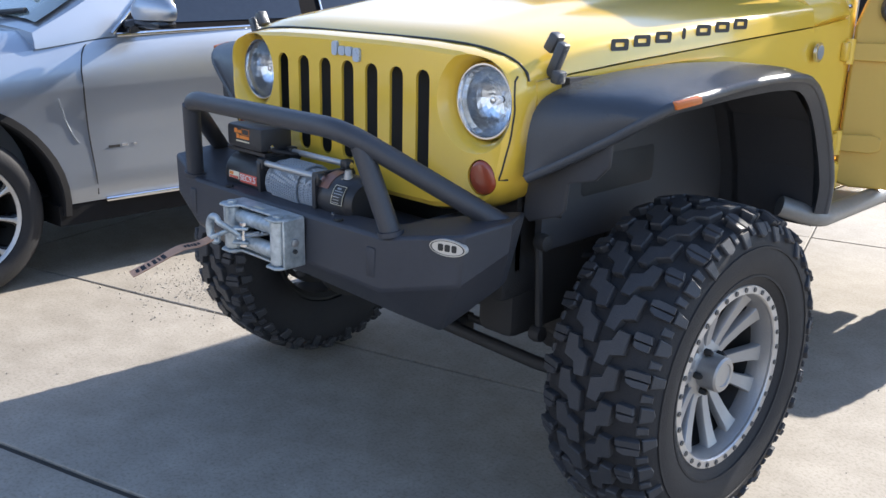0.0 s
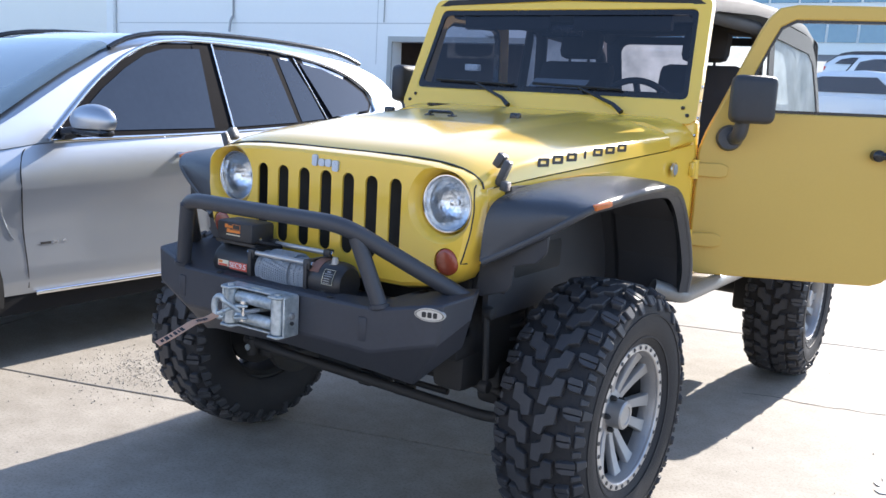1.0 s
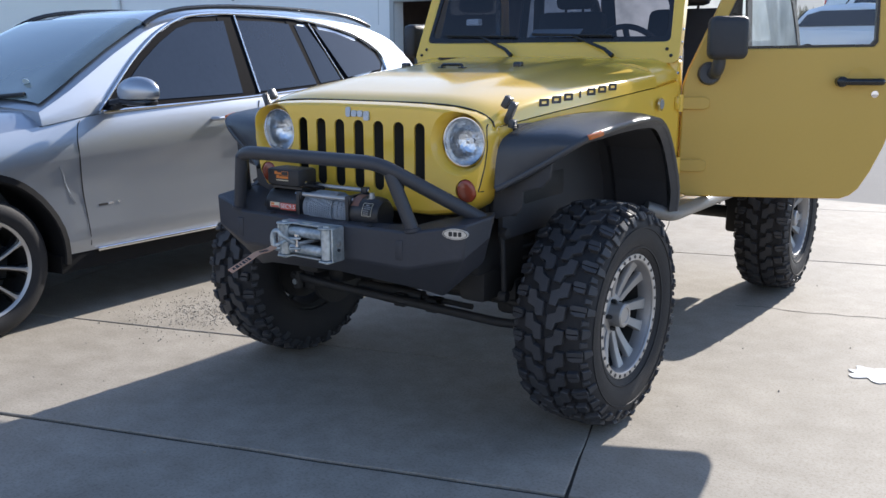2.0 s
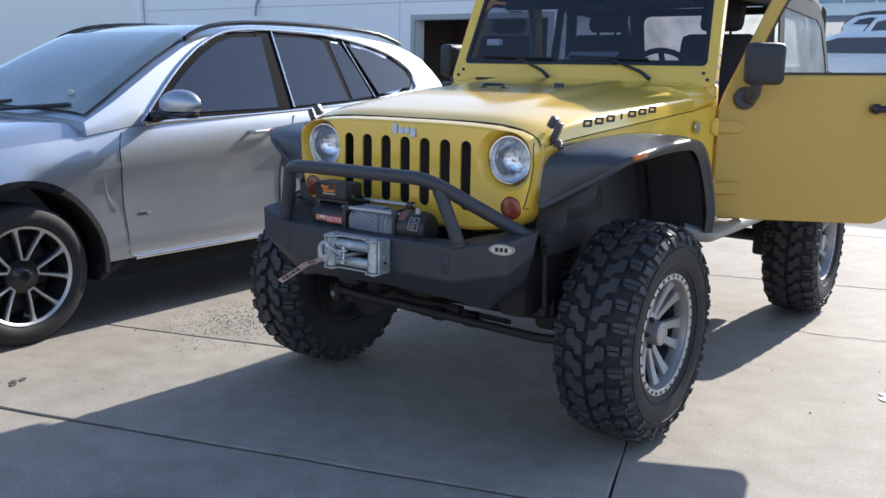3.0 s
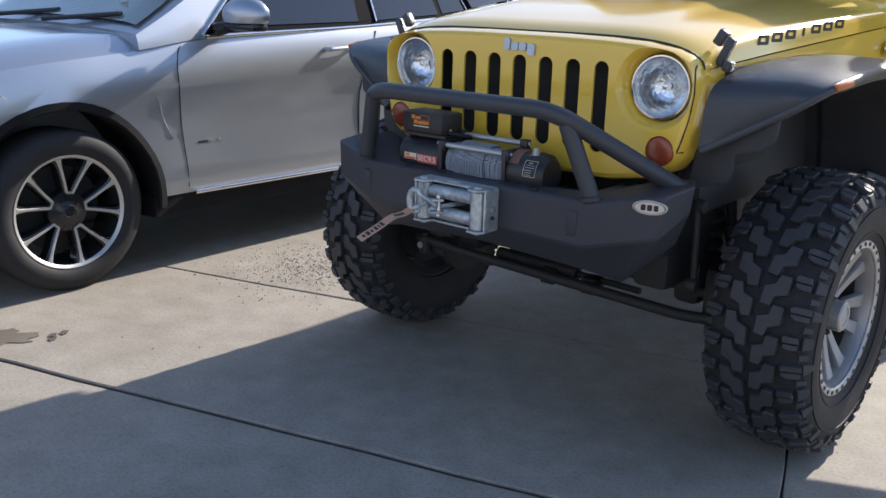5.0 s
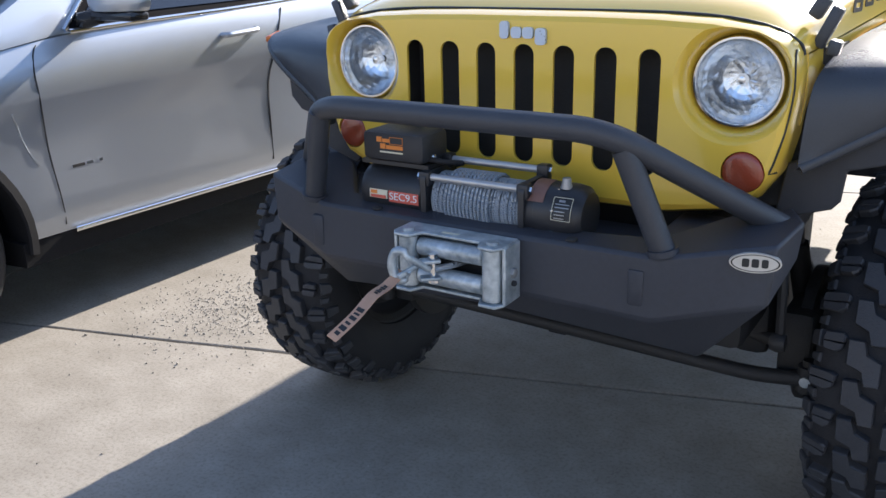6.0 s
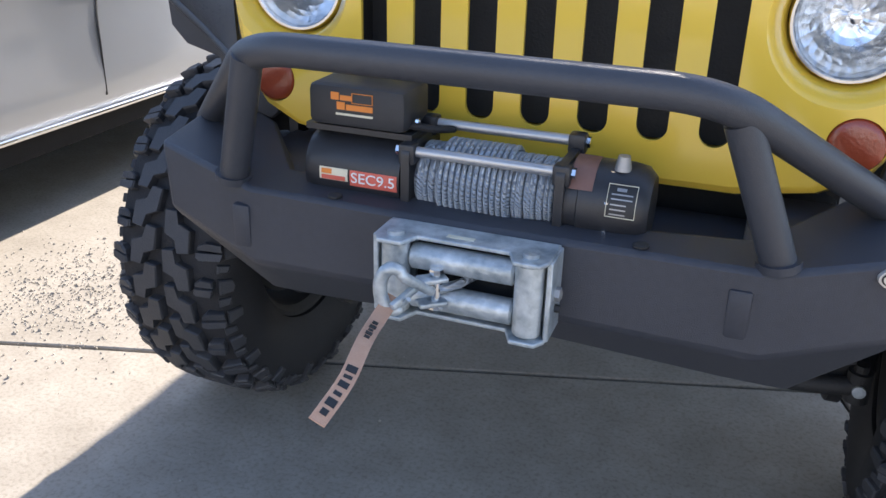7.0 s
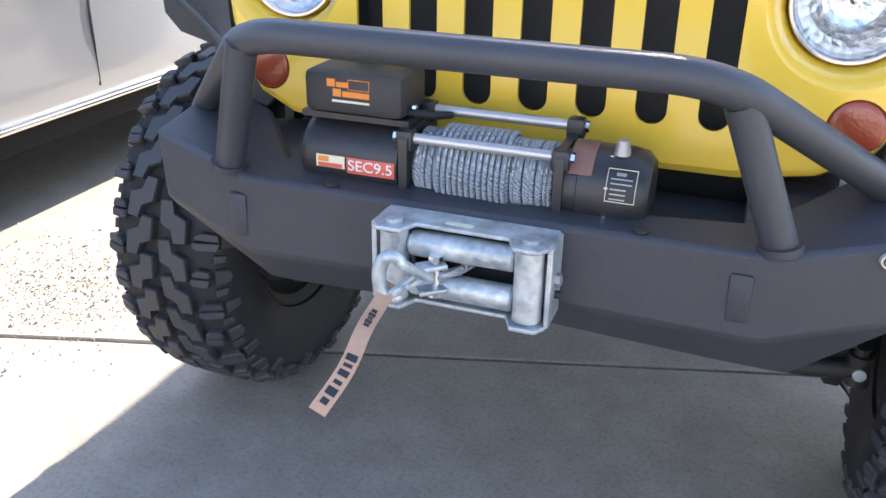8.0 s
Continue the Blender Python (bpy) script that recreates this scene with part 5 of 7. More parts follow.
def seat(x):
    bm = bmesh.new()
    box(bm, x - 0.24, x + 0.24, 1.95, 2.45, 1.0, 1.16, 0.05)
    seat_ob = part("seat", bm, SEAT, jeep, "charcoal cloth front seat")
    bm = bmesh.new()
    box(bm, -0.23, 0.23, -0.06, 0.06, 0.0, 0.6, 0.05, pose(x, 2.42, 1.12, -14, 0, 0))
    part("backrest", bm, SEAT, seat_ob)
    bm = bmesh.new()
    box(bm, -0.13, 0.13, -0.045, 0.045, 0.62, 0.82, 0.04, pose(x, 2.42, 1.12, -14, 0, 0))
    for s in (-0.06, 0.06):
        tube(bm, [pose(x, 2.42, 1.12, -14) @ Vector((s, 0, 0.55)), pose(x, 2.42, 1.12, -14) @ Vector((s, 0, 0.65))], 0.008, 6)
    part("headrest", bm, SEAT, seat_ob)


seat(0.37), seat(-0.37)
bm = bmesh.new()
box(bm, -0.5, 0.5, 2.95, 3.1, 1.1, 1.5, 0.05)
part("rear_bench", bm, SEAT, jeep, "charcoal rear bench")
bm = bmesh.new()
for s in (1, -1):
    tube(bm, bend([(s * 0.66, 2.62, 0.85), (s * 0.64, 2.6, 1.9), (s * 0.62, 1.63, 1.89)], 0.1), 0.035, 12)
    tube(bm, bend([(s * 0.64, 2.6, 1.88), (s * 0.62, 3.4, 1.84), (s * 0.66, 3.75, 1.2)], 0.12), 0.035, 12)
tube(bm, [(-0.64, 2.6, 1.9), (0.64, 2.6, 1.9)], 0.035, 12)
part("roll_bar", bm, INTERIOR, jeep, "padded black roll bar")
bm = box(bmesh.new(), -0.11, 0.11, 1.58, 1.6, 1.77, 1.83, 0.012)
part("rear_view_mirror", bm, BLACK_GLOSS, jeep)
bm = bmesh.new()
for s in (-1, 1):
    box(bm, s * 0.3 - 0.24, s * 0.3 + 0.24, 1.57, 1.6, 1.8, 1.89, 0.01)
part("sun_visor", bm, INTERIOR, jeep)

# soft top: roof skin, black side cloth with hazy vinyl panes
rows = []
for y, z, w in ((1.56, 1.95, 0.7), (1.68, 1.985, 0.7), (2.3, 2.03, 0.705), (2.9, 2.045, 0.705), (3.4, 2.03, 0.7), (3.72, 1.97, 0.69)):
    sec = [(-w, z - 0.09), (-w + 0.01, z - 0.04), (-w + 0.06, z - 0.01), (0, z + 0.008), (w - 0.06, z - 0.01), (w - 0.01, z - 0.04), (w, z - 0.09), (w - 0.02, z - 0.09), (w - 0.07, z - 0.035), (0, z - 0.015), (-w + 0.07, z - 0.035), (-w + 0.02, z - 0.09)]
    rows.append([(x, y, q) for x, q in sec])
top = part("soft_top", rings_skin(bmesh.new(), rows), SOFT_TOP, jeep, "black fabric soft top", 50)


def quarter(s):
    out = [(2.5, 1.42), (3.8, 1.42), (3.76, 1.62), (3.66, 1.82), (3.5, 1.93), (2.54, 1.955)]
    inn = [(2.6, 1.47), (3.7, 1.47), (3.67, 1.6), (3.58, 1.77), (3.42, 1.83), (2.62, 1.86)]
    bm = bmesh.new()

    def at(p, k=0.0):
        y, z = p
        return Vector((s * (0.758 - (z - 1.42) * 0.1 + k + 0.006 * math.sin(y * 9 + z * 5)), y, z))
    ring_frame(bm, [at(p) for p in out], [at(p) for p in inn], (s * -0.012, 0, 0))
    part("side_curtain", bm, SOFT_TOP, top)
    bm = bmesh.new()
    n, k = 14, 6
    g = []
    for i in range(n + 1):
        y = 2.58 + (3.72 - 2.58) * i / n
        hi = lerp_table([(2.58, 1.865), (3.4, 1.835), (3.58, 1.77), (3.67, 1.6), (3.72, 1.48)], y)
        g.append([bm.verts.new((s * (0.752 - (z - 1.42) * 0.1 + 0.008 * math.sin(y * 13 + z * 4) * math.sin((z - 1.45) * 7)), y, z)) for z in (1.455 + (hi - 1.455) * j / k for j in range(k + 1))])
    for a, b in zip(g, g[1:]):
        for j in range(k):
            bm.faces.new((a[j], a[j + 1], b[j + 1], b[j]))
    part("vinyl_window", bm, VINYL, top, "hazy wrinkled clear vinyl window")


quarter(1), quarter(-1)
bm = bmesh.new()
ring_frame(bm, [(x, 3.82 - (z - 1.42) * 0.25, z) for x, z in rounded(1.42, 0.52, 0.05, 4, 0, 1.68)], [(x, 3.82 - (z - 1.42) * 0.25, z) for x, z in rounded(1.2, 0.36, 0.06, 4, 0, 1.71)], (0, 0.012, 0))
part("rear_curtain", bm, SOFT_TOP, top)
bm = bmesh.new()
bm.faces.new([bm.verts.new((x, 3.825 - (z - 1.42) * 0.25, z)) for x, z in rounded(1.22, 0.38, 0.06, 4, 0, 1.71)])
part("rear_vinyl_window", bm, VINYL, top, "hazy rear vinyl window")


# ---- doors ----
DOOR = [(0.012, 0.785), (0.0, 0.805), (0.0, 1.3), (0.022, 1.375), (0.075, 1.5), (0.15, 1.68), (0.2, 1.8), (0.23, 1.855), (0.265, 1.89), (0.33, 1.905), (0.85, 1.915), (0.9, 1.9), (0.918, 1.86), (0.945, 1.5),
        (0.955, 1.2), (0.945, 1.12), (0.915, 1.02), (0.87, 0.91), (0.825, 0.828), (0.79, 0.795), (0.745, 0.778), (0.05, 0.774)]
PANE = [(0.125, 1.485), (0.165, 1.56), (0.235, 1.73), (0.275, 1.815), (0.33, 1.845), (0.79, 1.855), (0.825, 1.835), (0.838, 1.79), (0.85, 1.5), (0.835, 1.478), (0.16, 1.468)]


def door(s, m):
    """Door in its own plane: along y from the hinge, outer face towards +x."""
    slab = prism(bmesh.new(), DOOR, "x", -0.045, 0.0)
    hole = prism(bmesh.new(), PANE, "x", -0.2, 0.2)
    bm = cut(slab, [hole])
    d = part("door", bm if s > 0 else mirror_x(bm), YELLOW_DOOR, jeep, "yellow driver door standing open, shade in its paint" if s > 0 else "yellow passenger door, closed", 30, 0.01)
    d.matrix_local = m

    def sub(name, bm, mat, label="", **k):
        return part(name, bm if s > 0 else mirror_x(bm), mat, d, label, **k)
    cy = sum(p[0] for p in PANE) / len(PANE)
    cz = sum(p[1] for p in PANE) / len(PANE)
    bm = bmesh.new()
    ring_frame(bm, [(-0.004, y, z) for y, z in PANE], [(-0.004, cy + (y - cy) * 0.965, cz + (z - cz) * 0.94) for y, z in PANE], (-0.03, 0, 0))
    sub("window_seal", bm, BLACK_GLOSS)
    bm = bmesh.new()
    bm.faces.new([bm.verts.new((-0.02, cy + (y - cy) * 0.975, cz + (z - cz) * 0.96)) for y, z in PANE])
    g = sub("window_pane", bm, DOOR_GLASS)
    g.visible_shadow = False
    bm = prism(bmesh.new(), [(cy + (y - cy) * 0.9, z) for y, z in ((0.03, 0.82), (0.03, 1.36), (0.12, 1.44), (0.89, 1.44), (0.9, 1.2), (0.78, 0.86))], "x", -0.06, -0.0455)
    sub("inner_trim", bm, INTERIOR)
    # handle
    bm = tube(bmesh.new(), bend([(0.0, 0.7, 1.322), (0.04, 0.7, 1.322), (0.04, 0.875, 1.322), (0.0, 0.875, 1.322)], 0.02), 0.016, 10)
    lathe(bm, [(0.024, -0.005), (0.024, 0.045), (0.016, 0.052), (0.001, 0.053)], 18, pose(0, 0.7, 1.322))
    sub("door_handle", bm, BLACK_GLOSS, "black door handle")
    bm = lathe(bmesh.new(), [(0.055, -0.001), (0.055, 0.003), (0.045, 0.002), (0.001, -0.004)], 24, pose(0, 0.785, 1.335))
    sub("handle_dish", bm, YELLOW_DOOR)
    bm = lathe(bmesh.new(), [(0.016, 0.0), (0.016, 0.005), (0.001, 0.006)], 18, pose(0, 0.855, 1.265))
    sub("lock", bm, CHROME)
    # mirror
    bm = lathe(bmesh.new(), [(0.052, -0.004), (0.054, 0.02), (0.046, 0.034), (0.001, 0.036)], 24, pose(0.0, 0.115, 1.358))
    tube(bm, bend([(0.02, 0.13, 1.358), (0.09, 0.14, 1.37), (0.12, 0.15, 1.46)], 0.05), [0.03] * 7 + [0.026], 12)
    arm = sub("mirror_arm", bm, FLARE, "black mirror arm")
    arm2 = bmesh.new()
    box(arm2, -0.045, 0.045, -0.088, 0.088, -0.095, 0.095, 0.03, pose(0.13, 0.172, 1.518, 0, 0, 8), 3)
    sub("mirror_head", arm2, WINCH_BOX, "black rectangular door mirror")
    # hinges
    for z in (1.22, 0.925):
        bm = tube(bmesh.new(), [(0.014, -0.012, z - 0.04), (0.014, -0.012, z + 0.04)], 0.018, 12)
        sub("hinge_pin", bm, YELLOW)
        bm = prism(bmesh.new(), [(-0.005, z + 0.028), (0.1, z + 0.03), (0.125, z + 0.018), (0.125, z - 0.018), (0.1, z - 0.03), (-0.005, z - 0.028)], "x", -0.002, 0.02)
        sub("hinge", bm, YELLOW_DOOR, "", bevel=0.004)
    return d


OPEN = 65.0
door(1, pose(0.766, 1.415, 0, 0, 0, -OPEN))
door(-1, pose(-0.764, 1.415, 0))
for z in (1.22, 0.925):
    bm = box(bmesh.new(), 0.75, 0.772, 1.355, 1.408, z - 0.03, z + 0.03, 0.006)
    part("hinge_plate", bm, YELLOW, jeep)

# ---- silver sport utility car ----
suv = thing("silver_suv", "silver sport utility car with dark tinted windows parked beside it", "car")
SX = -3.11
S_W = [(-1.36, 0.5), (-1.32, 0.68), (-1.2, 0.83), (-0.95, 0.925), (-0.43, 0.972), (0.1, 0.968), (0.6, 0.97), (1.6, 0.98), (2.6, 0.985), (3.2, 0.95), (3.6, 0.84), (3.72, 0.7)]
S_TOP = [(-1.36, 0.72), (-1.32, 0.88), (-1.2, 0.99), (-0.8, 1.075), (-0.4, 1.125), (0.0, 1.165), (0.25, 1.19), (3.4, 1.25), (3.72, 1.2)]
S_SH = [(-1.36, 0.68), (-1.32, 0.83), (-1.2, 0.93), (-0.8, 1.02), (-0.43, 1.065), (0.0, 1.1), (0.3, 1.14), (0.6, 1.16), (1.5, 1.18), (2.5, 1.232), (3.2, 1.275), (3.72, 1.18)]
S_LOW = [(-1.36, 0.45), (-1.25, 0.33), (-0.43, 0.335), (2.6, 0.335), (3.3, 0.4), (3.72, 0.55)]
S_CR = [(-1.36, 0.62), (-0.9, 0.8), (0.1, 0.9), (1.5, 0.94), (2.6, 0.99), (3.72, 1.0)]
S_ROOF = [(-0.02, 1.165), (0.1, 1.235), (0.3, 1.36), (0.55, 1.5), (0.8, 1.625), (0.95, 1.68), (1.15, 1.72), (1.6, 1.75), (2.2, 1.755), (2.7, 1.735), (3.1, 1.68), (3.4, 1.58), (3.6, 1.42), (3.7, 1.27)]


def suv_section(y):
    w, t, s, lo, cr = (lerp_table(q, y) for q in (S_W, S_TOP, S_SH, S_LOW, S_CR))
    return [(0, t), (0.5 * w, t - 0.008), (0.76 * w, s + (t - s) * 0.55 + 0.012), (0.88 * w, s + 0.004), (0.93 * w, s - 0.025), (0.958 * w, s - 0.09), (0.982 * w, cr + 0.012), (0.978 * w, cr - 0.012), (0.962 * w, cr - 0.13),
            (0.966 * w, cr - 0.24), (0.983 * w, 0.52), (0.986 * w, 0.44), (0.972 * w, lo + 0.035), (0.88 * w, lo), (0, lo)]


def suv_x(y, z):
    """World x of the car's lower side at y, z."""
    p = suv_section(y)[3:13]
    for (a, za), (b, zb) in zip(p, p[1:]):
        if zb <= z <= za:
            return SX + a + (b - a) * (za - z) / max(1e-6, za - zb)
    return SX + p[0][0]


def cabin_edge(y):
    w, zb = lerp_table(S_W, y), lerp_table(S_SH, y)
    zr = max(lerp_table(S_ROOF, y), zb + 0.015)
    ub = w * 0.9
    return ub, zb, zr


def cabin_x(y, z):
    return SX + 0.878 - 0.37 * (z - 1.2) - 0.1 * max(0.0, y - 2.5) ** 2


def suv_body():
    ys = [-1.36, -1.345, -1.32, -1.28, -1.2, -1.1, -0.95, -0.8, -0.62, -0.43, -0.25, -0.1, 0.05, 0.25, 0.5, 0.9, 1.3, 1.7, 2.1, 2.4, 2.6, 2.8, 3.0, 3.2, 3.4, 3.6, 3.72]
    rows = []
    for y in ys:
        h = suv_section(y)
        rows.append([(SX + u, y, z) for u, z in h] + [(SX - u, y, z) for u, z in h[-2:0:-1]])
    bm = rings_skin(bmesh.new(), rows)
    cutters = []
    for y, r in ((-0.43, 0.485), (2.6, 0.485)):
        c = lathe(bmesh.new(), [(r, -1.3), (r, -0.5)], 40, pose(SX, y, 0.385))
        cutters.append(c)
        c = lathe(bmesh.new(), [(r, 0.5), (r, 1.3)], 40, pose(SX, y, 0.385))
        cutters.append(c)
    return cut(bm, cutters)


part("body", suv_body(), SILVER, suv, "metallic silver body", 25)
rows = []
for y in (-0.02, 0.05, 0.12, 0.2, 0.3, 0.42, 0.55, 0.68, 0.8, 0.9, 1.0, 1.15, 1.35, 1.6, 1.9, 2.2, 2.5, 2.8, 3.0, 3.2, 3.35, 3.5, 3.6, 3.7):
    ub, zb, zr = cabin_edge(y)
    e = zr - 0.05 * min(1, (zr - zb) / 0.2)
    side = [(cabin_x(y, zb + (e - zb) * k / 4) - SX, zb - 0.02 * (k == 0) + (e - zb) * k / 4) for k in range(5)]
    h = [(0, zr + 0.012)] + [(side[-1][0] * 0.5, zr + 0.006), (side[-1][0] - 0.1, zr - 0.008)] + side[::-1]
    rows.append([(SX + u, y, z) for u, z in h] + [(SX - u, y, z) for u, z in h[:0:-1]])
part("cabin", rings_skin(bmesh.new(), rows), SILVER, suv, "silver roof and pillars", 40)


def on_cabin(poly, off=0.005):
    """A glazing or trim panel lying on the cabin side, with its edges folded in."""
    bm = bmesh.new()
    rings_skin(bm, [[(cabin_x(y, z) - 0.01, y, z) for y, z in poly], [(cabin_x(y, z) + off, y, z) for y, z in poly]])
    return bm


WIN_F = [(0.44, 1.178), (0.55, 1.262), (0.72, 1.4), (0.9, 1.52), (1.06, 1.605), (1.2, 1.645), (1.47, 1.662), (1.45, 1.195)]
WIN_R = [(1.6, 1.2), (1.585, 1.668), (1.9, 1.668), (2.08, 1.655), (2.14, 1.43), (2.19, 1.232)]
WIN_Q = [(2.235, 1.237), (2.19, 1.43), (2.135, 1.65), (2.26, 1.637), (2.38, 1.45), (2.47, 1.258)]
WIN_T = [(2.55, 1.272), (2.45, 1.44), (2.335, 1.63), (2.55, 1.6), (2.8, 1.535), (2.98, 1.45), (3.03, 1.375), (3.0, 1.325)]
for a, b, c, d in ((1.44, 1.61, 1.42, 1.6), (2.16, 2.25, 2.06, 2.16), (2.42, 2.57, 2.24, 2.36)):
    part("pillar_cover", on_cabin([(a, 1.19), (b, 1.205), (d, 1.69), (c, 1.69)], 0.0045), PILLAR, suv)
part("window_surround", on_cabin([(0.36, 1.14), (0.5, 1.26), (0.7, 1.43), (0.9, 1.565), (1.06, 1.64), (1.2, 1.678), (1.5, 1.7), (2.1, 1.69), (2.6, 1.625), (2.85, 1.555), (3.04, 1.46), (3.08, 1.37), (3.02, 1.3), (2.4, 1.232), (1.5, 1.177)], 0.003), PILLAR, suv, "black window surround")
for wpoly in (WIN_F, WIN_R, WIN_Q, WIN_T):
    part("side_window", on_cabin(wpoly, 0.018 if wpoly is WIN_T else 0.007), TINT, suv, "dark tinted side glass", 20)
line = [Vector((cabin_x(y, z) + 0.006, y, z)) for y, z in ((0.34, 1.135), (0.5, 1.278), (0.7, 1.445), (0.9, 1.578), (1.06, 1.65), (1.2, 1.688), (1.5, 1.71), (2.1, 1.7), (2.6, 1.636), (2.87, 1.563), (3.06, 1.465), (3.1, 1.37), (3.03, 1.288), (2.4, 1.22), (1.5, 1.166), (0.7, 1.142), (0.36, 1.13))]
part("window_trim", tube(bmesh.new(), smooth_line(line, 3), 0.0115, 8), CHROME, suv, "bright window trim", 60)
for (a, b) in (((1.6, 1.195), (1.575, 1.7)), ((2.5, 1.247), (2.29, 1.66))):
    line = [Vector((cabin_x(a[0] + (b[0] - a[0]) * k / 5, a[1] + (b[1] - a[1]) * k / 5) + 0.008, a[0] + (b[0] - a[0]) * k / 5, a[1] + (b[1] - a[1]) * k / 5)) for k in range(6)]
    part("pillar_trim", tube(bmesh.new(), line, 0.006, 8), CHROME, suv, "", 60)
# windscreen laid on the sloping front of the cabin
bm = bmesh.new()
g = []
for y in (0.03, 0.12, 0.2, 0.3, 0.42, 0.55, 0.68, 0.8, 0.88):
    ub, zb, zr = cabin_edge(y)
    low = zr - 0.05 * min(1, (zr - zb) / 0.2)
    edge = cabin_x(y, low) - SX
    e = edge - 0.055

    def height(u):
        a = abs(u)
        if a < edge - 0.1:
            return zr + 0.019 - 0.016 * (a / edge) ** 2
        return zr + 0.006 - (zr - low) * (a - edge + 0.1) / 0.1
    g.append([bm.verts.new((SX + u, y - 0.006, height(u))) for u in (e * k / 8 for k in range(-8, 9))])
for a, b in zip(g, g[1:]):
    for i in range(16):
        bm.faces.new((a[i], a[i + 1], b[i + 1], b[i]))
screen = part("windscreen", bm, SCREEN, suv, "windscreen with a pale reflection painted into its colour")
bm = bmesh.new()
for s in (-0.5, 0.1):
    tube(bm, [(SX + s, -0.06, 1.19), (SX + s + 0.55, 0.06, 1.235)], 0.012, 8)
part("wiper", bm, INK, suv)
for s in (1, -1):
    line = []
    for y in (0.85, 0.98, 1.2, 1.6, 2.1, 2.5, 2.8, 3.0, 3.1):
        ub, zb, zr = cabin_edge(y)
        line.append(Vector((SX + s * (cabin_x(y, zr - 0.05) - SX - 0.045), y, zr - 0.018 + 0.028 * min(1, (y - 0.85) * 5) * min(1, (3.1 - y) * 5))))
    part("roof_rail", tube(bmesh.new(), smooth_line(line, 2), 0.016, 10), BLACK_GLOSS, suv, "black roof rail", 60)
# outside mirror
mx = bmesh.new()
bmesh.ops.create_uvsphere(mx, u_segments=24, v_segments=14, radius=1.0, matrix=pose(-2.0, 0.46, 1.243, 0, 0, 14) @ Matrix.Diagonal((0.14, 0.075, 0.085, 1)))
for v in mx.verts:
    if v.co.z < 1.203:
        v.co.z = 1.203
    if v.co.y > 0.495:
        v.co.y = 0.495
mirror_ob = part("mirror", mx, SILVER, suv, "silver mirror cap on a black foot", 50)
bm = box(bmesh.new(), -2.13, -1.89, 0.41, 0.505, 1.168, 1.204, 0.015)
tube(bm, [(-2.26, 0.43, 1.155), (-2.12, 0.45, 1.183)], [0.04, 0.03], 12)
part("mirror_foot", bm, BLACK_GLOSS, mirror_ob)
bm = box(bmesh.new(), -2.11, -1.9, 0.496, 0.502, 1.213, 1.298, 0.0)
part("mirror_glass", bm, CHROME, mirror_ob)


def on_side(pts, r, name, mat, label="", off=0.0):
    line = [Vector((suv_x(y, z) + off, y, z)) for y, z in pts]
    return part(name, tube(bmesh.new(), smooth_line(line, 3), r, 6), mat, suv, label, 60)


on_side([(0.19, 0.4), (0.185, 0.5), (0.175, 0.7), (0.165, 0.9), (0.17, 1.0), (0.2, 1.08), (0.28, 1.13)], 0.0035, "door_gap", INK)
on_side([(1.375, 0.42), (1.383, 0.6), (1.405, 0.8), (1.45, 0.95), (1.51, 1.06), (1.56, 1.14)], 0.005, "door_gap", INK, "", 0.001)
on_side([(-0.86, 0.905), (-0.7, 0.93), (-0.62, 0.82)], 0.003, "panel_gap", INK)
on_side([(0.045, 0.86), (0.06, 0.82), (0.075, 0.76), (0.1, 0.69), (0.125, 0.65)], 0.004, "side_vent", SILVER, "recessed side vent crease")
bm = tube(bmesh.new(), [(suv_x(y, 0.42) + 0.004, y, 0.371 - (y - 0.25) * 0.008) for y in (0.22, 0.5, 1.0, 1.5, 2.1)], 0.013, 8)
part("sill_trim", bm, CHROME, suv, "bright sill strip", 60)
bm = bmesh.new()
rings_skin(bm, [[(suv_x(y, 0.42) - 0.012, y, 0.365), (suv_x(y, 0.42) - 0.012, y, 0.27), (SX + 0.6, y, 0.25), (SX + 0.6, y, 0.365)] for y in (0.0, 0.6, 1.2, 1.8, 2.2)])
part("sill", bm, CLAD, suv, "black sill cladding")
for i, (w, z) in enumerate(((0.055, 0.0), (0.03, 0.002), (0.016, 0.003))):
    y = 0.29 + i * 0.052
    bm = box(bmesh.new(), suv_x(y, 0.62) - 0.004, suv_x(y, 0.62) + 0.003, y - w / 2, y + w / 2, 0.612 + z, 0.624 + z)
    part("badge_bar", bm, CHROME if i else DECAL, suv)
for y in (1.24, 2.3):
    bm = tube(bmesh.new(), bend([(suv_x(y, 1.06) - 0.01, y - 0.11, 1.047), (suv_x(y, 1.06) + 0.03, y - 0.1, 1.049), (suv_x(y, 1.06) + 0.03, y + 0.1, 1.057), (suv_x(y, 1.06) - 0.01, y + 0.11, 1.059)], 0.02), 0.013, 8)
    part("door_handle", bm, SILVER, suv)
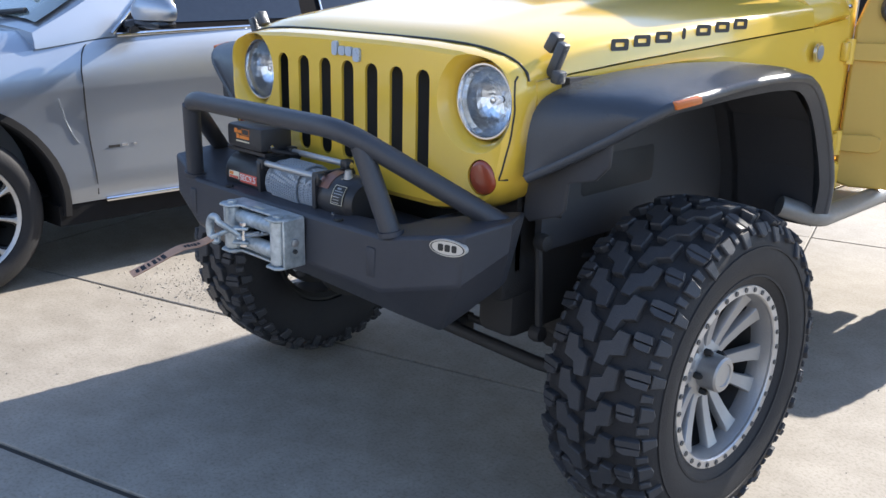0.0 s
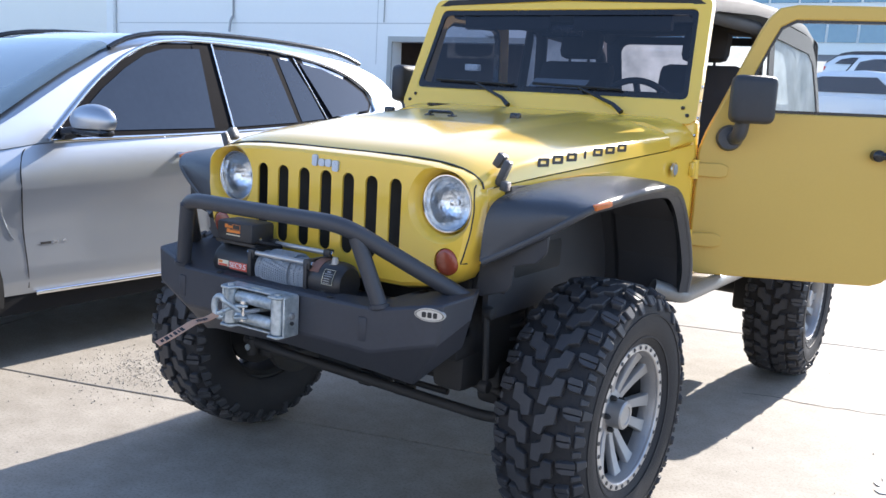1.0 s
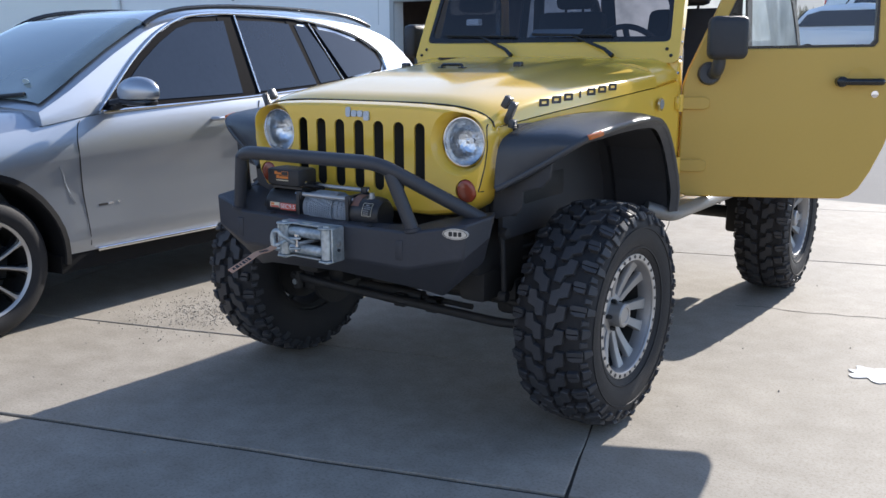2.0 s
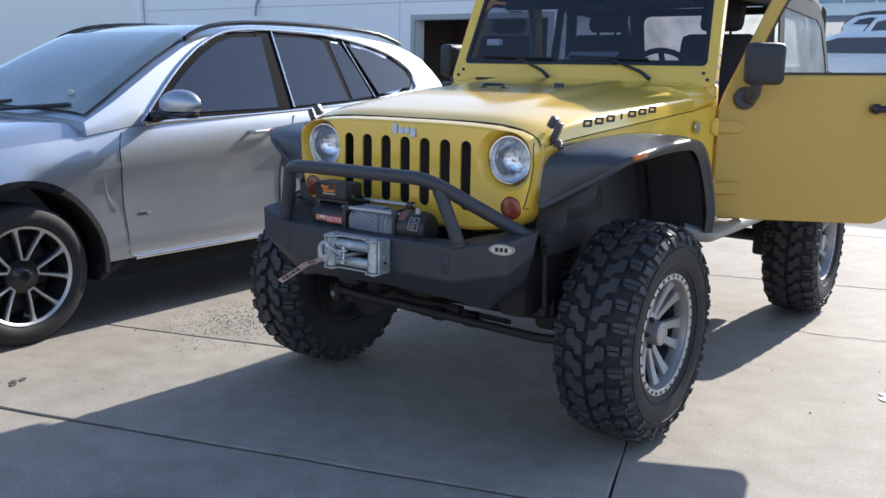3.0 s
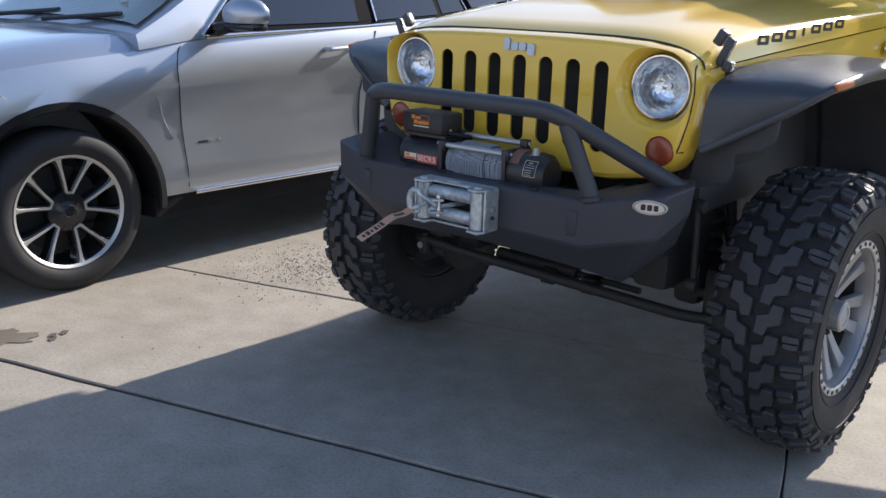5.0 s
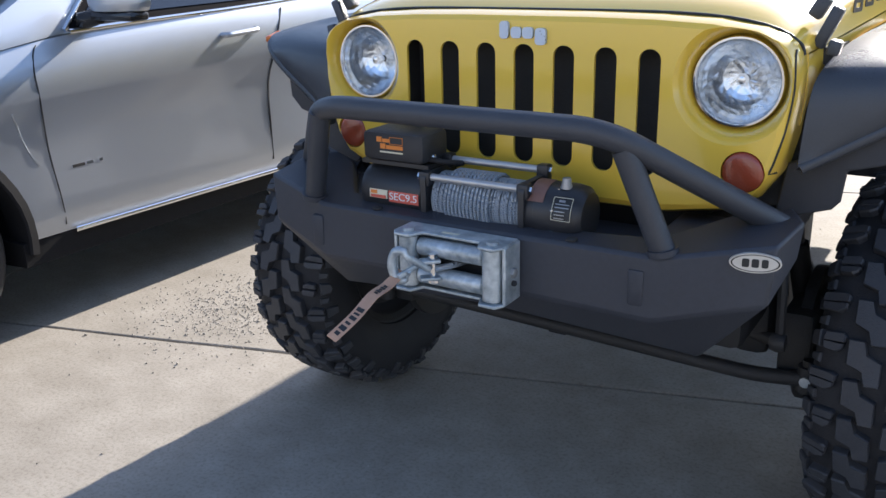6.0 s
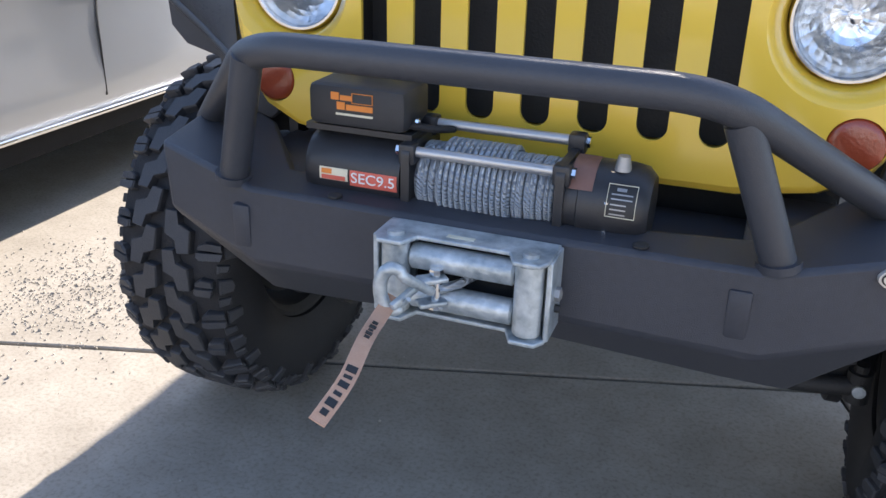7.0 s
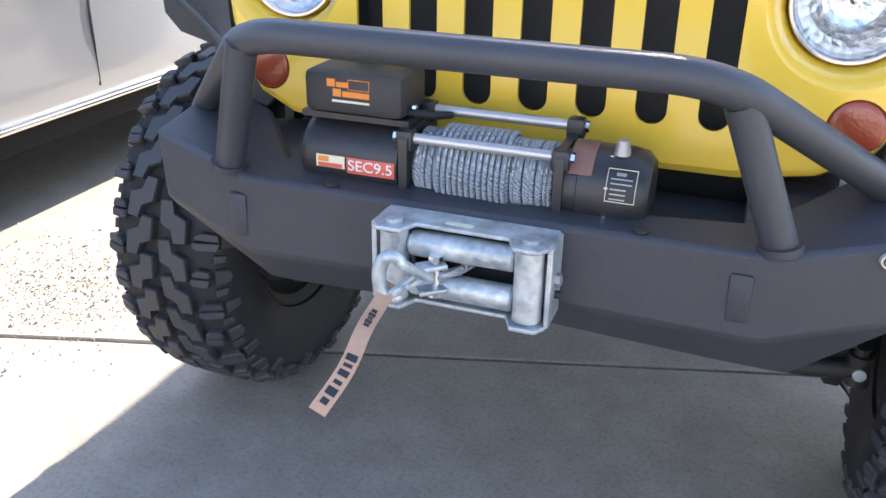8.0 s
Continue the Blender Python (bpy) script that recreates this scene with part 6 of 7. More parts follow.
# arch cladding, tyre and wheel
for y in (-0.43, 2.6):
    rows = []
    for k in range(25):
        a = radians(-8 + 196 * k / 24)
        ring = []
        for r, o in ((0.447, -0.12), (0.447, 0.006), (0.455, 0.012), (0.487, 0.006), (0.49, -0.12)):
            yy, zz = y + r * math.cos(a), 0.385 + r * math.sin(a)
            ring.append((suv_x(min(max(yy, -1.2), 3.2), min(max(zz, 0.47), 0.95)) + o - 0.004, yy, zz))
        rows.append(ring)
    part("arch_trim", rings_skin(bmesh.new(), rows), CLAD, suv, "black plastic wheel arch trim", 40)
    bm = bmesh.new()
    arc = [(y + 0.483 * math.cos(a), 0.385 + 0.483 * math.sin(a)) for a in (radians(-12 + 204 * k / 24) for k in range(25))]
    rings_skin(bm, [[(SX + u, a, b) for a, b in arc] for u in (0.35, 0.84)], True, False)
    bm.faces.new([bm.verts.new((SX + 0.35, a, b)) for a, b in arc])
    part("arch_liner", bm, CLAD, suv)
    wm = pose(SX + 0.82, y, 0.372)
    bm = lathe(bmesh.new(), [(0.262, 0.105), (0.268, 0.115), (0.3, 0.128), (0.335, 0.125), (0.358, 0.108), (0.371, 0.09), (0.373, 0.0), (0.371, -0.09), (0.355, -0.11), (0.26, -0.1), (0.25, 0.0)], 56, None, True)
    t = part("wheel", bm, RUBBER, suv, "black road tyre on a two-tone alloy wheel")
    t.matrix_local = wm
    bm = lathe(bmesh.new(), [(0.247, 0.104), (0.252, 0.112), (0.262, 0.116), (0.266, 0.108), (0.258, 0.1)], 56, None, True)
    part("rim", bm, ALLOY, t, "bright rim edge")
    bm = lathe(bmesh.new(), [(0.257, 0.1), (0.245, 0.03), (0.24, -0.08), (0.26, -0.08), (0.262, 0.098)], 56, None, True)
    part("barrel", bm, INK, t)
    bm = lathe(bmesh.new(), [(0.001, -0.01), (0.2, -0.01), (0.2, -0.03), (0.001, -0.03)], 40)
    part("brake_disc", bm, UNDER, t)
    for k in range(5):
        bm = bmesh.new()
        for o in (-1, 1):
            rows = []
            for r, c, w, f in ((0.086, 9.6, 0.0055, 0.09), (0.14, 13.6, 0.0058, 0.095), (0.2, 16.4, 0.0065, 0.101), (0.234, 17.5, 0.009, 0.105), (0.252, 18.0, 0.017, 0.107)):
                a = radians(72 * k - 10 + o * c)
                m = Matrix.Rotation(a, 4, "X")
                rows.append([m @ Vector(p) for p in ((f - 0.03, -w, r), (f - 0.002, -w, r), (f, -w + 0.004, r), (f, w - 0.004, r), (f - 0.002, w, r), (f - 0.03, w, r))])
            rings_skin(bm, rows)
            back = [[p + Vector((-0.008, 0, 0)) + (p - (r[2] + r[3]) / 2) * 1.1 for p in r] for r in rows]
            part("spoke_back", rings_skin(bmesh.new(), back), BLACK_GLOSS, t)
        turn = Matrix.Rotation(radians(72 * k - 10), 4, "X")
        box(bm, 0.062, 0.0902, -0.017, 0.017, 0.081, 0.091, 0.0, turn)
        part("spoke", bm, ALLOY, t, "thin bright double spoke")
    bm = lathe(bmesh.new(), [(0.001, 0.098), (0.028, 0.098), (0.034, 0.092), (0.065, 0.084), (0.092, 0.08), (0.094, 0.03), (0.001, 0.03)], 32)
    part("hub", bm, BLACK_GLOSS, t)
    bm = lathe(bmesh.new(), [(0.0265, 0.0982), (0.0265, 0.1), (0.0225, 0.1), (0.0225, 0.0982)], 28, None, True)
    part("hub_ring", bm, CHROME, t)
# headlamp, marker and front bumper openings


def on_front(poly, off, name, mat, label=""):
    bm = bmesh.new()
    rings_skin(bm, [[(suv_x(y, z) + d, y - d * 0.7, z) for y, z in poly] for d in (-0.02, off)])
    return part(name, bm, mat, suv, label, 20)


def front_patch(low, high, y0, y1, off):
    """A skin that follows the rounded front corner between two height curves."""
    bm = bmesh.new()
    n, k = 18, 5
    g = []
    for i in range(n + 1):
        y = y0 + (y1 - y0) * i / n
        a, b = lerp_table(low, y), lerp_table(high, y)
        g.append([bm.verts.new((suv_x(y, a + (b - a) * j / k) + off * math.sin(math.pi * (0.08 + 0.84 * j / k)), y - off * 0.5, a + (b - a) * j / k)) for j in range(k + 1)])
    for a, b in zip(g, g[1:]):
        for j in range(k):
            bm.faces.new((a[j], a[j + 1], b[j + 1], b[j]))
    return bm


LAMP_LOW, LAMP_HIGH = [(-1.3, 0.77), (-1.05, 0.775), (-0.95, 0.81), (-0.86, 0.87), (-0.76, 0.925)], [(-1.3, 0.83), (-1.15, 0.9), (-1.0, 0.935), (-0.88, 0.945), (-0.76, 0.932)]
lamp = part("headlamp", front_patch(LAMP_LOW, LAMP_HIGH, -1.28, -0.765, 0.022), surface("lamp_housing", (0.1, 0.11, 0.13), (0.3, 0.32, 0.35), 0.15, 0.5, 14, 60, 0.5, 0.3, 40, 0.05, 0.8), suv, "clear headlamp wrapping the corner", 50)
for y, z, r in ((-1.12, 0.845, 0.032), (-1.0, 0.87, 0.034)):
    bm = lathe(bmesh.new(), [(r, -0.01), (r, 0.012), (r * 0.85, 0.016), (r * 0.7, 0.006), (0.001, 0.004)], 24, pose(suv_x(y, z) + 0.016, y - 0.008, z, 0, 0, -38))
    part("projector", bm, CHROME, lamp)
part("headlamp_strip", front_patch([(-1.25, 0.79), (-1.03, 0.79), (-0.86, 0.872)], [(-1.25, 0.8), (-1.03, 0.802), (-0.86, 0.884)], -1.22, -0.87, 0.03), CHROME, lamp)
on_front([(-0.905, 0.665), (-0.86, 0.76), (-0.79, 0.82), (-0.74, 0.845), (-0.75, 0.825), (-0.83, 0.745), (-0.875, 0.662)], 0.006, "side_marker", AMBER, "amber corner reflector")
on_front([(-1.25, 0.5), (-1.25, 0.6), (-1.13, 0.57), (-1.1, 0.52)], 0.004, "bumper_vent", INK)
bm = bmesh.new()
box(bm, SX - 0.75, SX + 0.7, -1.3, 3.6, 0.25, 0.37)
part("underbody", bm, UNDER, suv)
bm = lathe(bmesh.new(), [(0.022, 0.0), (0.022, 0.003), (0.001, 0.003)], 18, pose(0, 0, 0))
bmesh.ops.transform(bm, matrix=frame_on((SX + 0.52, 0.155, 1.297), (0.2, -0.5, -0.3), (0, 0.8, 0.6)), verts=bm.verts[:])
part("screen_sticker", bm, PAPER, suv)


# ---- pickup truck behind it ----
truck = thing("pickup_truck", "black pickup truck with red tail lamp near the wall", "truck")
TX, TY = -5.25, 0.56
bm = bmesh.new()
rings_skin(bm, [[(TX - 2.0 + (0.02 if y > TY - 0.1 else 0), y, 0.62), (TX, y, 0.62), (TX + 0.035, y, 0.95), (TX + 0.02, y, 1.25), (TX - 0.015, y, 1.5), (TX - 0.08, y, 1.53), (TX - 1.92, y, 1.53), (TX - 1.985, y, 1.5), (TX - 2.02, y, 1.25), (TX - 2.035, y, 0.95)] for y in (TY - 1.95, TY - 0.4, TY - 0.12, TY - 0.03, TY)])
bm = cut(bm, [lathe(bmesh.new(), [(0.47, -0.5), (0.47, 0.5)], 32, pose(TX, TY - 1.15, 0.5))])
part("bed", bm, DARK_PAINT, truck, "black cargo bed", 30)
bm = bmesh.new()
rings_skin(bm, [[(TX - 1.95, y, 0.6), (TX + 0.02, y, 0.6), (TX + 0.03, y, 1.0), (TX, y, 1.3 if y > TY - 4.2 else 1.15), (TX - 0.15, y, zr), (TX - 1.85, y, zr), (TX - 2.0, y, 1.3 if y > TY - 4.2 else 1.15), (TX - 2.03, y, 1.0)] for y, zr in ((TY - 5.6, 1.2), (TY - 4.2, 1.35), (TY - 3.6, 1.92), (TY - 3.2, 2.0), (TY - 2.3, 1.98), (TY - 2.02, 1.9))])
part("cab", bm, DARK_PAINT, truck, "", 30)
lamp = prism(bmesh.new(), [(TY - 0.1, 1.06), (TY - 0.05, 1.04), (TY + 0.012, 1.04), (TY + 0.012, 1.36), (TY - 0.17, 1.36), (TY - 0.17, 1.2)], "x", TX - 0.12, TX + 0.026)
lamp = part("tail_lamp", lamp, RED_LIGHT, truck, "red tail lamp with a pale middle band", 30)
bm = prism(bmesh.new(), [(TY - 0.12, 1.17), (TY + 0.016, 1.15), (TY + 0.016, 1.22), (TY - 0.14, 1.235)], "x", TX - 0.1, TX + 0.031)
part("pale_lens", bm, WHITE_PAINT, lamp)
letters("bed_lettering", "4X4", 0.14, frame_on((TX + 0.022, TY - 0.4, 1.33), (0, 1, 0), (-0.1, 0, 1)), WHITE_PRINT, truck, 0.002, "pale lettering", 0.5)
for y in (TY - 1.15, TY - 4.6):
    bm = lathe(bmesh.new(), [(0.2, 0.12), (0.36, 0.13), (0.4, 0.1), (0.4, -0.13), (0.2, -0.12)], 36, pose(TX - 0.16, y, 0.4), True)
    w = part("wheel", bm, RUBBER, truck)
    bm = lathe(bmesh.new(), [(0.001, 0.08), (0.12, 0.085), (0.2, 0.11), (0.21, 0.1), (0.21, -0.1), (0.001, -0.1)], 28, pose(TX - 0.16, y, 0.4))
    part("rim", bm, ALLOY_DARK, w)

# ---- building behind ----
WALL_Y, TOP = 12.0, 5.2
DX0, DX1, DZ = -8.95, -5.9, 2.45
bm = bmesh.new()
box(bm, -17.7, DX0, WALL_Y, WALL_Y + 0.3, -0.2, TOP)
box(bm, DX1, -4.6, WALL_Y, WALL_Y + 0.3, -0.2, TOP)
box(bm, DX0, DX1, WALL_Y, WALL_Y + 0.3, DZ, TOP)
solid("wall_north", bm, WALL, "pale painted workshop wall with a dark doorway", "wall", kind="structure", smooth=0)
bm = box(bmesh.new(), -45, -17.7, WALL_Y - 0.02, WALL_Y + 0.28, -0.2, TOP)
solid("wall_west", bm, WALL_BLUE, "pale grey painted wall panel", "wall", kind="structure", smooth=0)
bm = box(bmesh.new(), -17.86, -17.6, WALL_Y - 0.12, WALL_Y - 0.025, 0.2, TOP, 0.02)
solid("downpipe", bm, PIPE_WHITE, "white painted square downpipe on the wall", "pipe")
bm = bmesh.new()
ring_frame(bm, [(x, WALL_Y - 0.03, z) for x, z in ((DX0 - 0.1, 0.3), (DX1 + 0.1, 0.3), (DX1 + 0.1, DZ + 0.1), (DX0 - 0.1, DZ + 0.1))], [(x, WALL_Y - 0.03, z) for x, z in ((DX0, 0.3), (DX1, 0.3), (DX1, DZ), (DX0, DZ))], (0, 0.028, 0))
solid("door_1", bm, surface("grey_door_frame", (0.35, 0.35, 0.34), (0.42, 0.42, 0.4), 0.6), "grey steel doorway frame in the wall", "door frame", kind="structure", smooth=0)
bm = bmesh.new()
box(bm, DX0 - 1, DX1 + 1, WALL_Y + 3.0, WALL_Y + 3.1, 0, 3.2)
box(bm, DX0 - 1, DX1 + 1, WALL_Y + 0.3, WALL_Y + 3.0, 3.0, 3.1)
box(bm, DX0 - 1.1, DX0 - 1, WALL_Y + 0.3, WALL_Y + 3.0, 0, 3.1)
box(bm, DX1 + 1, DX1 + 1.1, WALL_Y + 0.3, WALL_Y + 3.0, 0, 3.1)
solid("wall_inside", bm, surface("dim_brown_room", (0.16, 0.12, 0.1), (0.22, 0.17, 0.14), 0.9), "dim brown room inside the doorway", "wall", kind="structure", smooth=0)
for x, z0 in ((-13.43, 2.95), (-9.17, 2.82)):
    bm = tube(bmesh.new(), [(x, WALL_Y - 0.03, TOP), (x, WALL_Y - 0.03, z0)], 0.02 if x < -10 else 0.012, 8)
    if x < -10:
        tube(bm, bend([(x, WALL_Y - 0.03, z0), (x, WALL_Y - 0.1, z0 - 0.1), (x + 0.03, WALL_Y - 0.16, z0 - 0.35)], 0.05), 0.03, 8)
    solid("wall_conduit", bm, surface("grey_conduit", (0.3, 0.3, 0.3), (0.4, 0.4, 0.39), 0.6), "thin grey conduit running down the wall", "conduit")
for x, z in ((-7.0, 2.0), (-6.6, 2.62)):
    bm = box(bmesh.new(), x - 0.14, x + 0.14, WALL_Y - 0.15, WALL_Y - 0.005, z - 0.06, z + 0.06, 0.02)
    solid("wall_lamp", bm, PIPE_WHITE, "small white lamp box beside the doorway", "lamp")


WALL_JOINT = surface("grey_wall_joint", (0.5, 0.5, 0.5), (0.58, 0.58, 0.57), 0.8, 0.0, 2, 20)
for x0, x1, z0, z1 in ((-17.5, -4.7, 2.79, 2.81), (-9.36, -9.345, 2.0, TOP)):
    bm = box(bmesh.new(), x0, x1, WALL_Y - 0.004, WALL_Y - 0.0005, z0, z1)
    solid("trim", bm, WALL_JOINT, "faint grey joint between wall panels", "trim", kind="structure", smooth=0)
# added wall out of view; its height and grey set fill light and reflections
bm = box(bmesh.new(), -30, 30, -12.3, -12.0, -0.2, 4.5)
solid("wall_south", bm, surface("plain_grey_wall", (0.26, 0.27, 0.28), (0.34, 0.35, 0.36), 0.8, 0.0, 0.4, 14), "unseen plain grey wall added behind the camera, shaping bounce light", "wall", kind="structure", smooth=0)

# ---- cars parked further up the lot ----
def parked_car(name, label, x, y, turn, paint, h, length, w, group="cars up the lot"):
    z = rise(x, y) + 0.02
    car = thing(name, label, "car", pose(x, y, z, 0, 0, turn), group)
    rows = []
    k = length / 2
    for f, zt, s in ((-1.0, 0.55, 0.8), (-0.97, 0.72, 0.92), (-0.6, 0.86, 0.99), (-0.2, 0.92, 1.0), (0.5, 0.96, 1.0), (0.93, 0.98, 0.95), (1.0, 0.7, 0.85)):
        rows.append([(-w * s, f * k, 0.4), (-w * s, f * k, 0.62), (-w * s * 0.95, f * k, zt - 0.03), (-w * s * 0.8, f * k, zt), (w * s * 0.8, f * k, zt), (w * s * 0.95, f * k, zt - 0.03), (w * s, f * k, 0.62), (w * s, f * k, 0.4), (w * s * 0.9, f * k, 0.25), (-w * s * 0.9, f * k, 0.25)])
    part("body", rings_skin(bmesh.new(), rows), paint, car, "", 30)
    rows, glass = [], []
    for f, zt, s in ((-0.45, 0.93, 0.86), (-0.12, h - 0.05, 0.72), (0.1, h, 0.72), (0.6, h - 0.03, 0.71), (0.78, h - 0.1, 0.72), (0.97, 1.0, 0.85)):
        rows.append([(-w * 0.9, f * k, 0.9), (-w * s - 0.02, f * k, zt - 0.1 if zt > 1.1 else 0.91), (-w * s * 0.85, f * k, zt), (w * s * 0.85, f * k, zt), (w * s + 0.02, f * k, zt - 0.1 if zt > 1.1 else 0.91), (w * 0.9, f * k, 0.9)])
    part("cabin", rings_skin(bmesh.new(), rows), paint, car, "", 30)
    for s in (1, -1):
        bm = bmesh.new()
        rings_skin(bm, [[(s * (w * 0.885 - (zz - 0.95) / (h - 0.95) * w * 0.165 + o), f * k, zz) for f, zz in ((-0.36, 0.99), (-0.1, h - 0.16), (0.55, h - 0.14), (0.72, h - 0.22), (0.82, 1.02))] for o in (-0.02, 0.02)])
        part("side_window", bm, TINT, car, "", 20)
        for f in (-0.62, 0.62):
            bm = lathe(bmesh.new(), [(0.2, 0.09), (0.29, 0.1), (0.32, 0.07), (0.32, -0.1), (0.2, -0.1)], 24, pose(s * (w - 0.08), f * k, 0.31, 0, 0, 0 if s > 0 else 180), True)
            wh = part("wheel", bm, RUBBER, car)
            bm = lathe(bmesh.new(), [(0.001, 0.07), (0.2, 0.08), (0.2, -0.05), (0.001, -0.05)], 20, pose(s * (w - 0.08), f * k, 0.31, 0, 0, 0 if s > 0 else 180))
            part("rim", bm, ALLOY_DARK, wh)
    bm = bmesh.new()
    rings_skin(bm, [[(u * w * q, f * k + o, zz) for u in (-1, 1) for f, zz, q in (((0.955, 1.06, 0.72), (0.805, h - 0.12, 0.6)) if u < 0 else ((0.805, h - 0.12, 0.6), (0.955, 1.06, 0.72)))] for o in (0.0, 0.03)])
    part("rear_window", bm, TINT, car, "", 20)
    for s in (1, -1):
        bm = box(bmesh.new(), s * w * 0.72 - 0.12, s * w * 0.72 + 0.12, 0.93 * k, 0.985 * k, 0.75, 0.93, 0.02)
        part("tail_lamp", bm, RED_LIGHT, car)
    return car


parked_car("white_hatchback", "pale white hatchback parked up the lot", -1.05, 19.5, 62, WHITE_PAINT, 1.5, 4.2, 0.87)
parked_car("white_wagon", "white sport utility car parked behind the hatchback", -0.9, 26.0, 70, WHITE_PAINT, 1.72, 4.7, 0.92)
parked_car("dark_sedan", "dark sedan parked along the far roadside", -4.6, 44, 95, DARK_PAINT, 1.42, 4.7, 0.9)
parked_car("dark_sedan", "dark sedan parked along the far roadside", 0.6, 45.5, 86, DARK_PAINT, 1.42, 4.7, 0.9)
parked_car("pale_sedan", "pale sedan standing by the dry bank", -3.6, 37, 100, WHITE_PAINT, 1.42, 4.6, 0.88)
bm = bmesh.new()
rings_skin(bm, [[(x, 30.5 + 0.6 * math.sin(x * 0.4), rise(x, 30.5) - 0.3), (x, 32.2, rise(x, 32) + 0.45 + 0.25 * math.sin(x * 0.9)), (x, 34, rise(x, 34) + 0.3), (x, 35.5, rise(x, 35.5) - 0.3)] for x in range(-26, 15, 2)])
solid("grass_bank", bm, SOIL, "dry grass bank beside the road", "bank", kind="structure")
random.seed(5)
bm = bmesh.new()
for i in range(900):
    x, y = random.uniform(-9, 3), random.uniform(31, 35)
    z = rise(x, y) + 0.3
    h = random.uniform(0.2, 0.75)
    a = random.uniform(0, 6.3)
    vs = [bm.verts.new(p) for p in ((x - 0.05 * math.cos(a), y - 0.05 * math.sin(a), z), (x + 0.05 * math.cos(a), y + 0.05 * math.sin(a), z), (x + random.uniform(-0.2, 0.2), y + random.uniform(-0.2, 0.2), z + h))]
    bm.faces.new(vs)
solid("dry_grass", bm, SOIL, "tufts of dry grass on the bank", "grass", kind="stuff", smooth=0)
far = thing("glass_building", "long low building with blue glass bands in the distance", "building", pose(-12, 95, rise(0, 95)))
bm = box(bmesh.new(), -40, 40, 0, 14, -1, 9.5)
part("wall", bm, WALL, far)
for row in range(2):
    for i in range(26):
        bm = box(bmesh.new(), -38 + i * 2.95, -35.3 + i * 2.95, -0.12, -0.02, 1.2 + row * 3.9, 3.9 + row * 3.9)
        part("window", bm, BLUE_GLASS, far)

# ---- concrete yard ----
yard = tagged(new("pavement"), "old concrete slabs with dark dirty joints", "pavement", kind="structure")
TURN = radians(16.4)
ca, sa = math.cos(TURN), math.sin(TURN)
ORIGIN = Vector((1.022, -0.258, 0.0))


def slab_world(p, q):
    return Vector((ORIGIN.x + p * ca - q * sa, ORIGIN.y + p * sa + q * ca, 0.0))


random.seed(11)
ROWS_Q = [-9.9, -7.4, -4.95, -2.47, 0.0, 1.208, 3.95, 6.25, 8.6]
COLS_P = [-14.4, -10.8, -7.2, -3.6, 0.0, 3.6, 7.2, 10.8]
for q0, upper in zip(ROWS_Q, ROWS_Q[1:]):
    for p0, p1 in zip(COLS_P, COLS_P[1:]):
        # the extra joint ends at the column under the vehicle
        if p0 >= 0.0 and q0 == 1.208:
            continue
        q1 = 3.95 if p0 >= 0.0 and q0 == 0.0 else upper
        gap = 0.005
        if 1.208 in (q0, q1):
            gap = 0.004
        if 0.0 in (q0, q1):
            gap = 0.011
        n = 12
        edge = []
        for (a, b), (c, d) in (((p0, q0), (p1, q0)), ((p1, q0), (p1, q1)), ((p1, q1), (p0, q1)), ((p0, q1), (p0, q0))):
            for k in range(n):
                t = k / n
                p, q = a + (c - a) * t, b + (d - b) * t
                wob = noise.noise((p * 3.1, q * 3.1, 0.0)) * 0.012 + noise.noise((p * 17, q * 17, 2.0)) * 0.0035
                if b == d:
                    q += wob
                    q += gap if b == q0 else -gap
                    p += gap if k == 0 and a == p0 else (-gap if k == 0 else 0)
                else:
                    p += wob * 0.5
                    p += -0.004 if a == p1 else 0.004
                    q += gap if k == 0 and b == q0 else (-gap if k == 0 else 0)
                edge.append(slab_world(p, q))
        c = slab_world((p0 + p1) / 2, (q0 + q1) / 2)
        bm = bmesh.new()
        low = [e - c + Vector((0, 0, -0.03)) for e in edge]
        top1 = [e - c + Vector((0, 0, -0.003)) for e in edge]
        top2 = [(e - c) * (1 - 0.004 / max(0.3, (e - c).length)) for e in edge]
        rings_skin(bm, [low, top1, top2])
        s = part("slab", bm, CONCRETE, yard, "", 0)
        s.location = c + Vector((0, 0, random.uniform(-0.0015, 0.0)))
bm = box(bmesh.new(), -16, 13, -12, 9, -0.034, -0.01)
part("joint_bed", bm, JOINT, yard, "dark dirt in the joints")

# a wandering crack across one slab
line = []
for k in range(61):
    p = 0.55 + 3.0 * k / 60
    line.append(slab_world(p, 2.56 + 0.05 * noise.noise((p * 2.3, 0.0, 4.0)) + 0.025 * noise.noise((p * 9.0, 0.0, 7.0))) + Vector((0, 0, 0.0012)))
bm = bmesh.new()
g = [[bm.verts.new(c + Vector((0, o * (0.0035 + 0.003 * noise.noise((c.x * 14, c.y * 14, 1.0))), 0))) for o in (-1, 1)] for c in line]
for a, b in zip(g, g[1:]):
    bm.faces.new((a[0], b[0], b[1], a[1]))
solid("crack", bm, JOINT, "thin dark crack wandering across a slab", "crack", kind="structure", smooth=0)

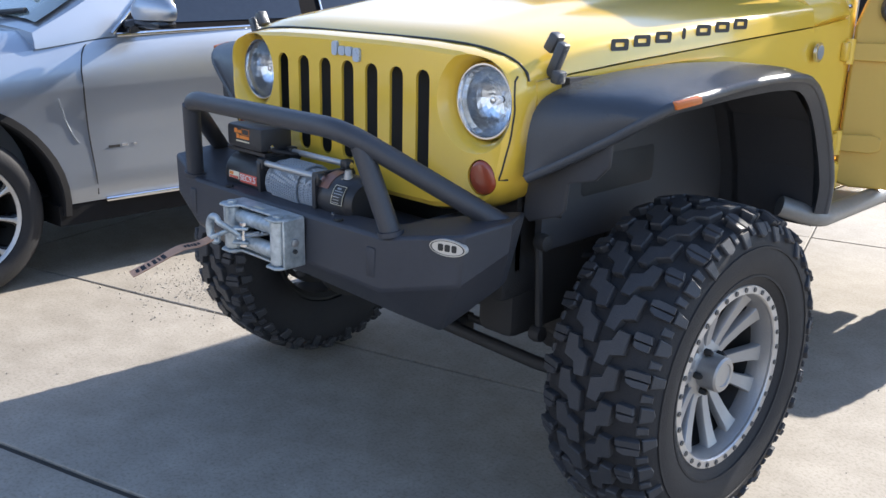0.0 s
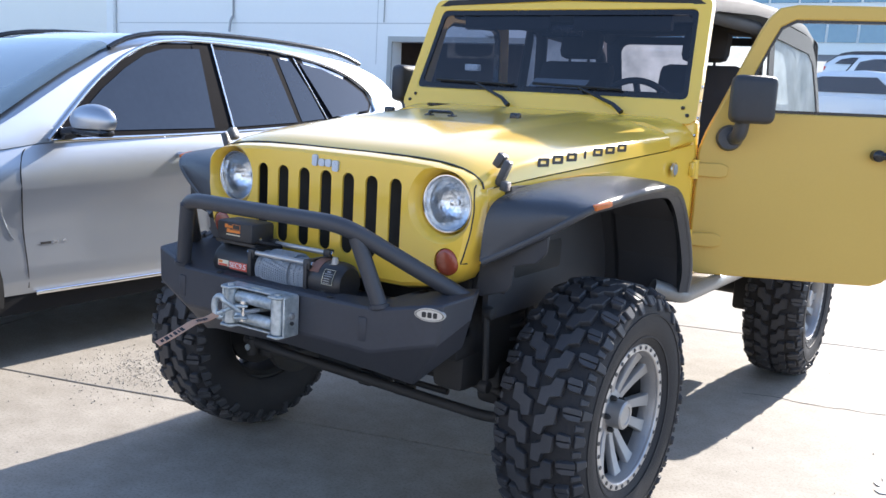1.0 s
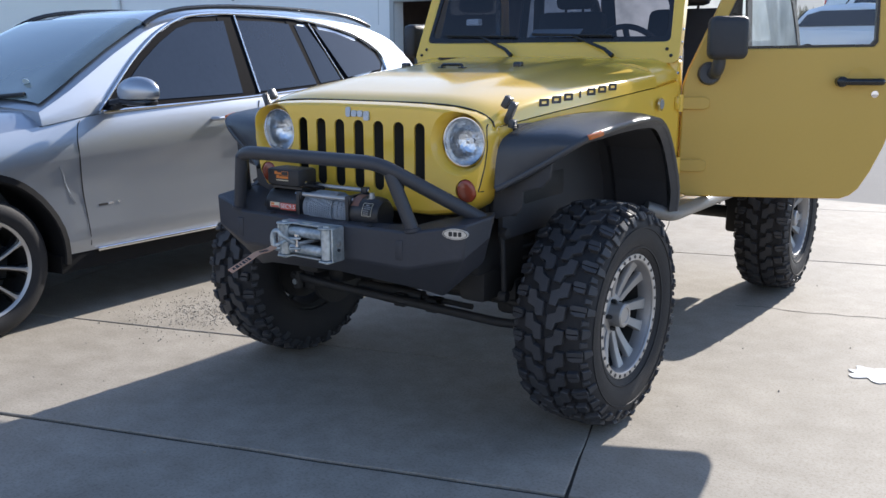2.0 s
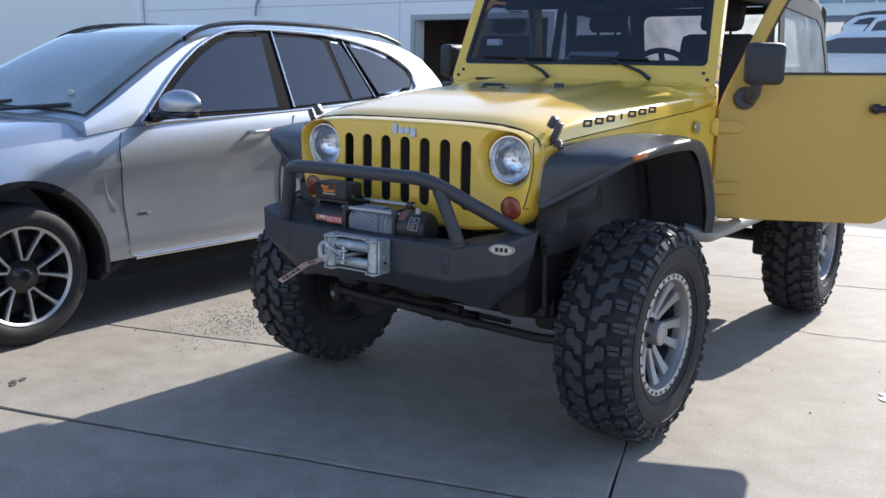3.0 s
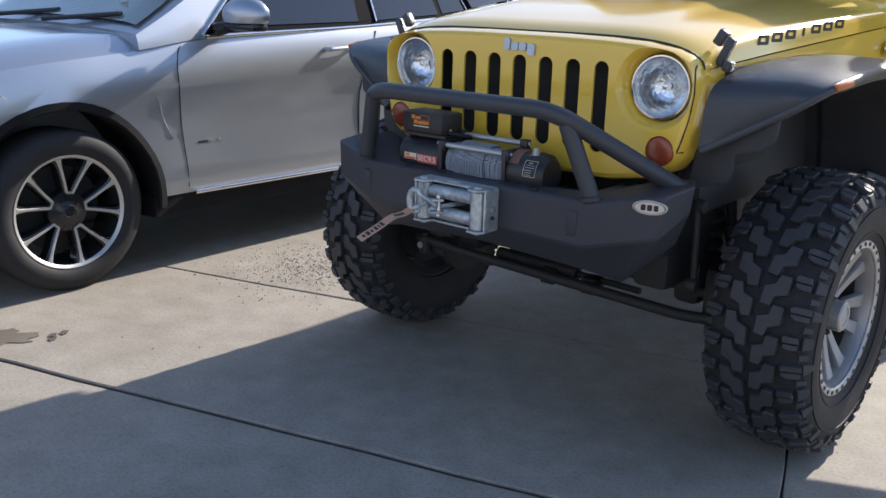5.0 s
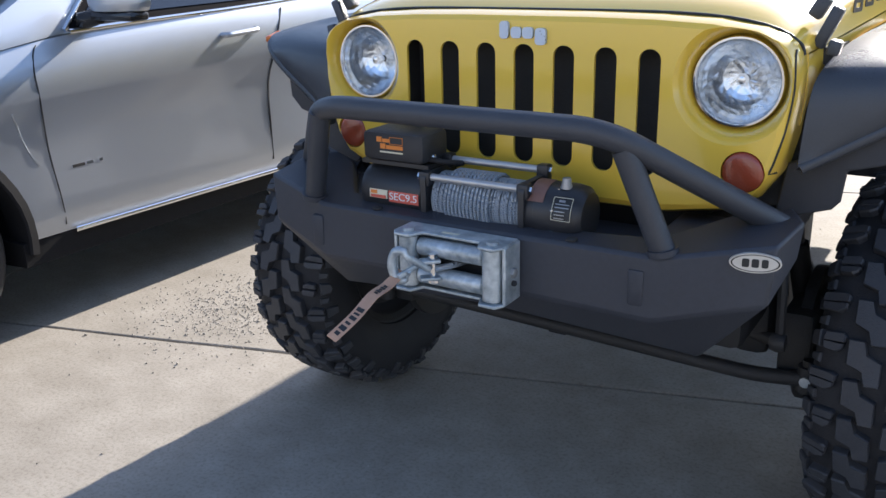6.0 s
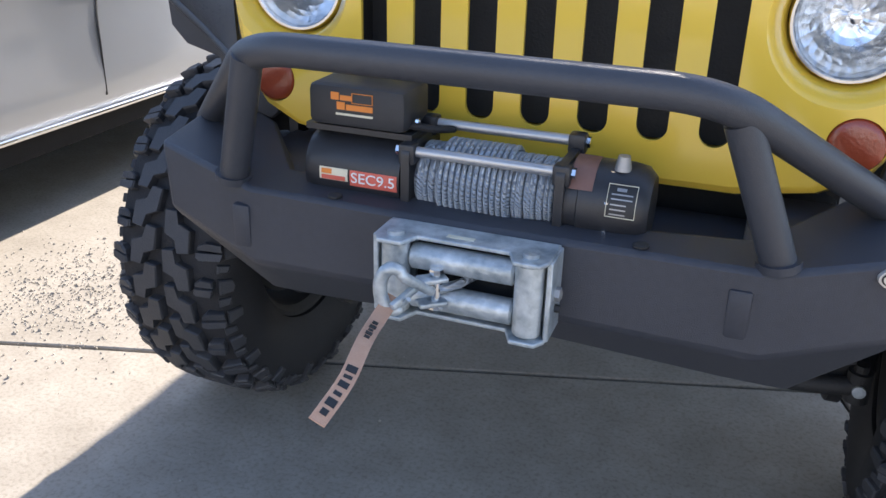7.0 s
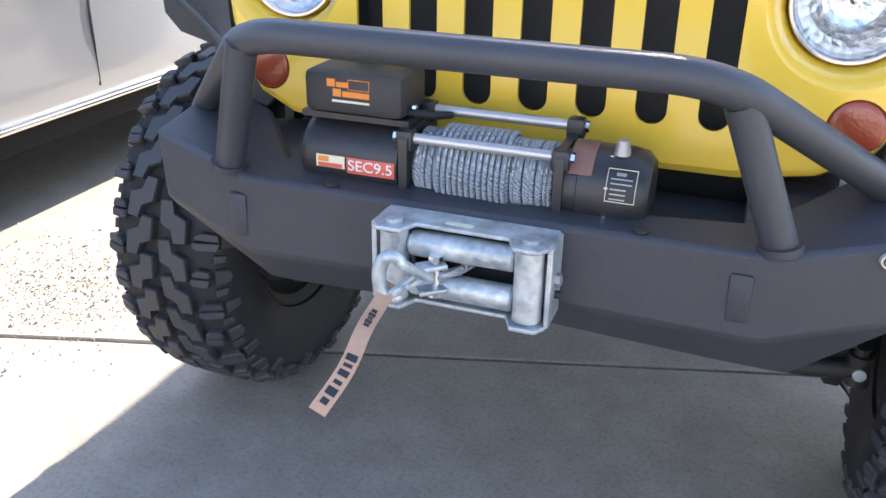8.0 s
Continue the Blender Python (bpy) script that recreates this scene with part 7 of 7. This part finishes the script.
# pebbles and grit on the worn patch
random.seed(3)
bm = bmesh.new()
for i in range(1700):
    x, y = random.gauss(-1.66, 0.2), random.gauss(0.58, 0.2)
    if i > 1600:
        x, y = random.uniform(-2.1, 2.2), random.uniform(-1.6, 3.2)
    r = random.uniform(0.0015, 0.0042) * (1.6 if random.random() < 0.06 else 1)
    bmesh.ops.create_icosphere(bm, subdivisions=1, radius=r, matrix=pose(x, y, r * 0.25, random.uniform(0, 90), random.uniform(0, 90), random.uniform(0, 360)) @ Matrix.Diagonal((1.3, 1, 0.5, 1)))
solid("gravel", bm, PEBBLE, "loose gravel and grit on the worn concrete", "gravel", kind="stuff", smooth=0)


def splat(name, x, y, rx, ry, turn, z, mat, label, seed, cat="stain"):
    pts = []
    for k in range(40):
        a = 2 * math.pi * k / 40
        f = 1 + 0.55 * noise.noise((math.cos(a) * 1.6 + seed, math.sin(a) * 1.6, seed)) + 0.3 * noise.noise((math.cos(a) * 5 + seed, math.sin(a) * 5, seed))
        pts.append(pose(x, y, 0, 0, 0, turn) @ Vector((rx * f * math.cos(a), ry * f * math.sin(a), 0)))
    bm = rings_skin(bmesh.new(), [[p + Vector((0, 0, 0.0005)) for p in pts], [p + Vector((0, 0, z)) for p in pts]])
    return solid(name, bm, mat, label, cat)


splat("wet_stain", -1.89, -0.985, 0.17, 0.1, 50, 0.0035, surface("damp_concrete", (0.14, 0.12, 0.1), (0.2, 0.175, 0.145), 0.35, 0, 6, 60), "damp brown stain on the concrete beside the silver car", 2.0)
splat("white_spill", -2.02, -1.2, 0.2, 0.085, 35, 0.007, surface("dried_white_spill", (0.36, 0.34, 0.31), (0.68, 0.66, 0.62), 0.7, 0, 16, 90, 0.3, 0.5, 60), "dried white spill on the concrete", 5.0)
splat("white_spill", 1.69, 1.57, 0.11, 0.1, 10, 0.004, surface("pale_patch", (0.46, 0.45, 0.42), (0.56, 0.55, 0.52), 0.3, 0, 12, 60), "pale glossy patch on sunlit concrete", 8.0)
for x, y in ((-1.725, -0.79), (-1.69, -0.81), (-1.72, -0.745)):
    splat("oil_spot", x, y, 0.014, 0.026, 40, 0.003, surface("oily_mark", (0.07, 0.06, 0.05), (0.12, 0.1, 0.085), 0.6), "small dark oily mark on the concrete", x * 7 + y)
